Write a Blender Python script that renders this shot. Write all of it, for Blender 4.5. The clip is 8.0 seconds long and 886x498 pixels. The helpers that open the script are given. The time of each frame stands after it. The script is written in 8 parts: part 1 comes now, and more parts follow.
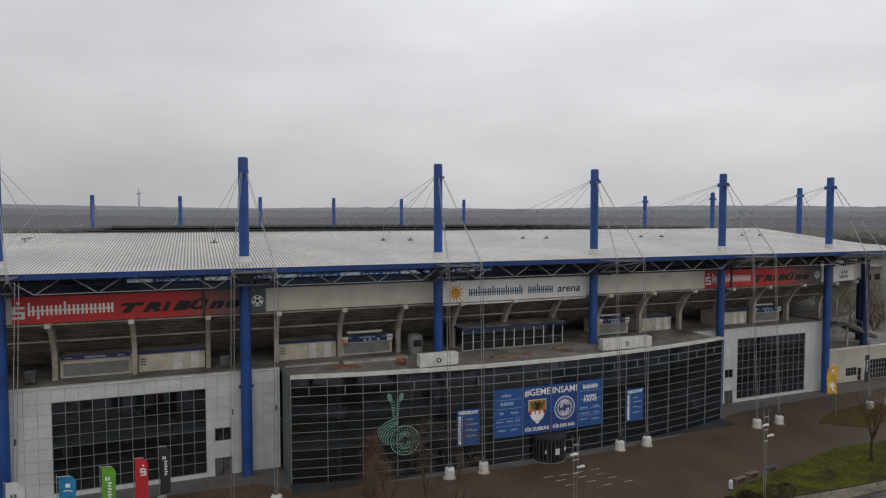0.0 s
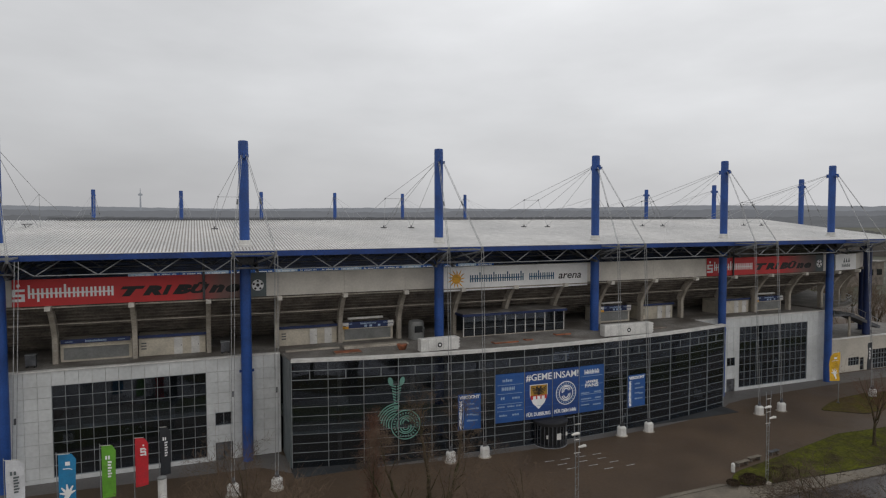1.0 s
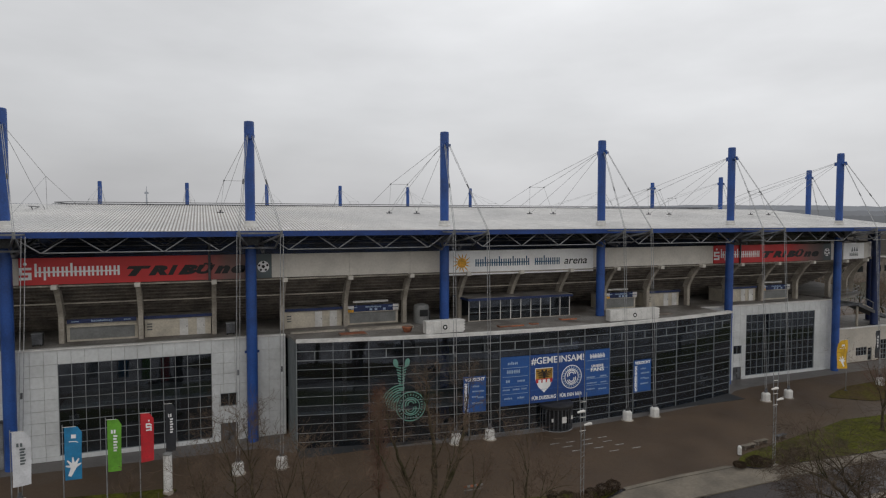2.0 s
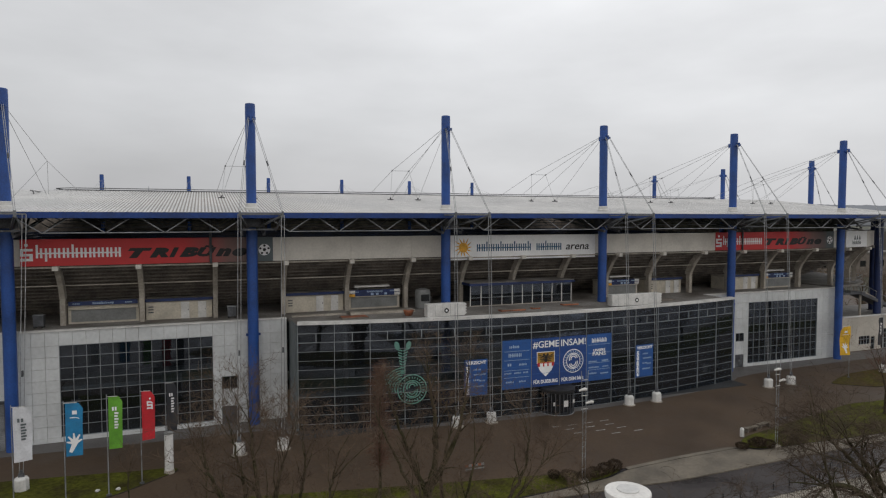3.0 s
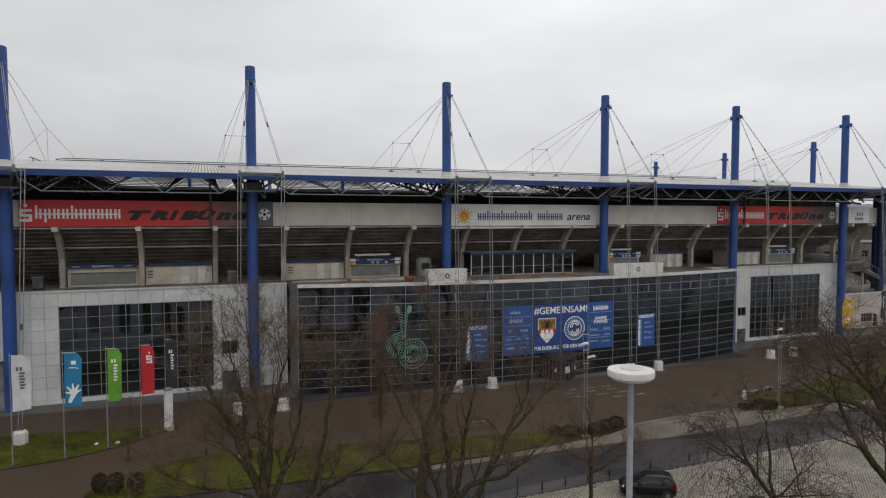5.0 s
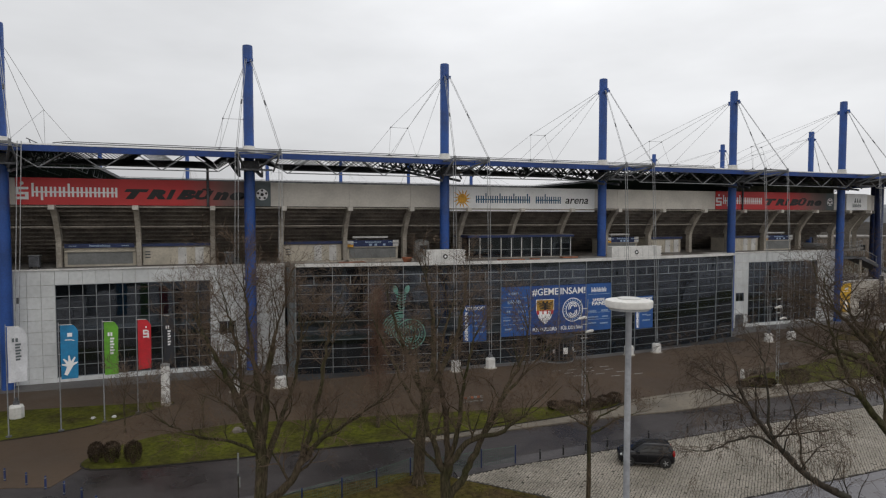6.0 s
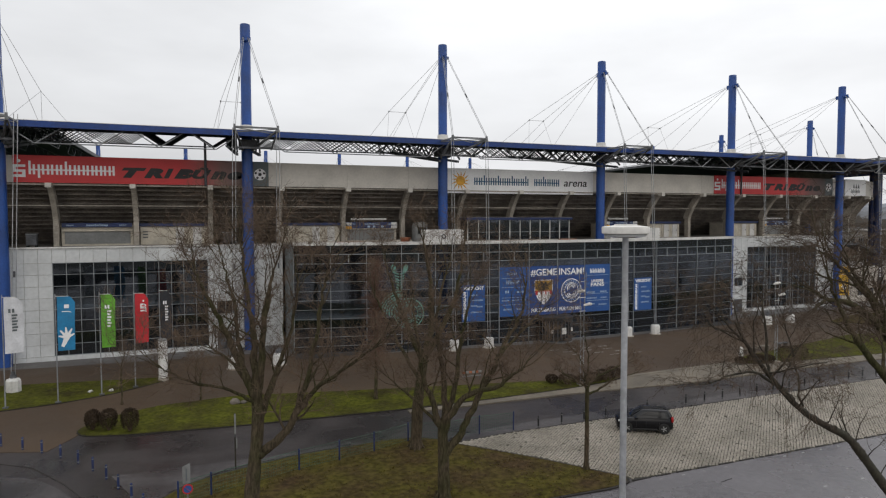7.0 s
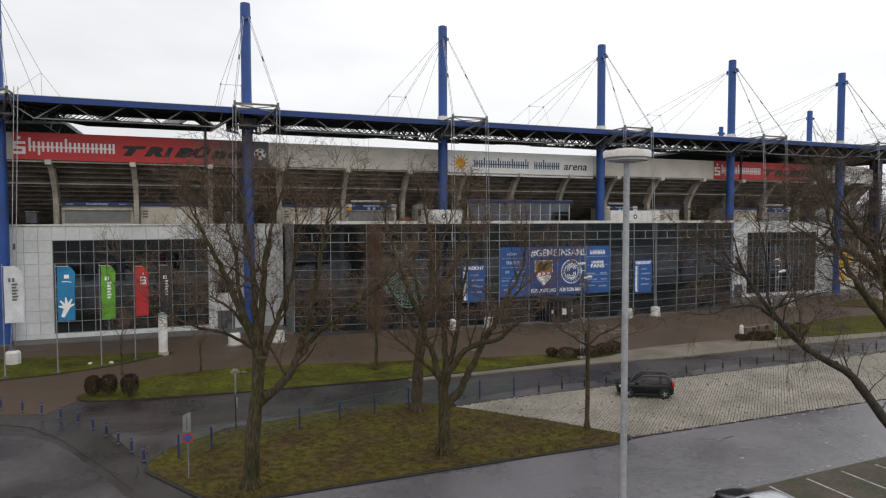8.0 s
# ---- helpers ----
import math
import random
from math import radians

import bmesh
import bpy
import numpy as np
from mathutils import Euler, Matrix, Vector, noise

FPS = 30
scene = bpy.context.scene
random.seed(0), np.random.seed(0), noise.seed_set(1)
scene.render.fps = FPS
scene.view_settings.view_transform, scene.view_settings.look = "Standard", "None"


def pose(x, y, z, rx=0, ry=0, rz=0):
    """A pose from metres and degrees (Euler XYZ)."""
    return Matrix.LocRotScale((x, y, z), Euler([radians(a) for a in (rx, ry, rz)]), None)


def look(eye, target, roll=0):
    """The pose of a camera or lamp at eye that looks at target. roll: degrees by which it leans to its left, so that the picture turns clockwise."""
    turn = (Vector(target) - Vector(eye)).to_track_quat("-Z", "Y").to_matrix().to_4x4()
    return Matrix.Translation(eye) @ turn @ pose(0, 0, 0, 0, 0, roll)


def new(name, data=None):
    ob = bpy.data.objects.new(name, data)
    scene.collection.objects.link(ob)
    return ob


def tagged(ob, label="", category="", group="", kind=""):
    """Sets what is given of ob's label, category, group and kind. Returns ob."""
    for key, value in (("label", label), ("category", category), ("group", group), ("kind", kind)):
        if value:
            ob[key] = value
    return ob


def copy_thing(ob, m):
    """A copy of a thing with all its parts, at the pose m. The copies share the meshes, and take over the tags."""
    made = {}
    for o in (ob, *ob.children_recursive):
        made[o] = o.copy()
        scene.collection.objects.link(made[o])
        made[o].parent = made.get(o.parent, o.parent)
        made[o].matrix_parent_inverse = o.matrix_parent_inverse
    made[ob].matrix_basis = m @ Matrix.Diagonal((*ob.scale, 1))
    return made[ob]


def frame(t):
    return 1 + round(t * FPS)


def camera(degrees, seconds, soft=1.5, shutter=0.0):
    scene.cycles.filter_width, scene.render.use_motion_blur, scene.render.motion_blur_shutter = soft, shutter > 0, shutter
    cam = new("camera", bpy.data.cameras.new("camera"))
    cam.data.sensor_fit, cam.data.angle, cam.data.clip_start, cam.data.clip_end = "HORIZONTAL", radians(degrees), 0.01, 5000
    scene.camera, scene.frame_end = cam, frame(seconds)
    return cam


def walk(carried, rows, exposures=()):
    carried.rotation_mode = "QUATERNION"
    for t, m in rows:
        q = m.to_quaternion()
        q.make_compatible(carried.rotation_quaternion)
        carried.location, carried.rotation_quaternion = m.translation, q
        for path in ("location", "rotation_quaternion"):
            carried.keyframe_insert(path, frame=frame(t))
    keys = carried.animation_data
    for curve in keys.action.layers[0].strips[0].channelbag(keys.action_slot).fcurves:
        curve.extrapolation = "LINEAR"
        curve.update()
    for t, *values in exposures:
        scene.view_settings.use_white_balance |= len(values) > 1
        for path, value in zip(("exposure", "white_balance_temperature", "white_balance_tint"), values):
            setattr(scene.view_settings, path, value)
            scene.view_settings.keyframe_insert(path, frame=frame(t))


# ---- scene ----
cam = camera(70.4, 8.0, soft=1.2)
PATH = [
    (0, (-4.933, -69.44, 27.616), (-4.196, -67.583, 27.52), -0.0),
    (0.5, (-4.983, -69.46, 26.773), (-4.245, -67.603, 26.676), -0.0),
    (1, (-4.844, -69.367, 25.791), (-4.111, -67.509, 25.697), -0.1),
    (1.5, (-4.887, -69.305, 24.816), (-4.163, -67.443, 24.721), 0.0),
    (3, (-4.809, -69.289, 22.056), (-4.096, -67.422, 21.959), 0.0),
    (3.5, (-4.717, -69.208, 21.079), (-4.008, -67.34, 20.983), -0.0),
    (4, (-4.684, -69.206, 20.069), (-3.976, -67.338, 19.976), -0.0),
    (4.5, (-4.76, -69.207, 19.175), (-4.052, -67.34, 19.078), -0.0),
    (6, (-4.718, -69.216, 16.082), (-4.003, -67.35, 15.985), -0.0),
    (6.5, (-4.62, -69.224, 14.963), (-3.903, -67.359, 14.865), -0.0),
    (7, (-4.614, -69.252, 13.848), (-3.897, -67.387, 13.752), -0.1),
    (7.5, (-4.669, -69.269, 12.711), (-3.951, -67.405, 12.618), -0.1),
    (8, (-4.693, -69.323, 11.525), (-3.975, -67.458, 11.433), -0.1),
]
EXPOSURES = [(0.0, -0.25), (3.0, -0.16), (6.5, 0.06), (8.0, 0.28)]
walk(cam, [(t, look(eye, target, roll)) for t, eye, target, roll in PATH], EXPOSURES)

# ---- world and light: an overcast winter day ----
world = bpy.data.worlds.new("overcast")
scene.world = world
world.use_nodes = True
wn, wl = world.node_tree.nodes, world.node_tree.links
wn.clear()
w_out = wn.new("ShaderNodeOutputWorld")
w_bg = wn.new("ShaderNodeBackground")
w_sky = wn.new("ShaderNodeTexSky")
w_sky.sky_type = "NISHITA"
w_sky.sun_disc = False
w_sky.sun_elevation = radians(32)
w_sky.sun_rotation = radians(200)
w_sky.dust_density = 6.0
w_coord = wn.new("ShaderNodeTexCoord")
w_sep = wn.new("ShaderNodeSeparateXYZ")
w_ramp = wn.new("ShaderNodeValToRGB")
w_ramp.color_ramp.elements[0].position, w_ramp.color_ramp.elements[0].color = 0.0, (0.50, 0.50, 0.512, 1)
w_ramp.color_ramp.elements[1].position, w_ramp.color_ramp.elements[1].color = 0.62, (0.868, 0.875, 0.888, 1)
e = w_ramp.color_ramp.elements.new(0.16)
e.color = (0.660, 0.665, 0.678, 1)
w_map = wn.new("ShaderNodeMapping")
w_map.inputs["Scale"].default_value = (1.6, 1.6, 5.0)
w_noise = wn.new("ShaderNodeTexNoise")
w_noise.inputs["Scale"].default_value = 1.7
w_noise.inputs["Detail"].default_value = 5.0
w_noise.inputs["Roughness"].default_value = 0.5
w_nr = wn.new("ShaderNodeMapRange")
w_nr.inputs["From Min"].default_value, w_nr.inputs["From Max"].default_value = 0.3, 0.7
w_nr.inputs["To Min"].default_value, w_nr.inputs["To Max"].default_value = 0.88, 1.08
w_mul = wn.new("ShaderNodeVectorMath")
w_mul.operation = "SCALE"
w_dim = wn.new("ShaderNodeVectorMath")
w_dim.operation = "SCALE"
w_dim.inputs["Scale"].default_value = 0.08
w_mix = wn.new("ShaderNodeMix")
w_mix.data_type = "RGBA"
w_mix.inputs["Factor"].default_value = 0.93
wl.new(w_coord.outputs["Generated"], w_sep.inputs[0])
wl.new(w_sep.outputs["Z"], w_ramp.inputs[0])
wl.new(w_coord.outputs["Generated"], w_map.inputs[0])
wl.new(w_map.outputs[0], w_noise.inputs["Vector"])
wl.new(w_noise.outputs["Fac"], w_nr.inputs["Value"])
w_side = wn.new("ShaderNodeMapRange")
w_side.interpolation_type = "SMOOTHSTEP"
w_side.inputs["From Min"].default_value, w_side.inputs["From Max"].default_value = -0.55, 0.75
w_side.inputs["To Min"].default_value, w_side.inputs["To Max"].default_value = 0.76, 1.04
wl.new(w_sep.outputs["X"], w_side.inputs["Value"])
w_both = wn.new("ShaderNodeMath")
w_both.operation = "MULTIPLY"
wl.new(w_nr.outputs[0], w_both.inputs[0])
wl.new(w_side.outputs[0], w_both.inputs[1])
wl.new(w_ramp.outputs[0], w_mul.inputs[0])
wl.new(w_both.outputs[0], w_mul.inputs["Scale"])
wl.new(w_sky.outputs[0], w_dim.inputs[0])
wl.new(w_dim.outputs[0], w_mix.inputs["A"])
wl.new(w_mul.outputs[0], w_mix.inputs["B"])
wl.new(w_mix.outputs["Result"], w_bg.inputs["Color"])
w_bg.inputs["Strength"].default_value = 1.34
wl.new(w_bg.outputs[0], w_out.inputs["Surface"])

sun_data = bpy.data.lights.new("sun", "SUN")
sun_data.energy = 0.10
sun_data.angle = radians(45)
sun_data.color = (1.0, 0.97, 0.93)
sun = new("sun", sun_data)
sun.matrix_world = look((-10, -75, 60), (18, 0, 10))


# ---- materials ----
def mat(name, col, rough=0.6, metal=0.0, var=0.12, scale=0.6, fine=9.0, bump=0.15, bscale=30.0, rand=0.0, spec=0.5, col2=None, wet=0.0, stretch=1.0):
    """A surface with stains at a large scale, grain at a fine one, and relief; rand: how far the pieces differ."""
    m = bpy.data.materials.new(name)
    m.use_nodes = True
    n, l = m.node_tree.nodes, m.node_tree.links
    b = n["Principled BSDF"]
    geo = n.new("ShaderNodeNewGeometry")
    big = n.new("ShaderNodeTexNoise")
    big.inputs["Scale"].default_value, big.inputs["Detail"].default_value = scale, 6.0
    small = n.new("ShaderNodeTexNoise")
    small.inputs["Scale"].default_value, small.inputs["Detail"].default_value = fine, 4.0
    where = geo.outputs["Position"]
    if stretch != 1.0:
        mp = n.new("ShaderNodeMapping")
        mp.inputs["Scale"].default_value = (1, 1, stretch)
        l.new(where, mp.inputs[0])
        where = mp.outputs[0]
    l.new(geo.outputs["Position"], big.inputs["Vector"])
    l.new(where, small.inputs["Vector"])
    ramp = n.new("ShaderNodeMix")
    ramp.data_type = "RGBA"
    c2 = col2 or tuple(c * (1 - 2.2 * var) for c in col)
    ramp.inputs["A"].default_value = (*c2, 1)
    ramp.inputs["B"].default_value = (*[min(1, c * (1 + var)) for c in col], 1)
    mr = n.new("ShaderNodeMapRange")
    mr.inputs["From Min"].default_value, mr.inputs["From Max"].default_value = 0.32, 0.62
    l.new(big.outputs["Fac"], mr.inputs["Value"])
    l.new(mr.outputs[0], ramp.inputs["Factor"])
    sr = n.new("ShaderNodeMapRange")
    sr.inputs["From Min"].default_value, sr.inputs["From Max"].default_value = 0.33, 0.67
    sr.inputs["To Min"].default_value, sr.inputs["To Max"].default_value = 1 - var, 1 + var
    l.new(small.outputs["Fac"], sr.inputs["Value"])
    mul = n.new("ShaderNodeVectorMath")
    mul.operation = "SCALE"
    l.new(ramp.outputs["Result"], mul.inputs[0])
    value = sr.outputs[0]
    if rand:
        oi = n.new("ShaderNodeObjectInfo")
        rr = n.new("ShaderNodeMapRange")
        rr.inputs["To Min"].default_value, rr.inputs["To Max"].default_value = 1 - rand, 1 + rand
        l.new(oi.outputs["Random"], rr.inputs["Value"])
        mm = n.new("ShaderNodeMath")
        mm.operation = "MULTIPLY"
        l.new(value, mm.inputs[0])
        l.new(rr.outputs[0], mm.inputs[1])
        value = mm.outputs[0]
        ir = n.new("ShaderNodeMapRange")
        ir.inputs["To Min"].default_value, ir.inputs["To Max"].default_value = 1 - rand, 1 + rand
        l.new(geo.outputs["Random Per Island"], ir.inputs["Value"])
        mi = n.new("ShaderNodeMath")
        mi.operation = "MULTIPLY"
        l.new(value, mi.inputs[0])
        l.new(ir.outputs[0], mi.inputs[1])
        value = mi.outputs[0]
    l.new(value, mul.inputs["Scale"])
    l.new(mul.outputs[0], b.inputs["Base Color"])
    b.inputs["Metallic"].default_value = metal
    b.inputs["Specular IOR Level"].default_value = spec
    rg = n.new("ShaderNodeMapRange")
    rg.inputs["To Min"].default_value = max(0.04, rough - 0.12 - wet)
    rg.inputs["To Max"].default_value = min(1, rough + 0.1)
    l.new(mr.outputs[0], rg.inputs["Value"])
    l.new(rg.outputs[0], b.inputs["Roughness"])
    if bump:
        bt = n.new("ShaderNodeTexNoise")
        bt.inputs["Scale"].default_value, bt.inputs["Detail"].default_value = bscale, 3.0
        l.new(where, bt.inputs["Vector"])
        bp = n.new("ShaderNodeBump")
        bp.inputs["Strength"].default_value, bp.inputs["Distance"].default_value = bump, 0.02
        l.new(bt.outputs["Fac"], bp.inputs["Height"])
        l.new(bp.outputs[0], b.inputs["Normal"])
    return m


def glass(name, tint=(0.55, 0.6, 0.6), dirt=0.06):
    """Window glass: clear with a tint, glossy at a slant, and a little uneven."""
    m = bpy.data.materials.new(name)
    m.use_nodes = True
    n, l = m.node_tree.nodes, m.node_tree.links
    n.clear()
    out = n.new("ShaderNodeOutputMaterial")
    tr = n.new("ShaderNodeBsdfTransparent")
    tr.inputs[0].default_value = (*tint, 1)
    gl = n.new("ShaderNodeBsdfGlossy")
    gl.inputs["Roughness"].default_value = 0.03
    gl.inputs["Color"].default_value = (0.84, 0.90, 1.0, 1)
    fr = n.new("ShaderNodeFresnel")
    fr.inputs["IOR"].default_value = 1.72
    geo = n.new("ShaderNodeNewGeometry")
    nt = n.new("ShaderNodeTexNoise")
    nt.inputs["Scale"].default_value = 0.7
    bp = n.new("ShaderNodeBump")
    bp.inputs["Strength"].default_value, bp.inputs["Distance"].default_value = 0.06, 0.05
    l.new(geo.outputs["Position"], nt.inputs["Vector"])
    l.new(nt.outputs["Fac"], bp.inputs["Height"])
    l.new(bp.outputs[0], gl.inputs["Normal"])
    l.new(bp.outputs[0], fr.inputs["Normal"])
    mx = n.new("ShaderNodeMixShader")
    l.new(fr.outputs[0], mx.inputs[0])
    l.new(tr.outputs[0], mx.inputs[1])
    l.new(gl.outputs[0], mx.inputs[2])
    df = n.new("ShaderNodeBsdfDiffuse")
    df.inputs[0].default_value = (0.22, 0.26, 0.30, 1)
    m2 = n.new("ShaderNodeMixShader")
    m2.inputs[0].default_value = dirt
    l.new(mx.outputs[0], m2.inputs[1])
    l.new(df.outputs[0], m2.inputs[2])
    l.new(m2.outputs[0], out.inputs[0])
    return m


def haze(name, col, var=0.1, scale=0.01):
    """Glowing colour for far land and tower, with the haze of grey air put into it."""
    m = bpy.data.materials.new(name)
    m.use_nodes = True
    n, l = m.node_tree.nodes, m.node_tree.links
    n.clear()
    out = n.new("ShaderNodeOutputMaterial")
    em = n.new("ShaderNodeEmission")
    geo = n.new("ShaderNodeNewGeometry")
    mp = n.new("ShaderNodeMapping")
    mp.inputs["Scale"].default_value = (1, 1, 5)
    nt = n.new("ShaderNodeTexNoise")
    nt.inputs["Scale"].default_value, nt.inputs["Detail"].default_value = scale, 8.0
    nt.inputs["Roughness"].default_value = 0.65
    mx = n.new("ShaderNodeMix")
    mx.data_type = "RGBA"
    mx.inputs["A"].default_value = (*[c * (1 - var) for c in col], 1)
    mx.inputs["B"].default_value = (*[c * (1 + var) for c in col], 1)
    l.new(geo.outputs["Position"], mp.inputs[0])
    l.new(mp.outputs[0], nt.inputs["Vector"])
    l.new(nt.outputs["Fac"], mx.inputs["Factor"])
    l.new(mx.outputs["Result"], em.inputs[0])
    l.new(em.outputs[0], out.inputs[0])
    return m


M_BLUE = mat("blue_painted_steel", (0.016, 0.068, 0.27), 0.45, 0.0, 0.12, 0.5, 6, 0.05, 20)
M_BLUE_DK = mat("blue_painted_fascia", (0.009, 0.042, 0.19), 0.5, 0.0, 0.15, 0.3, 5, 0.05, 20)
M_STEEL = mat("galvanised_steel", (0.26, 0.27, 0.28), 0.5, 0.35, 0.15, 1.0, 12, 0.1, 30)
M_STEEL_DK = mat("dark_weathered_steel", (0.092, 0.095, 0.103), 0.6, 0.2, 0.25, 1.0, 9, 0.1, 30)
M_CABLE = mat("steel_cable", (0.34, 0.345, 0.35), 0.5, 0.4, 0.15, 2, 12, 0.1, 60)
M_ROOF = mat("pale_roof_sheet", (0.57, 0.56, 0.545), 0.4, 0.0, 0.10, 0.12, 1.2, 0.05, 8)
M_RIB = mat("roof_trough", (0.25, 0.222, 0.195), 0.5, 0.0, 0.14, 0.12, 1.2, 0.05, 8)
M_SOFFIT = mat("shaded_roof_underside", (0.05, 0.052, 0.06), 0.8, 0.0, 0.2, 0.5, 4)
M_WHITE = mat("white_paint", (0.62, 0.61, 0.585), 0.55, 0.0, 0.08, 0.8, 6, 0.05, 30)
M_PANEL = mat("white_enamel_panel", (0.575, 0.59, 0.59), 0.4, 0.0, 0.06, 0.35, 3, 0.03, 10, rand=0.035)
M_CONC = mat("weathered_concrete", (0.36, 0.325, 0.275), 0.85, 0.0, 0.16, 0.5, 5, 0.25, 25)
M_CONC_LT = mat("pale_concrete_parapet", (0.66, 0.625, 0.565), 0.8, 0.0, 0.05, 0.45, 4, 0.2, 25, rand=0.04)
# about half as bright as M_CONC, with random stains
M_CONC_DK = mat("dark_concrete_stand", (0.17, 0.145, 0.122), 0.9, 0.0, 0.2, 0.6, 5, 0.25, 25)
M_DECK = mat("grey_roofing_felt", (0.19, 0.18, 0.165), 0.85, 0.0, 0.25, 0.35, 5, 0.3, 20, col2=(0.085, 0.07, 0.058), wet=0.2)
M_CREAM = mat("cream_kiosk_panel", (0.53, 0.485, 0.40), 0.7, 0.0, 0.1, 0.7, 5, 0.1, 20)
M_SHUTTER = mat("grey_roller_shutter", (0.23, 0.235, 0.23), 0.6, 0.2, 0.1, 0.7, 5, 0.1, 20)
# the darkness of unlit rooms is put into these two near-black colours
M_DARK = mat("unlit_interior", (0.022, 0.024, 0.026), 0.8, 0.0, 0.3, 0.4, 3)
M_DIM = mat("unlit_interior_wall", (0.032, 0.036, 0.042), 0.8, 0.0, 0.3, 0.3, 2)
M_SLAB = mat("slab_edge", (0.46, 0.52, 0.49), 0.7, 0.0, 0.1, 0.4, 4)
M_GLASS = glass("dark_tinted_glass", (0.50, 0.53, 0.57), 0.014)
M_MULL = mat("aluminium_mullion", (0.28, 0.30, 0.31), 0.45, 0.3, 0.1, 1, 8, 0.05, 30)
M_RED = mat("red_sign", (0.50, 0.028, 0.03), 0.5, 0.0, 0.06, 0.4, 4, 0.02, 20)
M_SIGNW = mat("white_sign", (0.88, 0.88, 0.88), 0.5, 0.0, 0.04, 0.4, 4, 0.02, 20)
M_SIGNGR = mat("grey_sign", (0.115, 0.135, 0.14), 0.5, 0.0, 0.06, 0.4, 4, 0.02, 20)
M_BLACK = mat("black_paint", (0.012, 0.012, 0.013), 0.5, 0.0, 0.1, 1, 8, 0.05, 30)
M_NAVYTX = mat("petrol_lettering", (0.02, 0.10, 0.19), 0.5, 0.0, 0.05, 1, 8, 0.0)
M_YELLOW = mat("amber_paint", (0.72, 0.36, 0.03), 0.5, 0.0, 0.15, 2, 8, 0.0)
M_BAN = mat("blue_banner", (0.018, 0.085, 0.29), 0.6, 0.0, 0.07, 0.6, 5, 0.05, 15)
M_BAN2 = mat("dark_blue_banner", (0.014, 0.055, 0.22), 0.6, 0.0, 0.07, 0.6, 5, 0.05, 15)
M_PALE = mat("pale_blue_print", (0.36, 0.47, 0.62), 0.6, 0.0, 0.06, 1, 8, 0.0)
M_MINT = mat("mint_film", (0.13, 0.29, 0.24), 0.6, 0.0, 0.1, 1, 8, 0.0)
M_ASPH = mat("wet_asphalt", (0.034, 0.028, 0.027), 0.42, 0.0, 0.16, 0.22, 2.2, 0.3, 60, wet=0.16, spec=0.42)
M_ASPH_LT = mat("worn_pale_asphalt", (0.094, 0.086, 0.094), 0.36, 0.0, 0.13, 0.16, 3.0, 0.2, 60, wet=0.18, spec=0.8)
M_ASPH_OLD = mat("old_brown_asphalt", (0.052, 0.046, 0.046), 0.42, 0.0, 0.24, 0.2, 2.5, 0.3, 60, wet=0.18)
M_PLAZA = mat("brown_block_paving", (0.072, 0.048, 0.030), 0.62, 0.0, 0.10, 0.11, 3.0, 0.25, 40, wet=0.05, spec=0.3)
M_APRON = mat("grey_slab_paving", (0.112, 0.104, 0.098), 0.6, 0.0, 0.14, 0.4, 4.0, 0.3, 30, wet=0.05)
M_SIDE = mat("pale_concrete_paving", (0.158, 0.136, 0.106), 0.65, 0.0, 0.13, 0.4, 4.0, 0.3, 30, spec=0.3)
M_KERB = mat("dark_kerb_stone", (0.018, 0.015, 0.012), 0.8, 0.0, 0.2, 1.5, 8, 0.3, 30)
M_GRASS = mat("winter_grass", (0.056, 0.060, 0.008), 0.9, 0.0, 0.35, 0.45, 3.5, 0.6, 25, col2=(0.036, 0.031, 0.009), spec=0.1)
M_GRASS_DRY = mat("worn_leafy_grass", (0.052, 0.045, 0.010), 0.9, 0.0, 0.4, 0.4, 3.0, 0.6, 25, col2=(0.056, 0.036, 0.016), spec=0.1)
M_BLADE = mat("grass_blade", (0.086, 0.092, 0.012), 0.8, 0.0, 0.3, 0.45, 4, 0.0, col2=(0.056, 0.050, 0.012), spec=0.1)
M_BLADE_DRY = mat("faded_grass_blade", (0.076, 0.064, 0.014), 0.8, 0.0, 0.3, 0.4, 4, 0.0, col2=(0.076, 0.050, 0.022), spec=0.1)
M_LEAF_WET = mat("wet_fallen_leaf", (0.046, 0.026, 0.012), 0.8, 0.0, 0.4, 2.5, 11, 0.0, col2=(0.026, 0.014, 0.007), spec=0.2)
M_COB = mat("pale_cobble", (0.238, 0.212, 0.176), 0.6, 0.0, 0.15, 0.35, 5.0, 0.3, 25, rand=0.13, col2=(0.158, 0.140, 0.108))
M_JOINT = mat("mossy_joint", (0.060, 0.056, 0.038), 0.9, 0.0, 0.25, 0.6, 6.0, 0.3, 25)
M_BARK = mat("furrowed_grey_bark", (0.052, 0.040, 0.027), 0.9, 0.0, 0.48, 0.9, 14, 1.0, 16, col2=(0.035, 0.036, 0.013), stretch=0.22, spec=0.15)
M_TWIG = mat("brown_twig", (0.125, 0.090, 0.064), 0.9, 0.0, 0.2, 1.0, 9, 0.0, spec=0.15)
M_TWIG_DK = mat("dark_twig", (0.094, 0.070, 0.052), 0.9, 0.0, 0.2, 1.0, 9, 0.0, spec=0.15)
M_TWIG_RED = mat("reddish_twig", (0.125, 0.070, 0.050), 0.9, 0.0, 0.2, 1.0, 9, 0.0, spec=0.15)
M_BARK_DK = mat("dark_wet_bark", (0.024, 0.018, 0.012), 0.85, 0.0, 0.42, 0.9, 14, 1.0, 16, col2=(0.022, 0.021, 0.010), stretch=0.4)
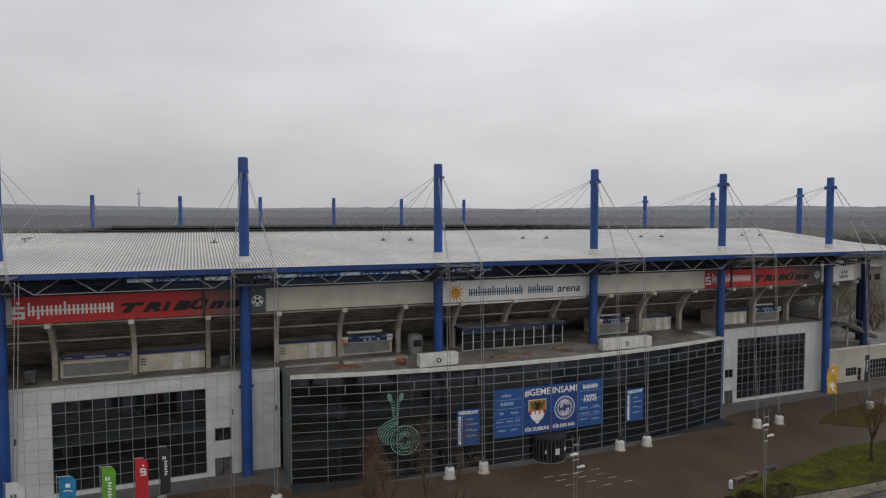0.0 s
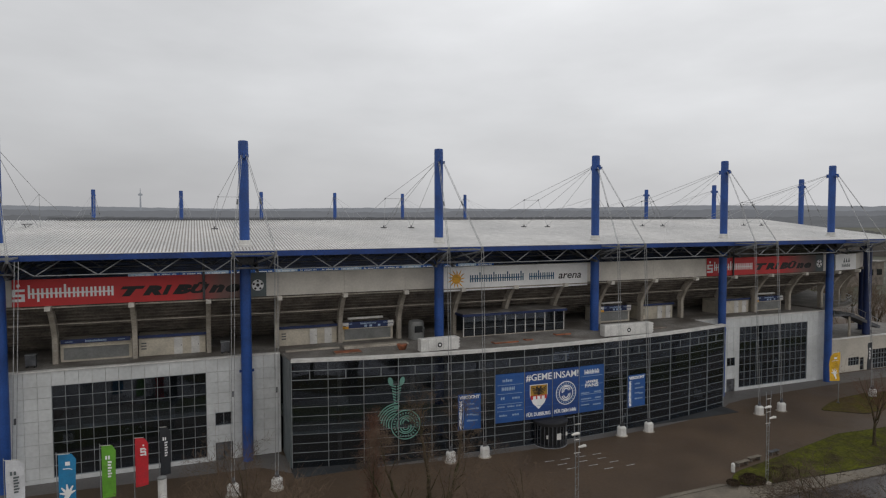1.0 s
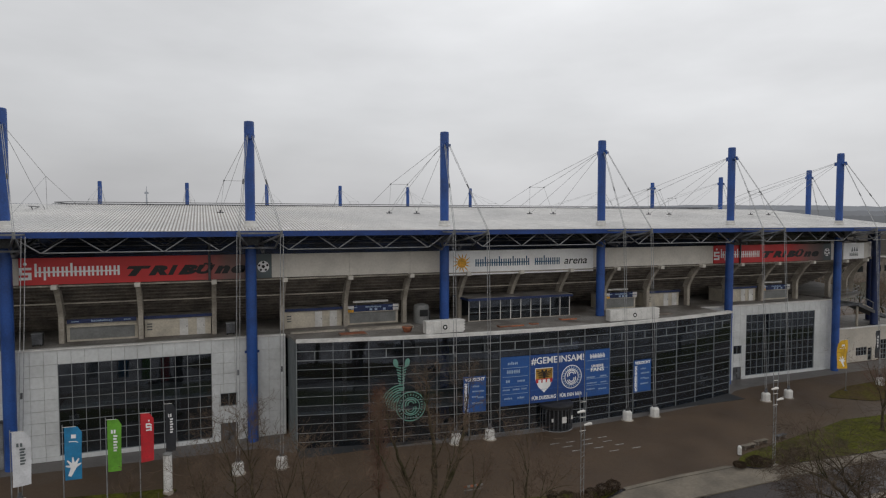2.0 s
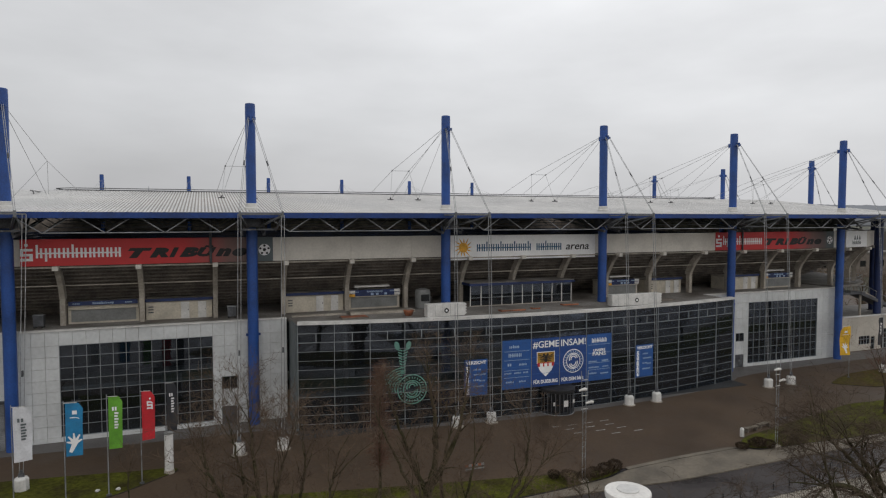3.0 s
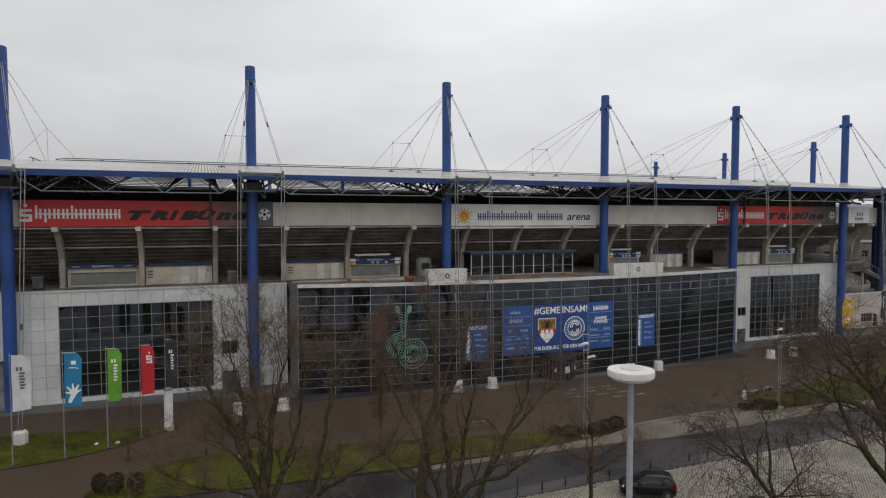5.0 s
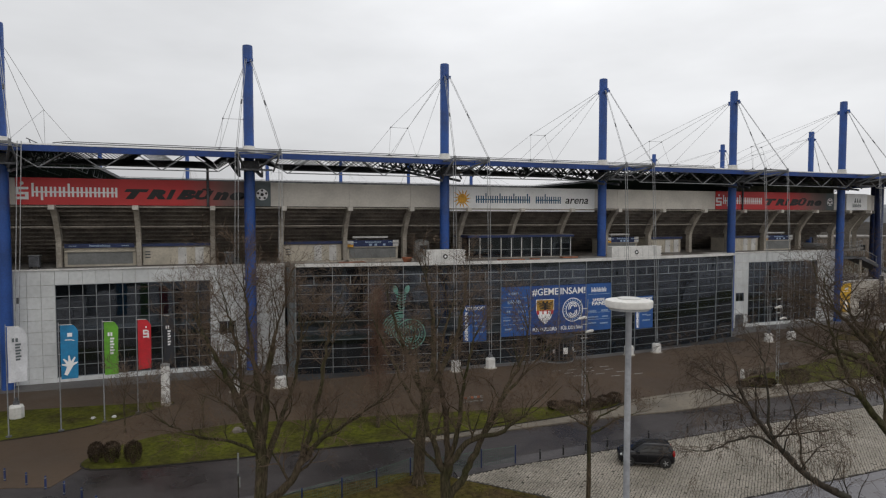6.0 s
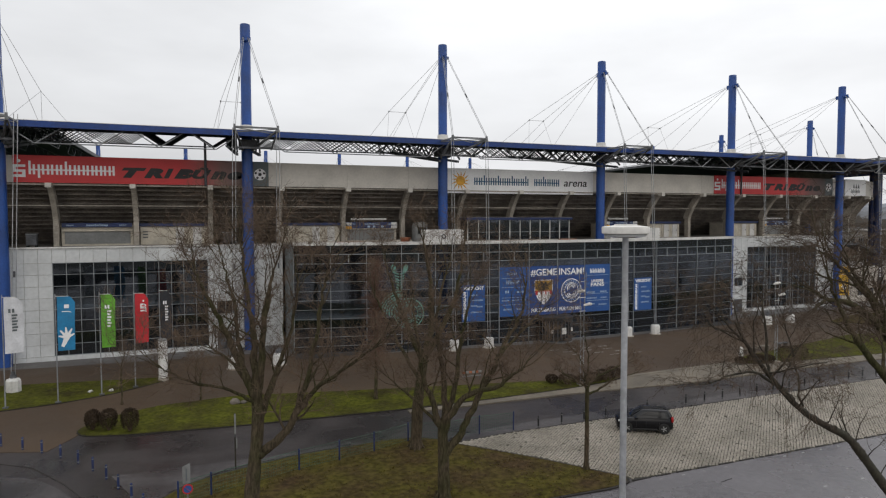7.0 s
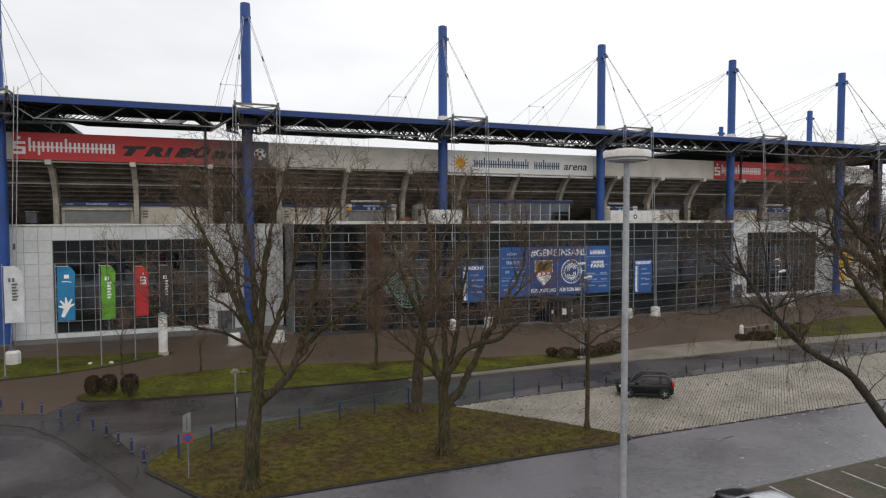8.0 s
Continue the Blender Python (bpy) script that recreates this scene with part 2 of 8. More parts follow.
M_BUSH = mat("brown_clipped_bush", (0.046, 0.033, 0.022), 0.9, 0.0, 0.3, 1.5, 9, 0.0, spec=0.1)
M_NIB = mat("added_ledge_concrete", (0.20, 0.175, 0.15), 0.9, 0.0, 0.2, 0.6, 5, 0.25, 25)
M_GOLD = mat("dull_gold_print", (0.40, 0.22, 0.03), 0.5, 0.0, 0.15, 2, 8, 0.0)
M_FOLD = mat("banner_fold", (0.035, 0.12, 0.35), 0.6, 0.0, 0.07, 0.6, 5, 0.0)
M_PITCH = mat("pitch_turf", (0.07, 0.13, 0.03), 0.9, 0.0, 0.1, 0.1, 2, 0.0)
M_SEAT = mat("dark_blue_seats", (0.012, 0.019, 0.042), 0.7, 0.0, 0.35, 0.3, 3, 0.0)
M_LAND = mat("winter_land", (0.075, 0.075, 0.05), 0.95, 0.0, 0.3, 0.01, 0.1, 0.0)
M_NAVY = mat("navy_painted_steel", (0.012, 0.026, 0.095), 0.5, 0.0, 0.15, 1, 8, 0.05, 20)
M_BAY = mat("leafy_brown_paving", (0.033, 0.033, 0.017), 0.75, 0.0, 0.34, 0.5, 5.0, 0.4, 30, col2=(0.056, 0.030, 0.020))
M_TEAL = mat("teal_glass_light", (0.20, 0.27, 0.26), 0.6, 0.0, 0.12, 0.3, 2, 0.0)
M_PLASTER = mat("beige_plaster", (0.46, 0.425, 0.37), 0.8, 0.0, 0.07, 0.3, 3, 0.1, 20)
M_LINE = mat("worn_line_paint", (0.34, 0.34, 0.33), 0.7, 0.0, 0.25, 2, 9, 0.0)
M_LEAF = mat("brown_leaf", (0.17, 0.105, 0.05), 0.8, 0.0, 0.3, 1, 8, 0.0)
M_OUTR = mat("grey_outrigger_steel", (0.17, 0.175, 0.18), 0.55, 0.2, 0.15, 1, 8, 0.05, 20)
M_TERRA = mat("rusty_pipe", (0.28, 0.10, 0.05), 0.8, 0.0, 0.25, 1, 8, 0.2, 20)
M_TYRE = mat("tyre_rubber", (0.018, 0.018, 0.018), 0.8, 0.0, 0.1, 2, 9, 0.1, 40)
M_RIM = mat("alloy_rim", (0.45, 0.46, 0.47), 0.35, 0.8, 0.05, 2, 9, 0.0)
M_CAR = mat("black_car_paint", (0.006, 0.006, 0.008), 0.16, 0.0, 0.05, 1, 8, 0.0, spec=0.32)
M_CARW = mat("silver_car_paint", (0.48, 0.50, 0.52), 0.22, 0.4, 0.05, 1, 8, 0.0, spec=0.7)
M_CARGL = mat("car_glass", (0.008, 0.009, 0.011), 0.06, 0.0, 0.05, 1, 8, 0.0, spec=0.5)
M_TAIL = mat("red_lamp_lens", (0.35, 0.012, 0.012), 0.2, 0.0, 0.05, 1, 8, 0.0)
M_HEAD = mat("clear_lamp_lens", (0.6, 0.62, 0.62), 0.12, 0.2, 0.05, 1, 8, 0.0)
M_LAMPW = mat("off_white_lamp_metal", (0.72, 0.70, 0.66), 0.45, 0.0, 0.06, 1, 8, 0.03, 20)
M_POLE = mat("grey_lamp_pole", (0.40, 0.41, 0.43), 0.45, 0.2, 0.1, 1, 8, 0.03, 20)
M_MESHW = mat("green_mesh_wire", (0.07, 0.14, 0.10), 0.6, 0.2, 0.1, 1, 8, 0.0)
M_FLAG = dict(white=mat("white_cloth", (0.66, 0.67, 0.69), 0.8, 0.0, 0.06, 1.5, 8, 0.2, 9),
              blue=mat("blue_cloth", (0.020, 0.20, 0.40), 0.8, 0.0, 0.08, 1.5, 8, 0.2, 9),
              green=mat("green_cloth", (0.13, 0.36, 0.035), 0.8, 0.0, 0.08, 1.5, 8, 0.2, 9),
              red=mat("red_cloth", (0.55, 0.025, 0.035), 0.8, 0.0, 0.08, 1.5, 8, 0.2, 9),
              black=mat("charcoal_cloth", (0.028, 0.03, 0.036), 0.8, 0.0, 0.08, 1.5, 8, 0.2, 9),
              yellow=mat("yellow_cloth", (0.68, 0.40, 0.025), 0.8, 0.0, 0.08, 1.5, 8, 0.2, 9))


# ---- mesh tools ----
class Geo:
    """A list of corners and faces that grows box by box and tube by tube."""

    def __init__(self):
        self.v, self.f = [], []

    def add(self, verts, faces):
        k = len(self.v)
        self.v += [tuple(p) for p in verts]
        self.f += [tuple(i + k for i in fc) for fc in faces]
        return self

    def box(self, x0, x1, y0, y1, z0, z1):
        return self.add([(x0, y0, z0), (x1, y0, z0), (x1, y1, z0), (x0, y1, z0), (x0, y0, z1), (x1, y0, z1), (x1, y1, z1), (x0, y1, z1)],
                        [(3, 2, 1, 0), (4, 5, 6, 7), (0, 1, 5, 4), (1, 2, 6, 5), (2, 3, 7, 6), (3, 0, 4, 7)])

    def slab(self, x0, x1, y0, y1, z0, z1, c=0.03):
        """A box with its upper edges chamfered."""
        return self.add([(x0, y0, z0), (x1, y0, z0), (x1, y1, z0), (x0, y1, z0), (x0, y0, z1 - c), (x1, y0, z1 - c), (x1, y1, z1 - c), (x0, y1, z1 - c),
                         (x0 + c, y0 + c, z1), (x1 - c, y0 + c, z1), (x1 - c, y1 - c, z1), (x0 + c, y1 - c, z1)],
                        [(3, 2, 1, 0), (0, 1, 5, 4), (1, 2, 6, 5), (2, 3, 7, 6), (3, 0, 4, 7), (4, 5, 9, 8), (5, 6, 10, 9), (6, 7, 11, 10), (7, 4, 8, 11), (8, 9, 10, 11)])

    def tube(self, pts, radii, n=8, cap=True):
        pts = [Vector(p) for p in pts]
        if not isinstance(radii, (list, tuple)):
            radii = [radii] * len(pts)
        k = len(self.v)
        prev = None
        for i, p in enumerate(pts):
            d = (pts[min(i + 1, len(pts) - 1)] - pts[max(i - 1, 0)]).normalized()
            if prev is None:
                u = d.cross(Vector((0, 0, 1)) if abs(d.z) < 0.9 else Vector((1, 0, 0))).normalized()
            else:
                u = (prev - d * prev.dot(d)).normalized()
            prev = u
            w = d.cross(u)
            for j in range(n):
                a = 2 * math.pi * j / n
                q = p + (u * math.cos(a) + w * math.sin(a)) * radii[i]
                self.v.append((q.x, q.y, q.z))
        for i in range(len(pts) - 1):
            for j in range(n):
                a, b = k + i * n + j, k + i * n + (j + 1) % n
                self.f.append((a, b, b + n, a + n))
        if cap:
            self.f.append(tuple(k + j for j in range(n))[::-1])
            self.f.append(tuple(k + (len(pts) - 1) * n + j for j in range(n)))
        return self

    def beam(self, p, q, w, h=None):
        """A square bar from p to q."""
        h = h or w
        p, q = Vector(p), Vector(q)
        d = (q - p).normalized()
        u = d.cross(Vector((0, 0, 1)) if abs(d.z) < 0.95 else Vector((0, 1, 0))).normalized()
        s = u.cross(d)
        pts = []
        for c in (p, q):
            pts += [c - u * w / 2 - s * h / 2, c + u * w / 2 - s * h / 2, c + u * w / 2 + s * h / 2, c - u * w / 2 + s * h / 2]
        return self.add(pts, [(0, 1, 2, 3), (7, 6, 5, 4), (0, 4, 5, 1), (1, 5, 6, 2), (2, 6, 7, 3), (3, 7, 4, 0)])

    def prism(self, poly, z0, z1):
        n = len(poly)
        area = sum(poly[i][0] * poly[(i + 1) % n][1] - poly[(i + 1) % n][0] * poly[i][1] for i in range(n))
        if area < 0:
            poly = poly[::-1]
        return self.add([(x, y, z0) for x, y in poly] + [(x, y, z1) for x, y in poly],
                        [tuple(range(n))[::-1], tuple(range(n, 2 * n))] + [(i, (i + 1) % n, n + (i + 1) % n, n + i) for i in range(n)])

    def turned(self, prof, at=(0, 0, 0), n=16):
        """A turned shape from (radius, height) pairs, bottom to top."""
        k = len(self.v)
        for r, z in prof:
            for j in range(n):
                a = 2 * math.pi * j / n
                self.v.append((at[0] + r * math.cos(a), at[1] + r * math.sin(a), at[2] + z))
        for i in range(len(prof) - 1):
            for j in range(n):
                a, b = k + i * n + j, k + i * n + (j + 1) % n
                self.f.append((a, b, b + n, a + n))
        self.f.append(tuple(k + j for j in range(n))[::-1])
        self.f.append(tuple(k + (len(prof) - 1) * n + j for j in range(n)))
        return self

    def mesh(self, name, material, smooth=False):
        me = bpy.data.meshes.new(name)
        me.from_pydata(self.v, [], self.f)
        if material:
            me.materials.append(material)
        if smooth:
            me.shade_smooth()
            me.set_sharp_from_angle(angle=radians(40))
        me.update()
        return me


def part(name, g, material, parent, label="", smooth=False):
    ob = new(name, g.mesh(name, material, smooth) if isinstance(g, Geo) else g)
    ob.parent = parent
    if label:
        tagged(ob, label)
    return ob


def thing(name, label, category, group="", at=(0, 0, 0), turn=0):
    ob = tagged(new(name), label, category, group)
    ob.matrix_basis = pose(*at, 0, 0, turn)
    ob.empty_display_size = 0.3
    return ob


def structure(name, g, material, label, category, smooth=False):
    ob = new(name, g.mesh(name, material, smooth) if g else None)
    return tagged(ob, label, category, kind="structure")


def smooth_loop(poly, rounds=2):
    for _ in range(rounds):
        out = []
        for i, p in enumerate(poly):
            q = poly[(i + 1) % len(poly)]
            out += [(0.75 * p[0] + 0.25 * q[0], 0.75 * p[1] + 0.25 * q[1]), (0.25 * p[0] + 0.75 * q[0], 0.25 * p[1] + 0.75 * q[1])]
        poly = out
    return poly


def inset(poly, d):
    n = len(poly)
    area = sum(poly[i][0] * poly[(i + 1) % n][1] - poly[(i + 1) % n][0] * poly[i][1] for i in range(n))
    s = 1 if area > 0 else -1
    out = []
    for i in range(n):
        a, b = Vector(poly[i - 1]), Vector(poly[(i + 1) % n])
        t = (b - a).normalized()
        out.append((poly[i][0] - s * t.y * d, poly[i][1] + s * t.x * d))
    return out


def inside(x, y, poly):
    hit = False
    for i in range(len(poly)):
        (x0, y0), (x1, y1) = poly[i - 1], poly[i]
        if (y0 > y) != (y1 > y) and x < x0 + (y - y0) / (y1 - y0) * (x1 - x0):
            hit = not hit
    return hit


def lettering(text, size, material, parent, at, turn=0, width=1.0, shear=0.0, name="lettering", bold=0.0):
    """A word as a thin flat mesh that stands upright and faces -y; size is the height of a capital."""
    cu = bpy.data.curves.new(name, "FONT")
    cu.body, cu.size, cu.shear, cu.extrude, cu.offset = text, size * 1.37, shear, 0.01, bold
    cu.resolution_u = 3
    tmp = bpy.data.objects.new("tmp", cu)
    me = bpy.data.meshes.new_from_object(tmp)
    bpy.data.objects.remove(tmp)
    me.materials.clear()
    me.materials.append(material)
    xs = [v.co.x for v in me.vertices]
    k = width / max(0.01, max(xs) - min(xs))
    me.transform(Matrix.Diagonal((k, 1, 1, 1)) @ Matrix.Translation((-min(xs), 0, 0)))
    ob = new(name, me)
    ob.parent = parent
    ob.matrix_basis = pose(*at, 90, 0, turn)
    return ob


def word_bars(pattern, width, height):
    """A word that is not spelt out: two plain upright bars for each sign, on a thin strip. t: tall, x: low, d: hanging. Faces -y, from x = 0."""
    g = Geo()
    step = width / len(pattern)
    for i, c in enumerate(pattern):
        z0 = -0.26 * height if c == "d" else 0
        z1 = height if c == "t" else 0.74 * height
        g.box(i * step, (i + 0.26) * step, -0.012, 0.006, z0, z1)
        g.box((i + 0.46) * step, (i + 0.72) * step, -0.012, 0.006, 0, 0.74 * height)
    g.box(0, width - 0.28 * step, -0.004, 0.006, 0.3 * height, 0.4 * height)
    return g


def split_word(pattern, width, height, material, parent, at, label=""):
    """The same word with every bar a piece of its own on the strip."""
    step = width / len(pattern)
    strip = part("word", Geo().box(0, width - 0.28 * step, -0.004, 0.006, 0.3 * height, 0.4 * height), material, parent, label)
    strip.location = at
    for i, c in enumerate(pattern):
        z0 = -0.26 * height if c == "d" else 0
        z1 = height if c == "t" else 0.74 * height
        part("bar", Geo().box(i * step, (i + 0.26) * step, -0.012, 0.006, z0, z1), material, strip)
        part("bar", Geo().box((i + 0.46) * step, (i + 0.72) * step, -0.012, 0.006, 0, 0.74 * height), material, strip)


def words(text, width, height, material, parent, at):
    """Several such words in a row, a part each."""
    step = width / len(text)
    k = 0
    for w in text.split(" "):
        split_word(w, step * len(w), height, material, parent, (at[0] + k * step, at[1], at[2]))
        k += len(w) + 1


def disc(r, n=24, r0=0.0, th=0.012):
    """A flat round plate or ring that faces -y."""
    g = Geo()
    for j in range(n):
        a, b = 2 * math.pi * j / n, 2 * math.pi * (j + 1) / n
        ca, sa, cb, sb = math.cos(a), math.sin(a), math.cos(b), math.sin(b)
        if r0:
            g.add([(r0 * ca, -th, r0 * sa), (r * ca, -th, r * sa), (r * cb, -th, r * sb), (r0 * cb, -th, r0 * sb)], [(0, 1, 2, 3)])
        else:
            g.add([(0, -th, 0), (r * ca, -th, r * sa), (r * cb, -th, r * sb)], [(0, 1, 2)])
        g.add([(r * ca, -th, r * sa), (r * cb, -th, r * sb), (r * cb, 0, r * sb), (r * ca, 0, r * sa)], [(0, 3, 2, 1)])
    return g


def band_arc(r0, r1, a0, a1, n=16, th=0.012):
    """A flat curved band between two radii and two angles, in degrees; faces -y."""
    g = Geo()
    for j in range(n):
        a, b = math.radians(a0 + (a1 - a0) * j / n), math.radians(a0 + (a1 - a0) * (j + 1) / n)
        g.add([(r0 * math.cos(a), -th, r0 * math.sin(a)), (r1 * math.cos(a), -th, r1 * math.sin(a)), (r1 * math.cos(b), -th, r1 * math.sin(b)), (r0 * math.cos(b), -th, r0 * math.sin(b))], [(0, 1, 2, 3)])
    return g


def plate(pts, th=0.012):
    """A flat plate with the outline pts, (x, z) pairs in turn; faces -y."""
    n = len(pts)
    return Geo().add([(x, -th, z) for x, z in pts] + [(x, 0, z) for x, z in pts], [tuple(range(n))] + [(i, n + i, n + (i + 1) % n, (i + 1) % n) for i in range(n)])


# ---- ground ----
g = Geo()
g.add([(-4200, -3000, -0.08), (4200, -3000, -0.08), (4200, 4600, -0.08), (-4200, 4600, -0.08)], [(0, 1, 2, 3)])
structure("ground", g, M_LAND, "flat winter land round the stadium reaching the horizon", "ground")
g = Geo().box(-160, 230, -130, -20, -0.3, 0.0)
structure("road", g, M_ASPH, "wet dark asphalt road past the stadium", "road")
FRONT = smooth_loop([(-160, -31), (-15.7, -29.5), (-13.2, -30.6), (-11.3, -33.2), (-9.2, -37.5), (-7.2, -42.0), (-3, -42.9), (15.2, -42.9), (17.0, -42.45), (20.0, -42.5), (60, -42.5), (230, -42.5), (230, -130), (-160, -130)], 1)
structure("road_front", Geo().prism(FRONT, -0.2, 0.012), M_ASPH_LT, "pale worn wet asphalt of the near road", "road")
OLD = [p for p in FRONT if p[0] < -7.0 and p[1] > -60] + [(-6.2, -44.0), (-3.5, -60.0), (-3.5, -129.9), (-159.9, -129.9)]
structure("road_drive", Geo().prism(OLD, -0.2, 0.018), M_ASPH_OLD, "older brown wet asphalt of the stadium drive", "road")
PLAZA = [(-160, 3), (-160, -27.0), (-15.9, -25.6), (-13.5, -26.4), (-12.3, -24.0), (-11.2, -21.5), (-9.0, -19.5), (-2, -18.3), (10, -20.8), (23.2, -24.1), (60, -24.0), (230, -24.0), (230, 60), (119, 60), (119, 3)]
structure("pavement", Geo().prism(PLAZA, -0.2, 0.024), M_PLAZA, "brown block-paved forecourt in front of the stadium", "pavement")
SIDE = [(9.0, -26.62), (16.0, -26.45), (22.6, -26.08), (27.3, -25.45), (29.4, -24.7), (35.5, -24.26), (42.7, -24.12), (44.2, -25.25), (46.2, -25.4), (50.0, -25.6), (55.0, -26.0), (60.0, -26.25), (230, -27.2), (230, -28.0), (60, -27.75), (46, -27.72), (38.5, -27.9), (32.3, -27.95), (27.0, -27.55), (21.8, -27.25), (16.8, -27.25), (9.0, -27.3)]
structure("pavement_side", Geo().prism(SIDE, -0.2, 0.10), M_SIDE, "pale concrete pavement with a kerb along the road", "pavement")
SIDE2 = [(29.7, -24.05), (35.5, -23.62), (42.0, -23.5), (42.8, -23.9), (42.6, -24.0), (35.5, -24.12), (29.7, -24.54)]
structure("pavement_strip", Geo().prism(SIDE2, -0.2, 0.085), M_SIDE, "narrow pale paving strip edging the forecourt", "pavement")
structure("pavement_walk", Geo().prism([(-9.4, -31.8), (-6.5, -31.8), (-3.5, -31.9), (0.2, -31.9), (3.8, -31.3), (3.7, -31.8), (0.2, -32.3), (-3.6, -33.0), (-6.4, -35.1), (-7.2, -37.2)], -0.2, 0.02), M_ASPH_OLD, "lighter worn asphalt walk beside the near lawn", "pavement")
structure("kerb_strip", Geo().prism([(29.4, -24.56), (35.5, -24.12), (42.6, -24.0), (42.7, -24.12), (35.5, -24.26), (29.4, -24.7)], -0.2, 0.05), M_KERB, "dark joint between paving strips", "kerb")
BACK = [(9.9, -33.8), (13.8, -33.36), (17.8, -33.3), (60, -32.5), (60, -31.3), (18.0, -31.9), (13.5, -32.2), (10.0, -32.7)]
structure("pavement_back", Geo().prism(BACK, -0.2, 0.03), M_ASPH_OLD, "worn grey walk between road and cobbled area", "pavement")


def finer(poly):
    """The same outline with a point about every metre and a half."""
    out = []
    for p, q in zip(poly, poly[1:] + poly[:1]):
        n = max(1, min(40, int(math.hypot(q[0] - p[0], q[1] - p[1]) / 1.5)))
        out += [(p[0] + (q[0] - p[0]) * k / n, p[1] + (q[1] - p[1]) * k / n) for k in range(n)]
    return out


def lawn(name, poly, material, blade, label, rounds=2, dens=9, edge=0.07):
    poly = smooth_loop(finer(poly), rounds + 1)
    structure(name + "_kerb", Geo().prism(poly, -0.2, 0.075), M_KERB, "dark kerb stones edging a lawn", "kerb")
    top = inset(poly, edge)
    ob = structure(name, Geo().prism(top, -0.1, 0.10), material, label, "lawn")
    rnd = random.Random(len(name) + len(poly))
    g = Geo()
    xs, ys = [p[0] for p in top], [p[1] for p in top]
    for _ in range(int((max(xs) - min(xs)) * (max(ys) - min(ys)) * dens)):
        x, y = rnd.uniform(min(xs), max(xs)), rnd.uniform(min(ys), max(ys))
        if not inside(x, y, top) or noise.noise((x * 0.45, y * 0.45, 3.1)) < -0.22:
            continue
        for k in range(3):
            a, h, w = rnd.uniform(0, 6.28), rnd.uniform(0.02, 0.06), rnd.uniform(0.02, 0.05)
            px, py = x + rnd.uniform(-0.12, 0.12), y + rnd.uniform(-0.12, 0.12)
            dx, dy = math.cos(a) * w, math.sin(a) * w
            lx, ly = rnd.uniform(-0.06, 0.06), rnd.uniform(-0.06, 0.06)
            g.add([(px - dx, py - dy, 0.095), (px + dx, py + dy, 0.095), (px + lx, py + ly, 0.10 + h)], [(0, 1, 2)])
    tagged(new(name + "_grass", g.mesh("grass", blade)), "short tufts of winter grass on the lawn", "grass", kind="stuff")
    return top


lawn("lawn_flags", [(-60, -17.5), (-18.4, -16.2), (-15, -15.6), (-11.4, -14.1), (-7.0, -10.6), (-7.6, -9.8), (-10.2, -9.6), (-16.5, -8.6), (-21, -8.0), (-60, -7.8)], M_GRASS, M_BLADE,
                 "mown lawn strip with flagpoles beside the stadium", 1)
lawn("lawn_middle", [(-12.7, -22.9), (-11.9, -24.4), (-8.9, -25.1), (-3.3, -25.7), (8.4, -26.3), (16.0, -26.25), (22.6, -25.9), (27.2, -25.3), (29.2, -24.4), (28.4, -23.9), (23.3, -23.2), (9.8, -20.7), (1.9, -19.1), (-2.3, -18.2), (-8.0, -18.9), (-10.9, -20.6)], M_GRASS, M_BLADE,
                "long green lawn island between forecourt and road", 1, 12)
ISLAND = lawn("lawn_near", [(-7.6, -37.6), (-6.3, -35.0), (-4.4, -33.8), (0.4, -32.4), (6.4, -31.9), (8.6, -32.4), (9.7, -34.0), (13.4, -38.1), (16.6, -42.3), (15.3, -43.0), (10.9, -42.9), (5.5, -42.95), (0.8, -42.95), (-3.0, -43.0), (-4.4, -42.9), (-5.0, -41.9)], M_GRASS_DRY, M_BLADE_DRY,
              "patchy lawn triangle with fallen leaves under bare trees", 1, 16, 0.15)
# brown leaves that lie thickest round the trunks, at the lower edge and towards the tip
rnd = random.Random(402)
g = Geo()
for _ in range(9000):
    x, y = rnd.uniform(-7, 16.5), rnd.uniform(-43, -32)
    near = max(math.exp(-((x - tx) ** 2 + (y - ty) ** 2) / 2.2) for tx, ty in ((-2.9, -41.6), (6.2, -41.0), (7.2, -33.9), (14.9, -40.4)))
    near = max(near, math.exp(-((y + 42.9) / 0.45) ** 2), 0.45 if x > 9.5 else 0.10)
    if rnd.random() > near * (0.6 + noise.noise((x * 0.8, y * 0.8, 7.7))) or not inside(x, y, ISLAND):
        continue
    a, ln, wd, tilt = rnd.uniform(0, 6.28), rnd.uniform(0.045, 0.085), rnd.uniform(0.025, 0.05), rnd.uniform(-0.025, 0.025)
    c, n2, z = math.cos(a), math.sin(a), 0.128 + rnd.uniform(-0.01, 0.02)
    g.add([(x - c * ln, y - n2 * ln, z), (x + n2 * wd, y - c * wd, z + tilt), (x + c * ln, y + n2 * ln, z), (x - n2 * wd, y + c * wd, z + 0.015)], [(0, 1, 2), (0, 2, 3)])
tagged(new("leaf_litter", g.mesh("leaf_litter", M_LEAF_WET)), "wet brown fallen leaves on the lawn", "leaves", kind="stuff")
lawn("lawn_right", [(43.4, -23.9), (44.4, -22.7), (46.1, -21.8), (52.6, -20.55), (55.7, -19.9), (61.2, -18.8), (66.1, -17.7), (71.6, -18.1), (84, -18.6), (140, -20), (140, -26.7), (60.0, -26.1), (55.0, -25.85), (50.0, -25.45), (46.2, -25.25), (44.6, -25.0)], M_GRASS, M_BLADE, "mown green lawn beside the forecourt", 1, 8)
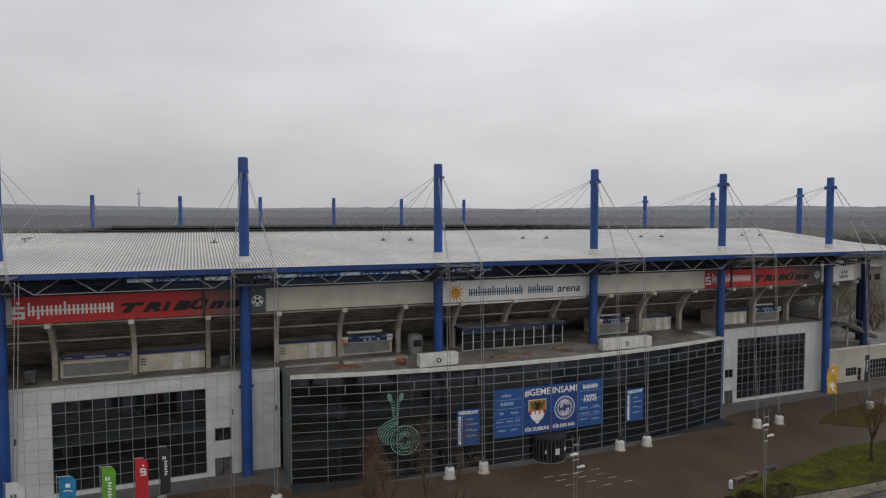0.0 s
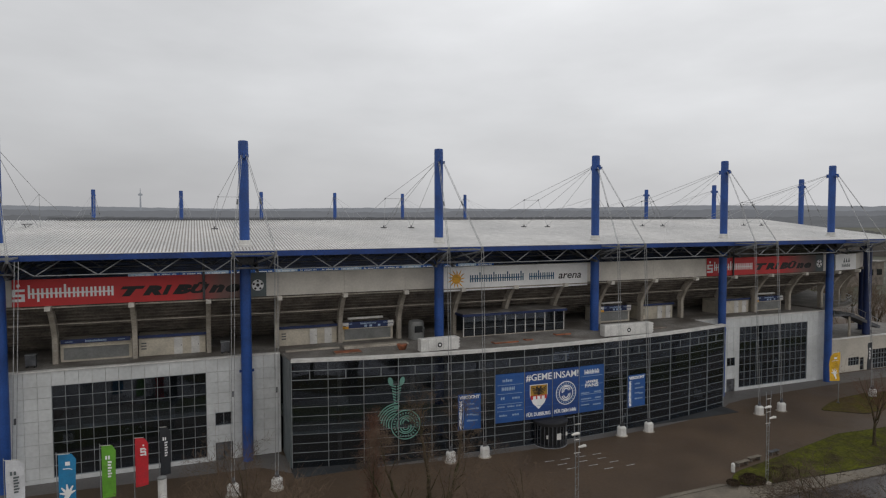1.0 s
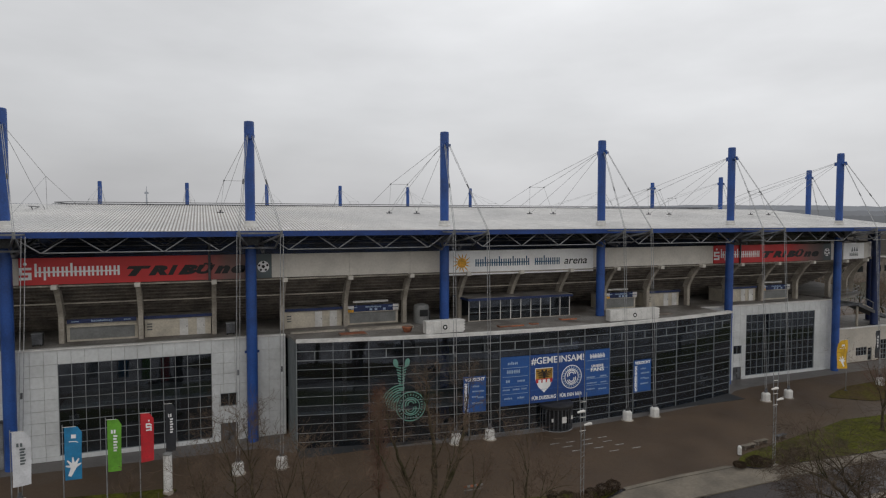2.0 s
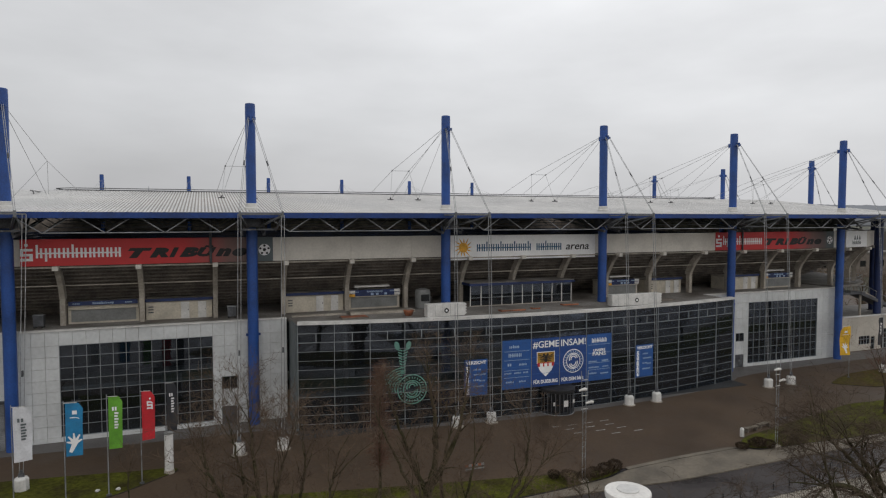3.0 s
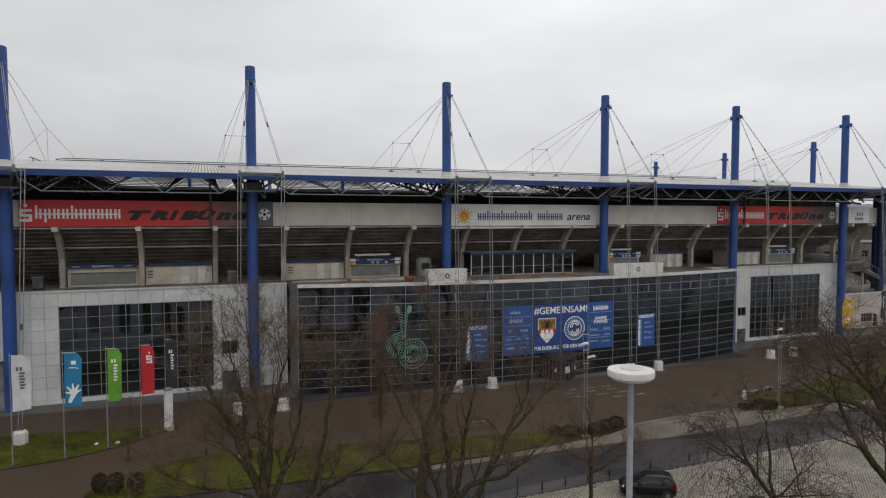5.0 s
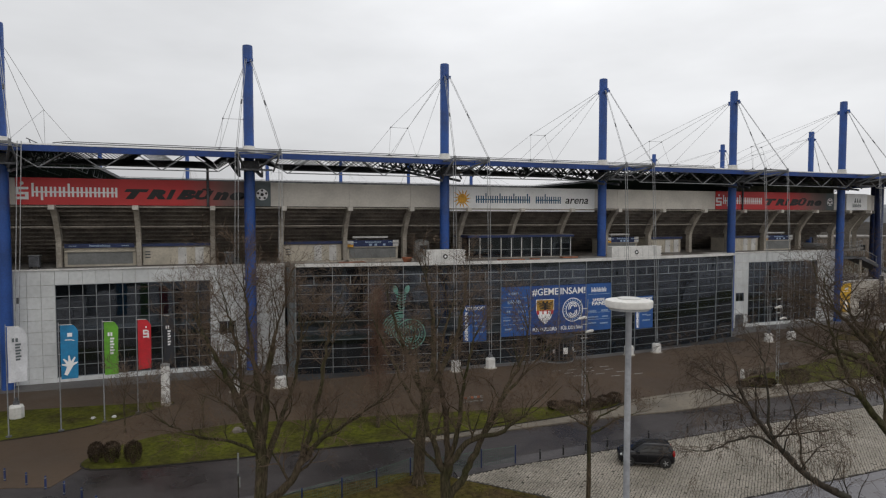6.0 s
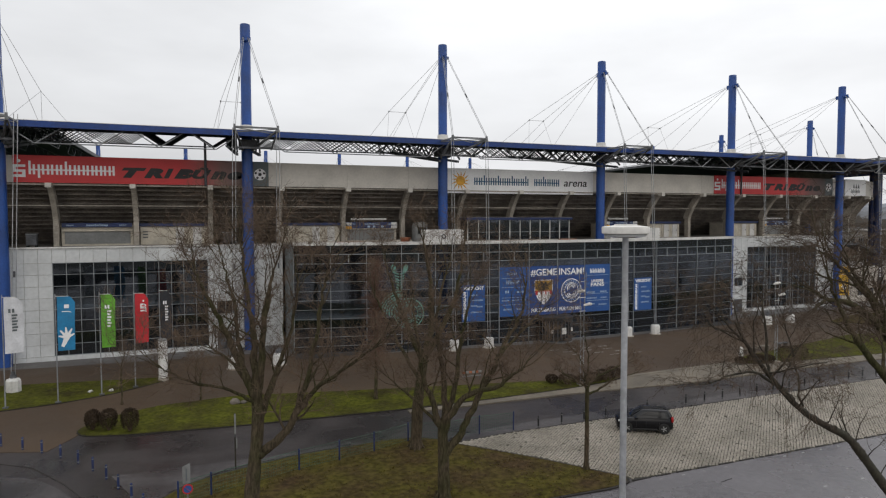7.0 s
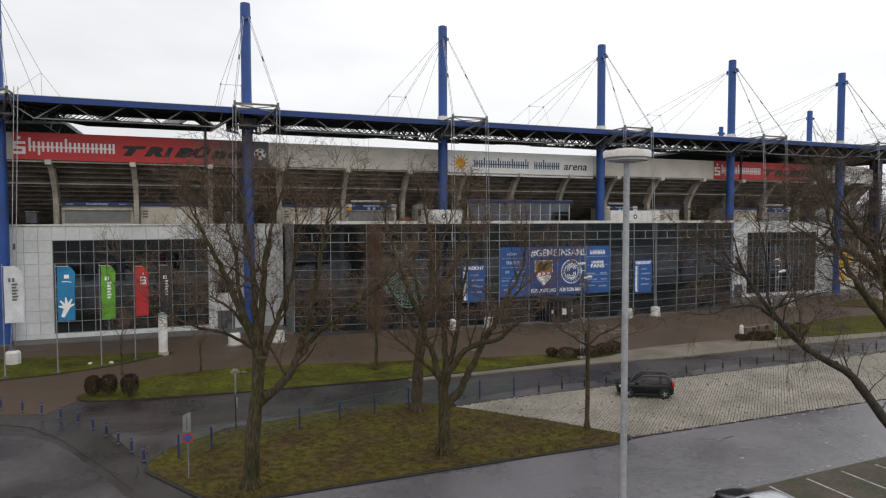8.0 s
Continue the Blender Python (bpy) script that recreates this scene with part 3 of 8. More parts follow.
lawn("lawn_corner", [(73.0, -10.3), (76.8, -8.6), (80.6, -7.4), (86.9, -6.9), (93, -7.8), (90, -12.5), (77.2, -13.9), (75.4, -12.4)], M_GRASS_DRY, M_BLADE_DRY, "small lawn with a flagpole at the stadium corner", 2, 6)

# fallen leaves on the near lawn
rnd = random.Random(5)
g = Geo()
for k in range(620):
    x, y = rnd.uniform(-7, 16), rnd.uniform(-43, -32)
    if k % 3 == 0:
        y = -36.7 + 0.32 * (x + 5.0) + rnd.gauss(-0.6, 0.5)
    if inside(x, y, ISLAND):
        a, s = rnd.uniform(0, 6.28), rnd.uniform(0.015, 0.035)
        c, n2 = math.cos(a) * s, math.sin(a) * s
        z = 0.135 + rnd.uniform(0, 0.03)
        g.add([(x - c, y - n2, z), (x + n2 * 0.6, y - c * 0.6, z + 0.02), (x + c, y + n2, z), (x - n2 * 0.6, y + c * 0.6, z + 0.01)], [(0, 1, 2, 3)])
tagged(new("fallen_leaves", g.mesh("fallen_leaves", M_LEAF)), "brown fallen leaves scattered on the near lawn", "leaves", kind="stuff")

# cobbled parking area: rows of pale setts with mossy joints
LOT = [(9.7, -33.9), (13.8, -33.45), (17.8, -33.4), (60, -32.6), (60, -42.3), (22.5, -42.45), (16.6, -42.3), (13.5, -38.0)]
lot = structure("pavement_lot", Geo().prism(LOT, -0.2, 0.016), M_JOINT, "cobbled parking area with mossy joints", "pavement")
# dark kerb stones with gaps where the setts meet the road
rnd = random.Random(23)
for k in range(27):
    x = 16.9 + 1.48 * k + rnd.uniform(-0.08, 0.08)
    ln, wd = rnd.uniform(0.42, 0.58), rnd.uniform(0.045, 0.07)
    y = -42.42 + rnd.uniform(-0.02, 0.02)
    part("kerb_stone", Geo().slab(x - ln, x + ln, y - wd, y + wd, 0.0, 0.05, 0.012), M_KERB, lot)

# forecourt bay markings
g = Geo()
for x, y in ((29.3, -12.3), (31.2, -12.4), (33.2, -12.4), (35.2, -12.4), (30.1, -13.5), (32.6, -13.6), (35.0, -13.6), (30.4, -14.8), (33.0, -14.9), (35.6, -14.9), (34.0, -16.2), (36.7, -16.3)):
    g.box(x, x + 1.1, y - 0.06, y + 0.06, 0.02, 0.030)
structure("bay_marking", g, M_LINE, "short white dashes painted on the forecourt", "marking")
# parking bays by the near road
structure("pavement_bays", Geo().prism([(13.0, -49.5), (18.1, -49.35), (26.2, -49.05), (80, -48.6), (80, -60), (10, -60)], -0.1, 0.03), M_BAY, "brown leafy parking bays beside the road", "pavement")
g = Geo()
for i in range(12):
    x = 15.7 + 2.22 * i
    g.add([(x, -49.56, 0.036), (x + 0.12, -49.56, 0.036), (x + 0.12, -54.4, 0.036), (x, -54.4, 0.036)], [(3, 2, 1, 0)])
structure("bay_line", g, M_LINE, "white painted lines between parking bays", "marking")
g = Geo()
for i in range(16):
    x = 17.85 + 1.48 * i
    if i != 5:
        g.box(x, x + 0.2, -42.86, -42.79, 0.012, 0.018)
    x = 15.6 + 2.24 * i
    g.box(x, x + 0.26, -49.02 + 0.03 * i, -48.95 + 0.03 * i, 0.012, 0.036)
    if i % 2 == 0:
        g.box(x + 1.2, x + 1.36, -49.0 + 0.03 * i, -48.95 + 0.03 * i, 0.012, 0.036)
for x in (19.4, 25.1, 27.9):
    g.box(x, x + 0.24, -46.68, -46.6, 0.012, 0.018)
structure("road_marking", g, M_LINE, "small white tick marks along the road edge", "marking")
g = Geo()
KERB = [(-60, -27.6), (-18, -27.2), (-15.7, -27.5), (-13.7, -28.9), (-11.6, -32), (-9.3, -36.4), (-7.6, -40.0)]
for a, b in zip(KERB, KERB[1:]):
    g.beam((*a, -0.022), (*b, -0.022), 0.07, 0.08)
structure("kerb_drive", g, M_KERB, "dark kerb line curving along the drive", "kerb")

# tar seams and cracks in the near road
rnd = random.Random(41)
for k, (x, y, a, ln) in enumerate(((-7.6, -38.6, 1.75, 1.5), (-8.4, -37.9, 1.9, 0.9), (-12.5, -39.0, 0.1, 0.8), (20.6, -44.3, 0.05, 0.9))):
    pts = [(x, y)]
    for i in range(8):
        a += rnd.uniform(-0.25, 0.25)
        pts.append((pts[-1][0] + math.cos(a) * ln / 8, pts[-1][1] + math.sin(a) * ln / 8))
    g = Geo()
    for p, q in zip(pts, pts[1:]):
        g.beam((*p, 0.008), (*q, 0.008), 0.07, 0.02)
    structure("road_seam", g, M_TYRE, "dark tar seam in the asphalt", "marking")

# ---- the stadium ----
MASTS = [-22.0, 0.0, 22.0, 44.0, 66.0, 88.0]
WALL_Y = 1.05


def roof_z(d):
    return 22.62 + 0.1087 * d


def cut(rects, hole):
    """Rectangles (x0, x1, z0, z1) with the hole taken out of them."""
    hx0, hx1, hz0, hz1 = hole
    out = []
    for x0, x1, z0, z1 in rects:
        if x1 <= hx0 + 1e-4 or x0 >= hx1 - 1e-4 or z1 <= hz0 + 1e-4 or z0 >= hz1 - 1e-4:
            out.append((x0, x1, z0, z1))
            continue
        if x0 < hx0:
            out.append((x0, hx0, z0, z1))
        if x1 > hx1:
            out.append((hx1, x1, z0, z1))
        a, b = max(x0, hx0), min(x1, hx1)
        if z0 < hz0:
            out.append((a, b, z0, hz0))
        if z1 > hz1:
            out.append((a, b, hz1, z1))
    return [r for r in out if r[1] - r[0] > 0.03 and r[3] - r[2] > 0.03]


def grid_window(name, x0, x1, z0, z1, cols, rows, label, slab=True, pieces=True):
    """A window in the clad wall: frame, mullions, transoms, panes, and a dim room behind."""
    win = structure(name, None, None, label, "window")
    y = WALL_Y + 0.12
    g = Geo().box(x0 - 0.06, x0 + 0.04, y - 0.1, y + 0.15, z0, z1).box(x1 - 0.04, x1 + 0.06, y - 0.1, y + 0.15, z0, z1)
    g.box(x0 - 0.06, x1 + 0.06, y - 0.1, y + 0.15, z1 - 0.04, z1 + 0.06).box(x0 - 0.06, x1 + 0.06, y - 0.1, y + 0.15, z0 - 0.06, z0 + 0.04)
    part("window_frame", g, M_MULL, win)
    sx, sz = (x1 - x0) / cols, (z1 - z0) / rows
    for i in range(1, cols):
        part("mullion", Geo().box(x0 + i * sx - 0.025, x0 + i * sx + 0.025, y - 0.03, y + 0.1, z0, z1), M_MULL, win)
    for j in range(1, rows):
        part("transom", Geo().box(x0, x1, y - 0.026, y + 0.09, z0 + j * sz - 0.022, z0 + j * sz + 0.022), M_MULL, win)
    pane = Geo().box(0.02, sx - 0.02, 0.0, 0.016, 0.02, sz - 0.02).mesh("pane", M_GLASS)
    for i in range(cols):
        for j in range(rows):
            ob = part("pane", pane, None, win)
            ob.location = (x0 + i * sx, y + 0.03, z0 + j * sz)
            ob.visible_shadow = False
    return win


def clad_wall(name, xa, xb, ox, step, holes, label):
    wall_g = Geo()
    for r in [q for h in [[(xa, xb, 0.0, 11.0)]] for q in h]:
        rects = [r]
        for h in holes:
            rects = cut(rects, h)
        for x0, x1, z0, z1 in rects:
            wall_g.box(x0, x1, WALL_Y + 0.09, WALL_Y + 0.45, z0, z1)
    wall = structure(name, wall_g, M_CONC, label, "wall")
    zs = [0.03, 0.5] + [0.5 + 1.14 * k for k in range(1, 9)] + [11.02]
    xs = sorted({xa, xb, *[ox + step * k for k in range(-12, 24) if xa + 0.3 < ox + step * k < xb - 0.3]})
    shared = {}
    for z0, z1 in zip(zs, zs[1:]):
        for x0, x1 in zip(xs, xs[1:]):
            rects = [(x0, x1, z0, z1)]
            for h in holes:
                rects = cut(rects, h)
            for a, b, c, d in rects:
                key = (round(b - a, 2), round(d - c, 2))
                if key not in shared:
                    w, h2, e2 = b - a, d - c, 0.011
                    pg = Geo().add([(e2, 0.08, e2), (w - e2, 0.08, e2), (w - e2, 0.08, h2 - e2), (e2, 0.08, h2 - e2),
                                    (e2, 0.012, e2), (w - e2, 0.012, e2), (w - e2, 0.012, h2 - e2), (e2, 0.012, h2 - e2),
                                    (2 * e2, 0, 2 * e2), (w - 2 * e2, 0, 2 * e2), (w - 2 * e2, 0, h2 - 2 * e2), (2 * e2, 0, h2 - 2 * e2)],
                                   [(0, 1, 5, 4), (1, 2, 6, 5), (2, 3, 7, 6), (3, 0, 4, 7), (4, 5, 9, 8), (5, 6, 10, 9), (6, 7, 11, 10), (7, 4, 8, 11), (8, 9, 10, 11)])
                    shared[key] = pg.mesh("panel", M_PANEL)
                ob = part("panel", shared[key], None, wall)
                ob.location = (a, WALL_Y + random.uniform(0, 0.008), c)
    part("coping", Geo().slab(xa, xb, WALL_Y - 0.12, WALL_Y + 0.6, 11.03, 11.17), M_WHITE, wall)
    return wall


HOLES_1 = [(-18.2, -4.06, 0.5, 9.62), (-3.22, -1.5, 3.8, 5.2), (-3.22, -1.5, 0.03, 1.95)]
HOLES_3 = [(70.6, 84.75, 0.5, 9.62), (68.2, 69.8, 3.9, 5.15), (68.2, 69.8, 0.03, 1.95)]
clad_wall("wall_clad_1", -22.66, 3.62, -18.2, 14.14 / 12, HOLES_1, "white square enamel cladding panels on the stadium base")
clad_wall("wall_clad_2", 62.45, 88.9, 70.6, 14.15 / 12, HOLES_3, "white square enamel cladding panels on the stadium base")
clad_wall("wall_clad_3", -46.0, -22.7, -46.0, 1.18, [], "white square enamel cladding panels on the stadium base")
grid_window("window_1", -18.2, -4.06, 0.5, 9.62, 12, 8, "tall dark gridded window wall in white cladding")
grid_window("window_2", 70.6, 84.75, 0.5, 9.62, 12, 8, "tall dark gridded window wall in white cladding")
grid_window("window_3", -3.22, -1.5, 3.8, 5.2, 2, 1, "small dark window in white cladding")
grid_window("window_4", 68.2, 69.8, 3.9, 5.15, 2, 1, "small dark window in white cladding")
for i, x in enumerate((-3.22, 68.2)):
    door = structure("door_%d" % (i + 1), None, None, "dark grey steel double door in white cladding", "door")
    for k in (0, 1):
        leaf = part("door_leaf", Geo().slab(x + 0.04 + 0.84 * k, x + 0.84 + 0.84 * k - 0.03, WALL_Y + 0.12, WALL_Y + 0.18, 0.03, 1.93, 0.01), M_STEEL_DK, door)
        part("handle", Geo().box(x + 0.78 + 0.1 * k, x + 0.81 + 0.1 * k, WALL_Y + 0.06, WALL_Y + 0.12, 0.9, 1.15), M_STEEL, leaf)
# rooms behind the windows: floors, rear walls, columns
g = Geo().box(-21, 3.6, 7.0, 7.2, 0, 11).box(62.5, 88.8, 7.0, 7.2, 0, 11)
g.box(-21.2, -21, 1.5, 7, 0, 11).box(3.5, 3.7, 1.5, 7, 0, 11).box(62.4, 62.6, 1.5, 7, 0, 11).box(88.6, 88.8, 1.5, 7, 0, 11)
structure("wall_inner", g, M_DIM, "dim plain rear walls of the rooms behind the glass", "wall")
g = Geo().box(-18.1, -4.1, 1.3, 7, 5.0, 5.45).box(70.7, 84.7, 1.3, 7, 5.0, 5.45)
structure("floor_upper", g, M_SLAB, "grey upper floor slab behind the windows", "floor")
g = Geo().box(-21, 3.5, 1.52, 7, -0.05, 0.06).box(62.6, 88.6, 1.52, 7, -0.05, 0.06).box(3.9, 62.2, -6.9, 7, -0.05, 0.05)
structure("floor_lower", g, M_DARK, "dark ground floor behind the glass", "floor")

# terrace deck behind the clad base, and rear wall under the stand
g = Geo().box(-48, 89, 1.5, 13.7, 10.75, 11.12).box(3.75, 62.3, 0.9, 1.5, 10.75, 11.12)
structure("floor_deck", g, M_DECK, "worn stained terrace deck under the stand", "floor")
structure("wall_deck", Geo().box(-48, 95, 13.3, 13.7, 11.12, 12.6), M_CONC_DK, "dark concrete wall at the back of the terrace", "wall")


# curved glass front
AC, AR = (33.0, 127.5), 134.8


def arc(x, off=0.0):
    return AC[1] - math.sqrt((AR + off) ** 2 - (x - AC[0]) ** 2)


N_BAY = 16
GX = [4.08 + 3.635 * k for k in range(N_BAY + 1)]
GZ = [0.03, 0.7] + [0.7 + 0.95 * k for k in range(1, 11)] + [11.12]
front = structure("wall_glass", None, None, "curved dark glass curtain wall with thin grey mullions", "wall")
for k, x in enumerate(GX):
    m = part("mullion", Geo().box(-0.028, 0.028, -0.10, 0.10, 0, 11.12), M_MULL, front)
    m.matrix_basis = pose(x, arc(x), 0, 0, 0, math.degrees(math.asin((x - 33) / AR)))
panes = {}
for j, (z0, z1) in enumerate(zip(GZ, GZ[1:])):
    g = Geo()
    for x0, x1 in zip(GX, GX[1:]):
        g.beam((x0, arc(x0, 0.02), z0), (x1, arc(x1, 0.02), z0), 0.06, 0.07 if j in (10, 11) else 0.034)
    part("transom", g, M_MULL, front)
    for x0, x1 in zip(GX, GX[1:]):
        key = round(z1 - z0, 2) if j != 10 else "half"
        w = math.hypot(x1 - x0, arc(x1) - arc(x0))
        if j == 10:
            if key not in panes:
                panes[key] = [Geo().box(0.03, 1.82, 0, 0.016, 0.02, z1 - z0 - 0.02).mesh("pane", M_GLASS), Geo().box(-0.02, 0.06, -0.07, 0.05, 0, z1 - z0).mesh("mullion", M_MULL)]
        elif key not in panes:
            panes[key] = [Geo().box(0.03, 3.64, 0, 0.016, 0.02, key - 0.02).mesh("pane", M_GLASS)]
        a = math.degrees(math.atan2(arc(x1) - arc(x0), x1 - x0))
        ob = part("pane", panes[key][0], None, front)
        ob.matrix_basis = pose(x0, arc(x0), z0, 0, 0, a) @ Matrix.Diagonal((w / 3.67, 1, 1, 1))
        ob.visible_shadow = False
        if len(panes[key]) > 1:
            m = part("mullion", panes[key][1], None, front)
            m.matrix_basis = pose(x0, arc(x0), z0, 0, 0, a) @ Matrix.Translation((w / 2 - 0.03, 0, 0))
            ob2 = part("pane", panes[key][0], None, front)
            ob2.matrix_basis = pose(x0, arc(x0), z0, 0, 0, a) @ Matrix.Translation((w / 2, 0, 0)) @ Matrix.Diagonal((w / 3.67, 1, 1, 1))
            ob2.visible_shadow = False
for x in (3.98, 62.34):
    g = Geo().box(x - 0.1, x + 0.1, arc(x) + 0.1, 1.5, 0.02, 11.1)
    structure("wall_return", g, M_SIGNGR, "grey side wall of the glass front", "wall")
g = Geo()
for x0, x1 in zip(GX, GX[1:]):
    g.beam((x0 - 0.01, arc(x0) + 0.1, 11.28), (x1 + 0.01, arc(x1) + 0.1, 11.28), 0.75, 0.3)
part("coping", g, M_WHITE, front, "pale metal coping on the glass front")
# its flat roof, floor inside, and columns behind the glass
poly = [(x, arc(x) + 0.4) for x in GX] + [(62.2, 0.9), (3.8, 0.9)]
structure("roof_front", Geo().prism(poly, 10.8, 11.16), M_DECK, "flat grey felt roof of the glass front", "roof")
poly = [(x, arc(x) + 0.45) for x in GX] + [(62.0, 7.0), (4.0, 7.0)]
structure("floor_gallery", Geo().prism(poly, 3.35, 3.75), M_SLAB, "greenish grey gallery slab behind the glass", "floor")
# added walls: the teal light in the ground floor glass, put into colour
for xa, xb in ((42.5, 46.4), (47.9, 52.6), (54.2, 61.6)):
    structure("wall_partition", Geo().add([(xa, arc(xa) + 1.6, 0.05), (xb, arc(xb) + 1.6, 0.05), (xb, arc(xb) + 1.75, 0.05), (xa, arc(xa) + 1.75, 0.05), (xa, arc(xa) + 1.6, 3.1), (xb, arc(xb) + 1.6, 3.1), (xb, arc(xb) + 1.75, 3.1), (xa, arc(xa) + 1.75, 3.1)],
              [(3, 2, 1, 0), (4, 5, 6, 7), (0, 1, 5, 4), (1, 2, 6, 5), (2, 3, 7, 6), (3, 0, 4, 7)]), M_TEAL, "pale teal wall added as the light in the ground floor glass", "wall")
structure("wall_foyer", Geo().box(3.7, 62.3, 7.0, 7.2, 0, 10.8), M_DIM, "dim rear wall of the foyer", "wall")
for i in range(7):
    x = 9.3 + 7.9 * i
    col = tagged(new("foyer_column", Geo().turned([(0.24, 0.05), (0.24, 10.8)], (x, arc(x) + 2.2, 0), 12).mesh("foyer_column", M_CONC, True)), "round concrete column behind the dark glass", "column", "foyer columns")

# parapet band under the roof, with its seams
band = structure("wall_parapet", None, None, "pale concrete parapet band of the stand", "wall")
xs = [-40.33 - 7.333 + 7.3333 * k for k in range(0, 20)]
for x0, x1 in zip(xs, xs[1:]):
    if x1 > 92:
        break
    part("panel", Geo().slab(x0 + 0.012, x1 - 0.012, 1.72, 2.0, 17.42, 20.0, 0.03), M_CONC_LT, band)
for (x0, y0), (x1, y1) in (((91.67, 1.72), (97.5, 2.6)), ((97.5, 2.6), (104, 6.0)), ((104, 6.0), (110, 13.0))):
    part("panel", Geo().beam((x0, y0, 18.72), (x1, y1, 18.72), 0.28, 2.56), M_CONC_LT, band)

# stepped underside of the stand, and the rakers that carry it
steps = structure("stand_underside", None, None, "stepped dark concrete underside of the seating stand", "stand")
STAND_EDGE = [(-48, 1.72), (91.67, 1.72), (97.5, 2.6), (104.0, 6.0), (110.0, 13.0), (113.6, 24.0), (114.4, 40.0)]


def beside(path, d):
    """The same line moved d to its left."""
    out = []
    for i, p in enumerate(path):
        ns = []
        for a, b in ((i - 1, i), (i, i + 1)):
            if a >= 0 and b < len(path):
                v = Vector((path[b][0] - path[a][0], path[b][1] - path[a][1])).normalized()
                ns.append(Vector((-v.y, v.x)))
        m = sum(ns, Vector((0, 0))).normalized()
        k = d / max(0.4, m.dot(ns[0]))
        out.append((p[0] + m.x * k, p[1] + m.y * k))
    return out


def swept(path, prof):
    """A bar with the outline prof, (distance to the left, height) pairs, drawn along the path."""
    g = Geo()
    n = len(prof)
    lines = [[(x, y, z) for x, y in beside(path, d)] for d, z in prof]
    for a in range(n):
        la, lb = lines[a], lines[(a + 1) % n]
        for i in range(len(path) - 1):
            g.add([la[i], la[i + 1], lb[i + 1], lb[i]], [(0, 3, 2, 1)])
    g.add([ln[0] for ln in lines], [tuple(range(n))])
    g.add([ln[-1] for ln in lines], [tuple(range(n))[::-1]])
    return g


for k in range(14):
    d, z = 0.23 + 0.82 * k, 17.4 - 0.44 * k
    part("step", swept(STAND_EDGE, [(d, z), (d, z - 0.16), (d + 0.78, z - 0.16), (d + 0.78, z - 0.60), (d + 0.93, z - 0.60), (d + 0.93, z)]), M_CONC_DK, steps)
    # ledge added in slightly paler concrete, so each step shows a light line
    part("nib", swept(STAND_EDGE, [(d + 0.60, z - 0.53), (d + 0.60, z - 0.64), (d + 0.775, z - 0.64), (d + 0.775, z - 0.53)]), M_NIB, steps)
rk = thing("raker_frame", "curved concrete raker frame carrying the stand", "raker frame", "raker frames along the terrace", (3.667, 0, 0))
g = Geo()
curve = [(1.15, 17.28), (1.7, 17.0), (2.4, 16.35), (3.0, 15.6), (3.5, 14.85), (3.85, 14.2), (4.0, 13.7)]
n = len(curve)
for sx in (-0.24, 0.24):
    g.v += [(sx, y, z) for y, z in curve] + [(sx, y + 1.0, z + 0.15) for y, z in curve]
for i in range(n - 1):
    a, b, c, d = i, i + 1, n + i + 1, n + i
    g.f += [(a, b, c, d), (2 * n + d, 2 * n + c, 2 * n + b, 2 * n + a), (a, 2 * n + a, 2 * n + b, b), (d, c, 2 * n + c, 2 * n + d)]
g.f += [(0, n, 3 * n, 2 * n), (n - 1, 3 * n - 1, 4 * n - 1, 2 * n - 1)]
part("head", Geo().slab(-0.26, 0.26, 0.98, 1.7, 16.95, 17.4, 0.02), M_CONC_LT, rk)
part("beam", g, M_CONC, rk)
part("column", Geo().slab(-0.24, 0.24, 4.0, 4.7, 11.12, 13.75, 0.02), M_CONC, rk)
for k in range(-6, 13):
    x = 3.667 + 7.3333 * k
    if k and x < 100:
        copy_thing(rk, pose(x, 0 if x < 92 else 1.2, 0))
rail_g = Geo()
for x0, x1 in zip([-47.67 + 7.3333 * k for k in range(19)], [-40.33 + 7.3333 * k for k in range(19)]):
    rail_g.beam((x0, 1.5, 17.25), (x1, 1.5, 17.25), 0.16, 0.14)
    rail_g.beam((x0, 3.65, 15.25), (x1, 3.65, 15.25), 0.12, 0.12)
structure("trim_pipe", rail_g, M_CONC, "pale pipes running along the underside of the stand", "pipe")

CORNER = [(90.4, 1.72)] + STAND_EDGE[1:]
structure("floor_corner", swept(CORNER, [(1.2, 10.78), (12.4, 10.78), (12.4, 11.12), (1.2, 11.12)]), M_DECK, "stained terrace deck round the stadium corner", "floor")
# added wall whose dark colour gives the shade under the corner terrace
structure("wall_corner", swept(CORNER, [(8.0, 0.0), (8.4, 0.0), (8.4, 10.76), (8.0, 10.76)]), M_CONC_DK, "dark wall added for the shaded recess under the corner terrace", "wall")
# added dark sheet that blocks the bright gap below the corner roof
structure("wall_corner_upper", swept(STAND_EDGE[3:], [(6.0, 17.0), (6.3, 17.0), (6.3, 23.1), (6.0, 23.1)]), M_CONC_DK, "dark sheet added to close the gap behind the corner stand", "wall")
rl = thing("terrace_railing", "grey steel railing along the corner terrace edge", "railing")
for z in (11.6, 12.15):
    part("rail", swept(CORNER, [(1.35, z), (1.41, z), (1.41, z + 0.05), (1.35, z + 0.05)]), M_STEEL, rl)
edge = beside(CORNER, 1.38)
for (x0, y0), (x1, y1) in zip(edge, edge[1:]):
    n = max(1, int(math.hypot(x1 - x0, y1 - y0) / 1.6))
    for k in range(n):
        x, y = x0 + (x1 - x0) * k / n, y0 + (y1 - y0) * k / n
        part("post", Geo().tube([(x, y, 11.1), (x, y, 12.2)], 0.03, 6), M_STEEL, rl)
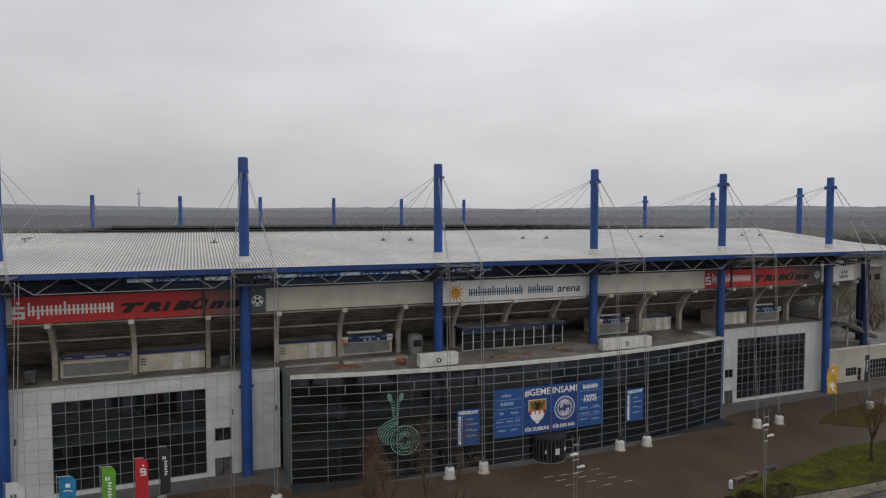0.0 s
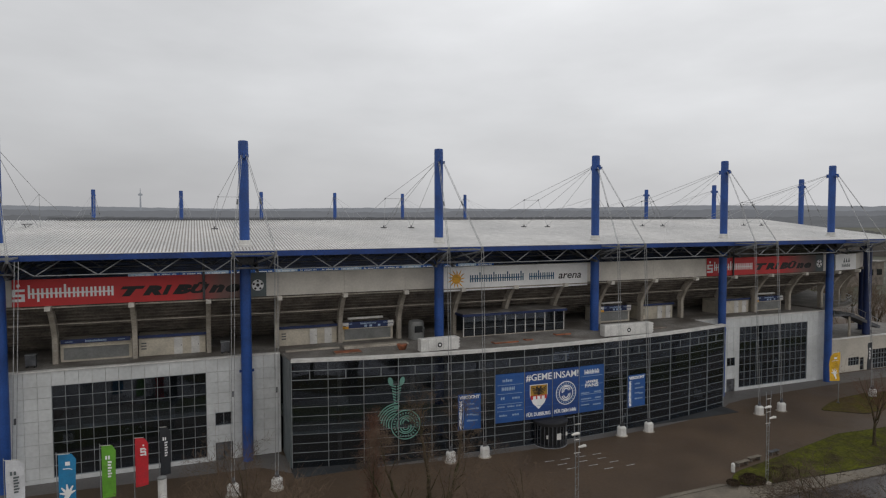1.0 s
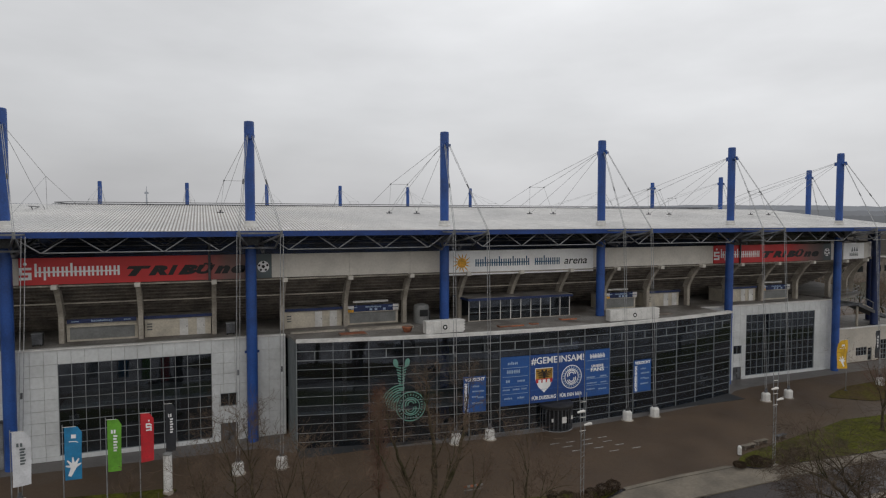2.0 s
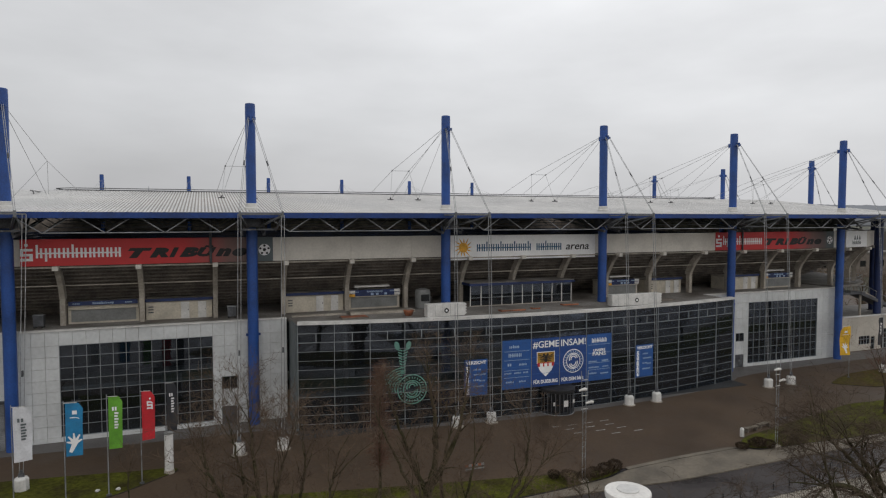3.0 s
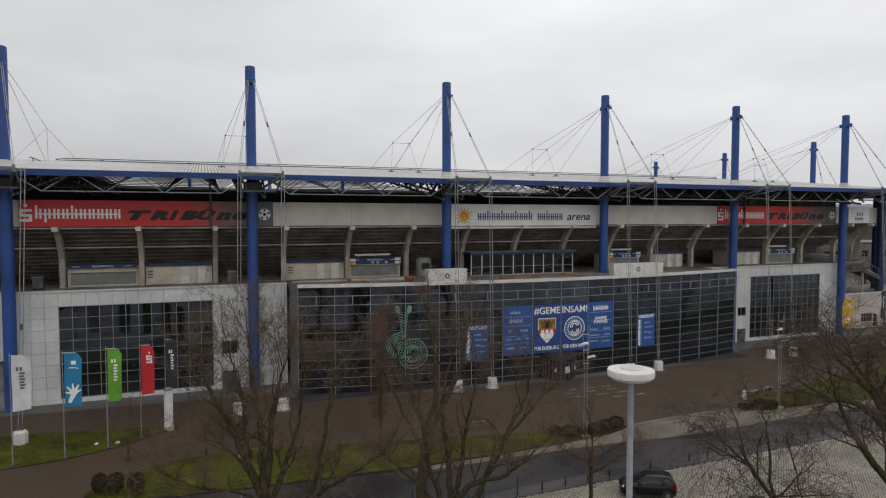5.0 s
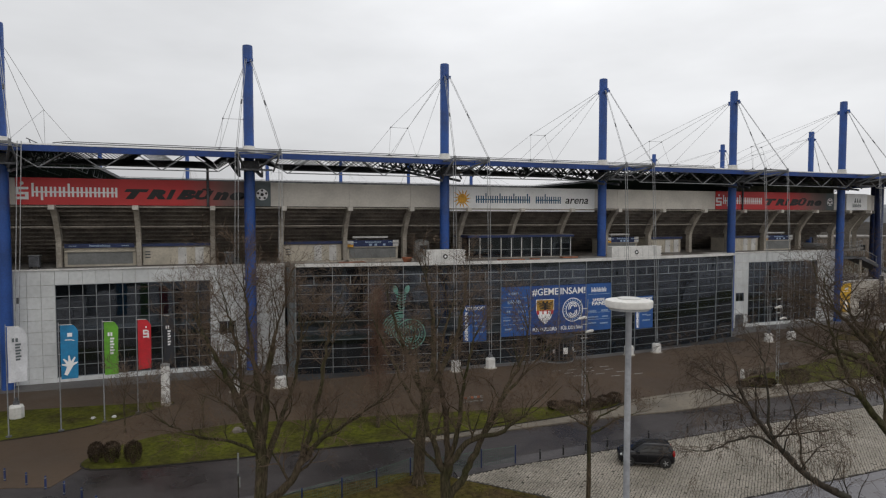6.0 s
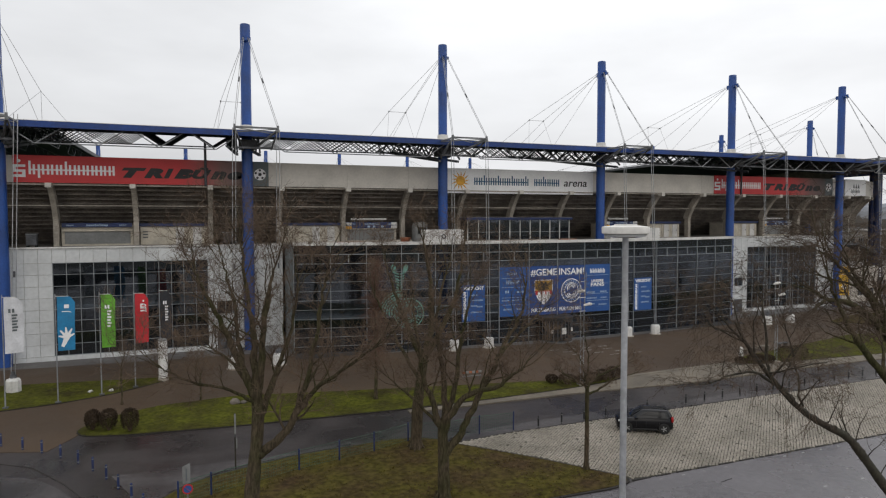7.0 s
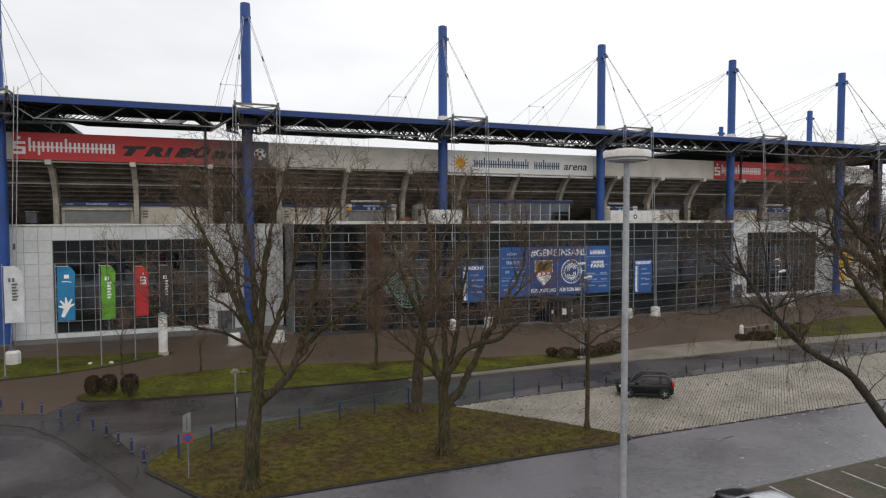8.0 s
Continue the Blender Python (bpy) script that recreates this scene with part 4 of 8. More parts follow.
for (x, y), turn in (((97.5, 2.6), 18), ((104.0, 6.0), 38), ((110.0, 13.0), 60)):
    a = math.radians(turn)
    copy_thing(rk, pose(x + 1.72 * math.sin(a), y - 1.72 * math.cos(a), 0, 0, 0, turn))

# seating bowl and pitch inside
bowl = structure("stand_seating", None, None, "raked rows of dark blue seats round the pitch", "stand")
for k in range(22):
    d, z = 2.0 + 1.15 * k, 18.6 - 0.6 * k
    x0, x1, y0, y1 = -49.5 + d, 115.5 - d, d, 126.5 - d
    x2, x3, y2, y3 = x0 + 1.15, x1 - 1.15, y0 + 1.15, y1 - 1.15
    for q in ((x0, min(x1, 91), y0, y2), (x0, x1, y3, y1), (x0, x2, y2, y3), (x3, x1, max(y2, 28), y3)):
        part("seat_row", Geo().slab(*q, z - 0.6, z, 0.05), M_SEAT, bowl)
structure("ground_pitch", Geo().box(-21, 87, 28, 98.5, -0.1, 0.1), M_PITCH, "green football pitch inside the stadium", "pitch")
far_wall = Geo().box(-49, 116, 126, 127, 0, 22.3).box(115, 116, 26, 127, 6, 22.3).box(-50, -49, 2, 127, 0, 22.3)
structure("wall_far", far_wall, M_CONC_DK, "far outer walls of the stadium", "wall")
for k in range(17):
    x = -18 + 6.1 * k
    b = thing("advert_board", "blue advertising board on the far stand", "advert board", "boards on the far stand", (x, 108.6, 11.1))
    part("board", Geo().slab(-3, 3, 0, 0.15, 0, 1.1, 0.02), M_BAN if k % 3 else M_PALE, b)
    words("tx xxtxdx xtx", 4.6, 0.45, M_SIGNW, b, (-2.3, -0.01, 0.35))

# roof ring: sloping sheets by side, ribs, fascia
OX0, OX1, OY0, OY1, IN = -51.4, 117.4, -3.5, 128.0, 28.5
CH = 16.0
outer = [(OX0 + CH, OY0), (OX1 - CH, OY0), (OX1, OY0 + CH), (OX1, OY1 - CH), (OX1 - CH, OY1), (OX0 + CH, OY1), (OX0, OY1 - CH), (OX0, OY0 + CH)]
inn = [(OX0 + IN + 2, OY0 + IN), (OX1 - IN - 2, OY0 + IN), (OX1 - IN, OY0 + IN + 2), (OX1 - IN, OY1 - IN - 2), (OX1 - IN - 2, OY1 - IN), (OX0 + IN + 2, OY1 - IN), (OX0 + IN, OY1 - IN - 2), (OX0 + IN, OY0 + IN + 2)]
roof = structure("roof", None, None, "pale ribbed metal stadium roof sloping up inwards", "roof")
ZO, ZI = roof_z(0), roof_z(IN)
for i in range(8):
    a, b, c, d = outer[i], outer[(i + 1) % 8], inn[(i + 1) % 8], inn[i]
    g = Geo().add([(*a, ZO), (*b, ZO), (*c, ZI), (*d, ZI), (*a, ZO - 0.14), (*b, ZO - 0.14), (*c, ZI - 0.14), (*d, ZI - 0.14)],
                  [(0, 1, 2, 3), (0, 4, 5, 1), (2, 6, 7, 3), (1, 5, 6, 2), (3, 7, 4, 0)])
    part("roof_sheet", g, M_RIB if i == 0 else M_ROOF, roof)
    # separate sheet below the roof, its colour darkened for the shade there
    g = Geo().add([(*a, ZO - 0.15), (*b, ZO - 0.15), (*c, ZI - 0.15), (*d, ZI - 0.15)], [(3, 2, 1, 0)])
    part("soffit", g, M_SOFFIT, roof, "dark underside of the roof, shade put into its colour")
    part("fascia", Geo().beam((*a, ZO - 0.24), (*b, ZO - 0.24), 0.3, 0.56), M_BLUE_DK, roof, "blue painted steel fascia beam")
    part("gutter", Geo().beam((*a, ZO + 0.06), (*b, ZO + 0.06), 0.34, 0.05), M_ROOF, roof, "pale edge flashing")
    part("inner_edge", Geo().beam((*d, ZI - 0.1), (*c, ZI - 0.1), 0.5, 0.5), M_STEEL_DK, roof, "dark inner edge gutter")
    part("edge_rail", Geo().beam((*d, ZI + 0.34), (*c, ZI + 0.34), 0.1, 0.1), M_STEEL_DK, roof)
g = Geo()
x = OX0 + CH + 0.6
while x < OX1 - CH - 0.3:
    t0 = OY0 + 0.1
    h = 0.06
    g.add([(x - 0.10, t0, roof_z(0.1)), (x - 0.07, t0, roof_z(0.1) + h), (x + 0.07, t0, roof_z(0.1) + h), (x + 0.10, t0, roof_z(0.1)),
           (x - 0.10, OY0 + IN, ZI), (x - 0.07, OY0 + IN, ZI + h), (x + 0.07, OY0 + IN, ZI + h), (x + 0.10, OY0 + IN, ZI)],
          [(0, 1, 5, 4), (1, 2, 6, 5), (2, 3, 7, 6), (3, 2, 1, 0)])
    x += 0.33
part("ribs", g, M_ROOF, roof, "raised ribs of the metal roof sheet")
roof.children[-1]["kind"] = "stuff"

# girders under the near roof, two at each mast
lat = thing("roof_lattice", "dark steel lattice girders under the near roof", "roof truss")
for mx in MASTS:
    for s in (-1.1, 1.1):
        g = Geo()
        g.beam((mx + s, OY0 + 0.4, ZO - 0.5), (mx + s, OY0 + IN, ZI - 0.4), 0.26)
        g.beam((mx + s, OY0 + 1.5, ZO - 2.2), (mx + s, OY0 + IN, ZI - 1.5), 0.26)
        for k in range(11):
            y0, y1 = OY0 + 1 + k * 2.5, OY0 + 1 + (k + 1) * 2.5
            za, zb = roof_z(1 + k * 2.5), roof_z(1 + (k + 1) * 2.5)
            g.beam((mx + s, y0, za - (0.4 if k % 2 else 2.1 - 0.05 * k)), (mx + s, y1, zb - (2.1 - 0.05 * k if k % 2 else 0.4)), 0.16)
        part("girder", g, M_STEEL_DK, lat)


def edge_truss(x0, y=-3.1, material=M_STEEL, name="edge_truss", label="grey V-braced steel truss hanging under the blue roof edge", group="edge trusses between the masts", r=0.06):
    """The light V-braced truss that hangs under the roof between two masts."""
    t = thing(name, label, "truss", group, (x0, y, 0))
    zt, zb = 22.12, 20.72
    for k in range(4):
        xa = 0.9 + 5.1 * k
        for p, q in (((xa, 0, zt), (xa + 2.05, 0, zb)), ((xa + 2.15, 0, zb), (xa + 4.2, 0, zt))):
            part("diagonal", Geo().tube([p, q], r, 6), material, t)
    part("bottom_chord", Geo().tube([(2.95, 0, zb), (0.9 + 15.3 + 2.1, 0, zb)], r, 6), material, t)
    part("strut", Geo().tube([(-0.2, 0, zt), (0.9, 0, zt)], r * 1.1, 6), material, t)
    return t


t0 = edge_truss(MASTS[0] + 0.55)
for mx in [-44.0] + MASTS[1:]:
    copy_thing(t0, pose(mx + 0.55, -3.1, 0))
# the same truss again and again up the slope of the roof, in dark steel
t0 = edge_truss(-43.45, -0.3, M_STEEL_DK, "purlin_truss", "dark V-braced steel purlin truss under the roof sheet", "purlin trusses under the near roof", 0.055)
part("top_chord", Geo().tube([(-0.2, 0, 22.12), (21.8, 0, 22.12)], 0.06, 6), M_STEEL_DK, t0)
PURLINS = [3.2 + 2.8 * k for k in range(10)]
for k, d in enumerate(PURLINS):
    for mx in [-44.0] + MASTS:
        if mx < 88 and (k or mx > -44):
            copy_thing(t0, pose(mx + 0.55, OY0 + d, 0.1087 * d + 0.15))
for d in (5.0, 12.0, 19.0, 24.0, 28.0):
    for k in range(4):
        copy_thing(t0, pose(OX0 + d, 16 + 22 * k, 0.1087 * d + 0.15, 0, 0, 90))


def mast(x, y, turn, corner=False):
    """A blue mast with its stays; its inner side looks along +y before it is turned."""
    m = thing("mast", "tall round blue steel roof mast with stay cables", "mast", "masts round the stadium", (x, y, 0), turn)
    part("shaft", Geo().turned([(0.56, 0.0), (0.56, 21.5), (0.52, 22.5), (0.52, 33.7), (0.50, 34.03), (0.40, 34.08)], n=20), M_BLUE, m, smooth=True)
    part("collar", Geo().turned([(0.72, 22.9), (0.72, 23.2), (0.62, 23.25), (0.62, 23.62), (0.54, 23.66)], n=18), M_WHITE, m, "white weathering collar on the roof", smooth=True)
    part("head_bracket", Geo().box(-0.12, 0.12, -0.95, 0.95, 32.2, 32.75).box(-0.5, 0.5, -0.75, -0.6, 32.3, 32.6), M_BLUE, m)
    if not corner:
        part("clamp", Geo().box(-0.75, 0.75, -0.12, 0.12, 9.6, 9.85), M_BLUE_DK, m)
    for s in (-1, 1):
        for o in (-0.07, 0.07):
            part("front_stay", Geo().tube([(0.25 * s + o, -0.8, 32.5), ((2.4 if s > 0 else -1.55) + o, -7.0, 22.65)], 0.028, 5), M_CABLE, m)
        if not corner:
            node = (-2.05, 15.45, 28.71) if s < 0 else (0.42, 15.5, 28.72)
            foot = (-2.55, 14.6, 24.62) if s < 0 else (1.35, 14.3, 24.6)
            part("short_stay", Geo().tube([(0.2 * s, 0.8, 32.45), foot], 0.022, 5), M_CABLE, m)
            part("long_stay", Geo().tube([(0.15 * s, 0.85, 32.6), node, (node[0] - 0.9 * (s < 0) + 0.4 * (s > 0), 24.6, 25.72)], 0.026, 5), M_CABLE, m)
            part("dropper", Geo().tube([node, foot], 0.02, 5), M_CABLE, m)
            part("node", Geo().tube([(node[0], node[1] - 0.15, node[2] + 0.05), (node[0], node[1] + 0.15, node[2] - 0.05)], 0.08, 6), M_STEEL_DK, m)
            part("anchor", Geo().beam((foot[0] - 0.4, foot[1], foot[2] + 0.05), (foot[0] + 0.4, foot[1], foot[2] + 0.05), 0.3, 0.14).tube([(foot[0], foot[1], foot[2]), (foot[0], foot[1] - 0.05, foot[2] + 0.35)], 0.09, 6), M_STEEL_DK, m)
        part("turnbuckle", Geo().tube([((1.27 if s > 0 else -0.87), -3.75, 27.8), ((1.37 if s > 0 else -0.94), -4.05, 27.35)], 0.08, 6), M_STEEL_DK, m)
    if corner:
        node = (0.15, 17.0, 28.85)
        for pts in ([(0, 0.85, 32.6), node, (1.9, 24.9, 25.8)], [(-0.2, 0.85, 32.6), (-0.1, 17.4, 24.9)], [node, (0.1, 17.4, 24.9)], [node, (-1.6, 8.0, 23.9)]):
            part("long_stay", Geo().tube(pts, 0.024, 5), M_CABLE, m)
    else:
        part("spreader", Geo().tube([(-2.05, 15.45, 28.71), (0.42, 15.5, 28.72)], 0.028, 5), M_CABLE, m)
    # outrigger frame at roof level
    zo, yo = 22.45, -7.0
    for s, xo in ((-1, -1.55), (1, 2.4)):
        part("outrigger", Geo().beam((0.35 * s, 0.0, zo - 1.5), (xo, yo, zo - 0.1), 0.18), M_OUTR, m)
        part("outrigger_tie", Geo().beam((xo, -3.4, zo), (xo, yo, zo), 0.14), M_OUTR, m)
        part("brace", Geo().beam((1.7 * s + 0.4, -3.4, zo - 1.6), (xo, yo + 0.2, zo - 0.15), 0.13), M_OUTR, m)
        part("lug", Geo().beam((xo, yo, zo - 0.3), (xo, yo, zo + 0.3), 0.2, 0.22), M_OUTR, m)
    part("cross_brace", Geo().beam((-1.5, -3.5, zo), (2.4, yo + 0.1, zo), 0.08), M_OUTR, m)
    part("cross_brace", Geo().beam((2.3, -3.5, zo), (-1.55, yo + 0.1, zo), 0.08), M_OUTR, m)
    part("cross_bar", Geo().beam((-1.55, yo, zo + 0.05), (2.4, yo, zo + 0.05), 0.16), M_OUTR, m)
    part("cross_bar", Geo().beam((-1.6, -3.6, zo - 1.5), (2.0, -3.6, zo - 1.5), 0.18), M_STEEL_DK, m)
    part("gusset", Geo().box(-0.8, 0.8, -1.6, 0.8, 21.15, 22.0), M_STEEL_DK, m)
    return m


mast(MASTS[0], 0, 0, True)
m0 = mast(MASTS[1], 0, 0)
for mx in MASTS[2:]:
    copy_thing(m0, pose(mx, 0, 0))
for k in range(6):
    copy_thing(m0, pose(-30.4 + 22 * k, 124.5, 0, 0, 0, 180))
for y in (26.2, 50.1, 75.0, 99.0):
    copy_thing(m0, pose(113.9, y, 0, 0, 0, 90))


def tie_down(x, y):
    """Twin rods from the outrigger down to a white concrete counterweight."""
    t = thing("tie_down", "white concrete counterweight with twin steel tie rods", "counterweight", "counterweights before the facade", (x, y, 0))
    part("block", Geo().turned([(0.5, 0.03), (0.54, 0.12), (0.54, 0.98), (0.45, 1.12), (0.2, 1.16)], n=8), M_WHITE, t)
    part("foot", Geo().turned([(0.72, 0.0), (0.72, 0.07), (0.6, 0.09)], n=12), M_CONC, t)
    part("shackle", Geo().box(-0.22, 0.22, -0.07, 0.07, 1.1, 1.45).box(-0.1, 0.1, -0.12, 0.12, 1.45, 1.7), M_STEEL_DK, t)
    for o in (-0.14, 0.14):
        part("rod", Geo().tube([(o, 0, 1.3), (o + 0.42, 1.55, 22.4)], 0.032, 5), M_CABLE, t)
    part("coupler", Geo().tube([(0.16, 0.58, 9.2), (0.17, 0.62, 9.7)], 0.09, 6), M_STEEL_DK, t)
    return t


c0 = tie_down(MASTS[0] - 2, -8.55)
for mx in MASTS:
    for s in (-2, 2):
        if (mx, s) == (MASTS[0], 2):
            copy_thing(c0, pose(-18.9, -10.5, 0))
        elif (mx, s) != (MASTS[0], -2):
            copy_thing(c0, pose(mx + s, -8.55, 0))

# ---- sky line: hills, woods, tower ----
def ridge(name, dist, az0, az1, base, amp, seed, material, label, n=160, fine=0.1):
    g = Geo()
    top, low = [], []
    for k in range(n + 1):
        a = az0 + (az1 - az0) * k / n
        x, y = dist * math.sin(a), dist * math.cos(a) - 60
        h = base + amp * noise.noise((a * 3.1 + seed, seed, 0)) + fine * amp * noise.noise((a * 60, seed, 4)) + 0.5 * fine * amp * noise.noise((a * 240, seed, 7))
        top.append((x, y, h))
        low.append((x, y, -5))
    for k in range(n):
        g.add([low[k], low[k + 1], top[k + 1], top[k]], [(0, 1, 2, 3)])
    return tagged(new(name, g.mesh(name, material)), label, "backdrop", kind="structure")


# air haze is put into glowing colours, paler with distance
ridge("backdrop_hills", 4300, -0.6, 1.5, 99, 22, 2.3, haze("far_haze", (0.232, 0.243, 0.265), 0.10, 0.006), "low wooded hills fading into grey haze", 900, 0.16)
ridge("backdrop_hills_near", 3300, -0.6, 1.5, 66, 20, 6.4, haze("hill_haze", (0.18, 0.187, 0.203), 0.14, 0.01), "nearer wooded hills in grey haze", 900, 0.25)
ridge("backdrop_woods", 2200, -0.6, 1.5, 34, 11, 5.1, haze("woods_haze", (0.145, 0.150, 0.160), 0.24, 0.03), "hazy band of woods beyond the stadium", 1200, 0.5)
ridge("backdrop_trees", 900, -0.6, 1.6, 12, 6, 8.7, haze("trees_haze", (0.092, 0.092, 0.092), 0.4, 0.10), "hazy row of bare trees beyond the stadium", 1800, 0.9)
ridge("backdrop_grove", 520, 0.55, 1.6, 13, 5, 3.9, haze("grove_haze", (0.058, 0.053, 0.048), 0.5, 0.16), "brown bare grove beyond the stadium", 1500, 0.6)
tw = thing("radio_tower", "slim grey radio tower on the far hills", "tower", "", (4150 * math.sin(-0.0721) - 4.9, 4150 * math.cos(-0.0721) - 69, 0))
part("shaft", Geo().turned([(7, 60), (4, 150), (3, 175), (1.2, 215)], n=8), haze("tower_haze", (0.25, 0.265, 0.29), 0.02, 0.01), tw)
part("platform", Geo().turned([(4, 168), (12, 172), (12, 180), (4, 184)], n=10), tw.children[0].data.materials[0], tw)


# ---- signs on the parapet ----
def fade(name, x0, x1, cols):
    """Printed sheet whose colour changes along x, from x0 to x1."""
    m = bpy.data.materials.new(name)
    m.use_nodes = True
    n, l = m.node_tree.nodes, m.node_tree.links
    geo, sep, mr, ramp = n.new("ShaderNodeNewGeometry"), n.new("ShaderNodeSeparateXYZ"), n.new("ShaderNodeMapRange"), n.new("ShaderNodeValToRGB")
    mr.inputs["From Min"].default_value, mr.inputs["From Max"].default_value = x0, x1
    l.new(geo.outputs["Position"], sep.inputs[0])
    l.new(sep.outputs["X"], mr.inputs["Value"])
    l.new(mr.outputs[0], ramp.inputs[0])
    el = ramp.color_ramp.elements
    el[0].position, el[0].color = cols[0][0], (*cols[0][1], 1)
    el[1].position, el[1].color = cols[-1][0], (*cols[-1][1], 1)
    for p, c in cols[1:-1]:
        el.new(p).color = (*c, 1)
    nt = n.new("ShaderNodeTexNoise")
    nt.inputs["Scale"].default_value, nt.inputs["Detail"].default_value = 0.8, 5
    l.new(geo.outputs["Position"], nt.inputs["Vector"])
    nr = n.new("ShaderNodeMapRange")
    nr.inputs["To Min"].default_value, nr.inputs["To Max"].default_value = 0.86, 1.14
    l.new(nt.outputs["Fac"], nr.inputs["Value"])
    mu = n.new("ShaderNodeVectorMath")
    mu.operation = "SCALE"
    l.new(ramp.outputs[0], mu.inputs[0])
    l.new(nr.outputs[0], mu.inputs["Scale"])
    l.new(mu.outputs[0], n["Principled BSDF"].inputs["Base Color"])
    n["Principled BSDF"].inputs["Roughness"].default_value = 0.5
    return m


def stand_sign(x0, x1):
    s = thing("stand_sign", "long red to grey stand sign with black word on the parapet", "sign", "stand signs", (x0, 1.55, 17.42))
    w = x1 - x0
    red, brown, grey = (0.58, 0.036, 0.038), (0.20, 0.10, 0.088), (0.10, 0.125, 0.13)
    part("board", Geo().slab(0, w, 0, 0.12, 0, 2.62, 0.02), fade("sign_fade", x0, x1, [(0.0, red), (0.62, red), (0.80, brown), (0.92, (0.13, 0.11, 0.105)), (0.94, grey), (1.0, grey)]), s)
    part("mark", Geo().box(0.0, 1.05, -0.012, 0, 0.50, 0.76).box(0.77, 1.05, -0.012, 0, 0.76, 0.98).box(0.0, 1.05, -0.012, 0, 0.98, 1.22).box(0.0, 0.28, -0.012, 0, 1.22, 1.46).box(0.0, 1.05, -0.012, 0, 1.46, 1.70), M_SIGNW, s, "white mark")
    part("mark_dot", disc(0.16, 16), M_SIGNW, s).location = (0.52, 0, 2.05)
    split_word("tdxxtxxxxx", 0.322 * w, 1.3, M_SIGNW, s, (1.3, 0, 0.78), "white word")
    # the word, letter by letter, heavy and slanted
    for c, u, wd in (("T", 0.394, 0.098), ("R", 0.479, 0.078), ("I", 0.557, 0.042), ("B", 0.598, 0.082), ("Ü", 0.672, 0.082), ("n", 0.748, 0.070), ("e", 0.820, 0.066)):
        low = c in "ne"
        lettering(c, 1.06 if low else 0.88, M_BLACK, s, (u * w, -0.01, 0.72), 0, wd * w, 0.34, "letter", 0.075 if c == "Ü" else 0.10)
    ball = part("ball", disc(0.62, 28), M_SIGNW, s, "white round ball picture")
    ball.location = (0.962 * w, 0, 1.25)
    part("spot", disc(0.2, 5, 0, 0.02), M_BLACK, ball)
    for k in range(5):
        a = math.radians(90 + 72 * k)
        part("spot", disc(0.14, 5, 0, 0.02), M_BLACK, ball).location = (0.45 * math.cos(a), 0, 0.45 * math.sin(a))
    return s


stand_sign(-21.3, 2.3)
stand_sign(64.6, 88.55)
s = thing("name_sign", "white arena name sign with amber sun on the parapet", "sign", "", (23.15, 1.52, 16.98))
part("board", Geo().slab(0, 20.75, 0, 0.16, 0, 2.98, 0.02), M_SIGNW, s)
sunm = part("sun_mark", disc(0.62, 24), M_YELLOW, s, "amber sun mark")
sunm.location = (1.75, 0, 1.5)
for k in range(13):
    a = 2 * math.pi * k / 13
    p, q = 0.66, 1.18 + 0.12 * (k % 3)
    g = Geo().add([(p * math.cos(a - 0.16), -0.012, p * math.sin(a - 0.16)), (q * math.cos(a + 0.1), -0.012, q * math.sin(a + 0.1)), (p * math.cos(a + 0.16), -0.012, p * math.sin(a + 0.16))], [(0, 1, 2)])
    part("ray", g, M_YELLOW, sunm)
words("xxtxxtxxtxxt xxtxxx", 12.2, 1.2, M_NAVYTX, s, (3.55, 0, 1.02))
lettering("arena", 1.0, M_BLACK, s, (16.25, -0.01, 1.05), 0, 3.5, 0.22, bold=0.015)
s = thing("corner_sign", "white sign board with dark mark on the corner parapet", "sign", "", (91.2, 1.42, 17.45), 8.6)
part("board", Geo().slab(0, 6.1, 0, 0.12, 0, 2.6, 0.02), M_SIGNW, s)
part("word", word_bars("ttttt", 2.6, 0.6), M_SIGNGR, s).location = (1.8, 0, 0.45)
for k in range(3):
    part("mark", Geo().add([(2.2 + 0.7 * k, -0.012, 1.2), (2.8 + 0.7 * k, -0.012, 1.2), (2.5 + 0.7 * k, -0.012, 2.0)], [(0, 1, 2)]), M_SIGNGR, s)
for x in (-4.1, 69.5):
    p = thing("downpipe", "dark rainwater pipe beside the stand sign", "pipe", "downpipes", (x, 1.4, 0))
    part("pipe", Geo().tube([(0, 0, 17.3), (0, 0, 21.9)], 0.13, 8), M_STEEL_DK, p)

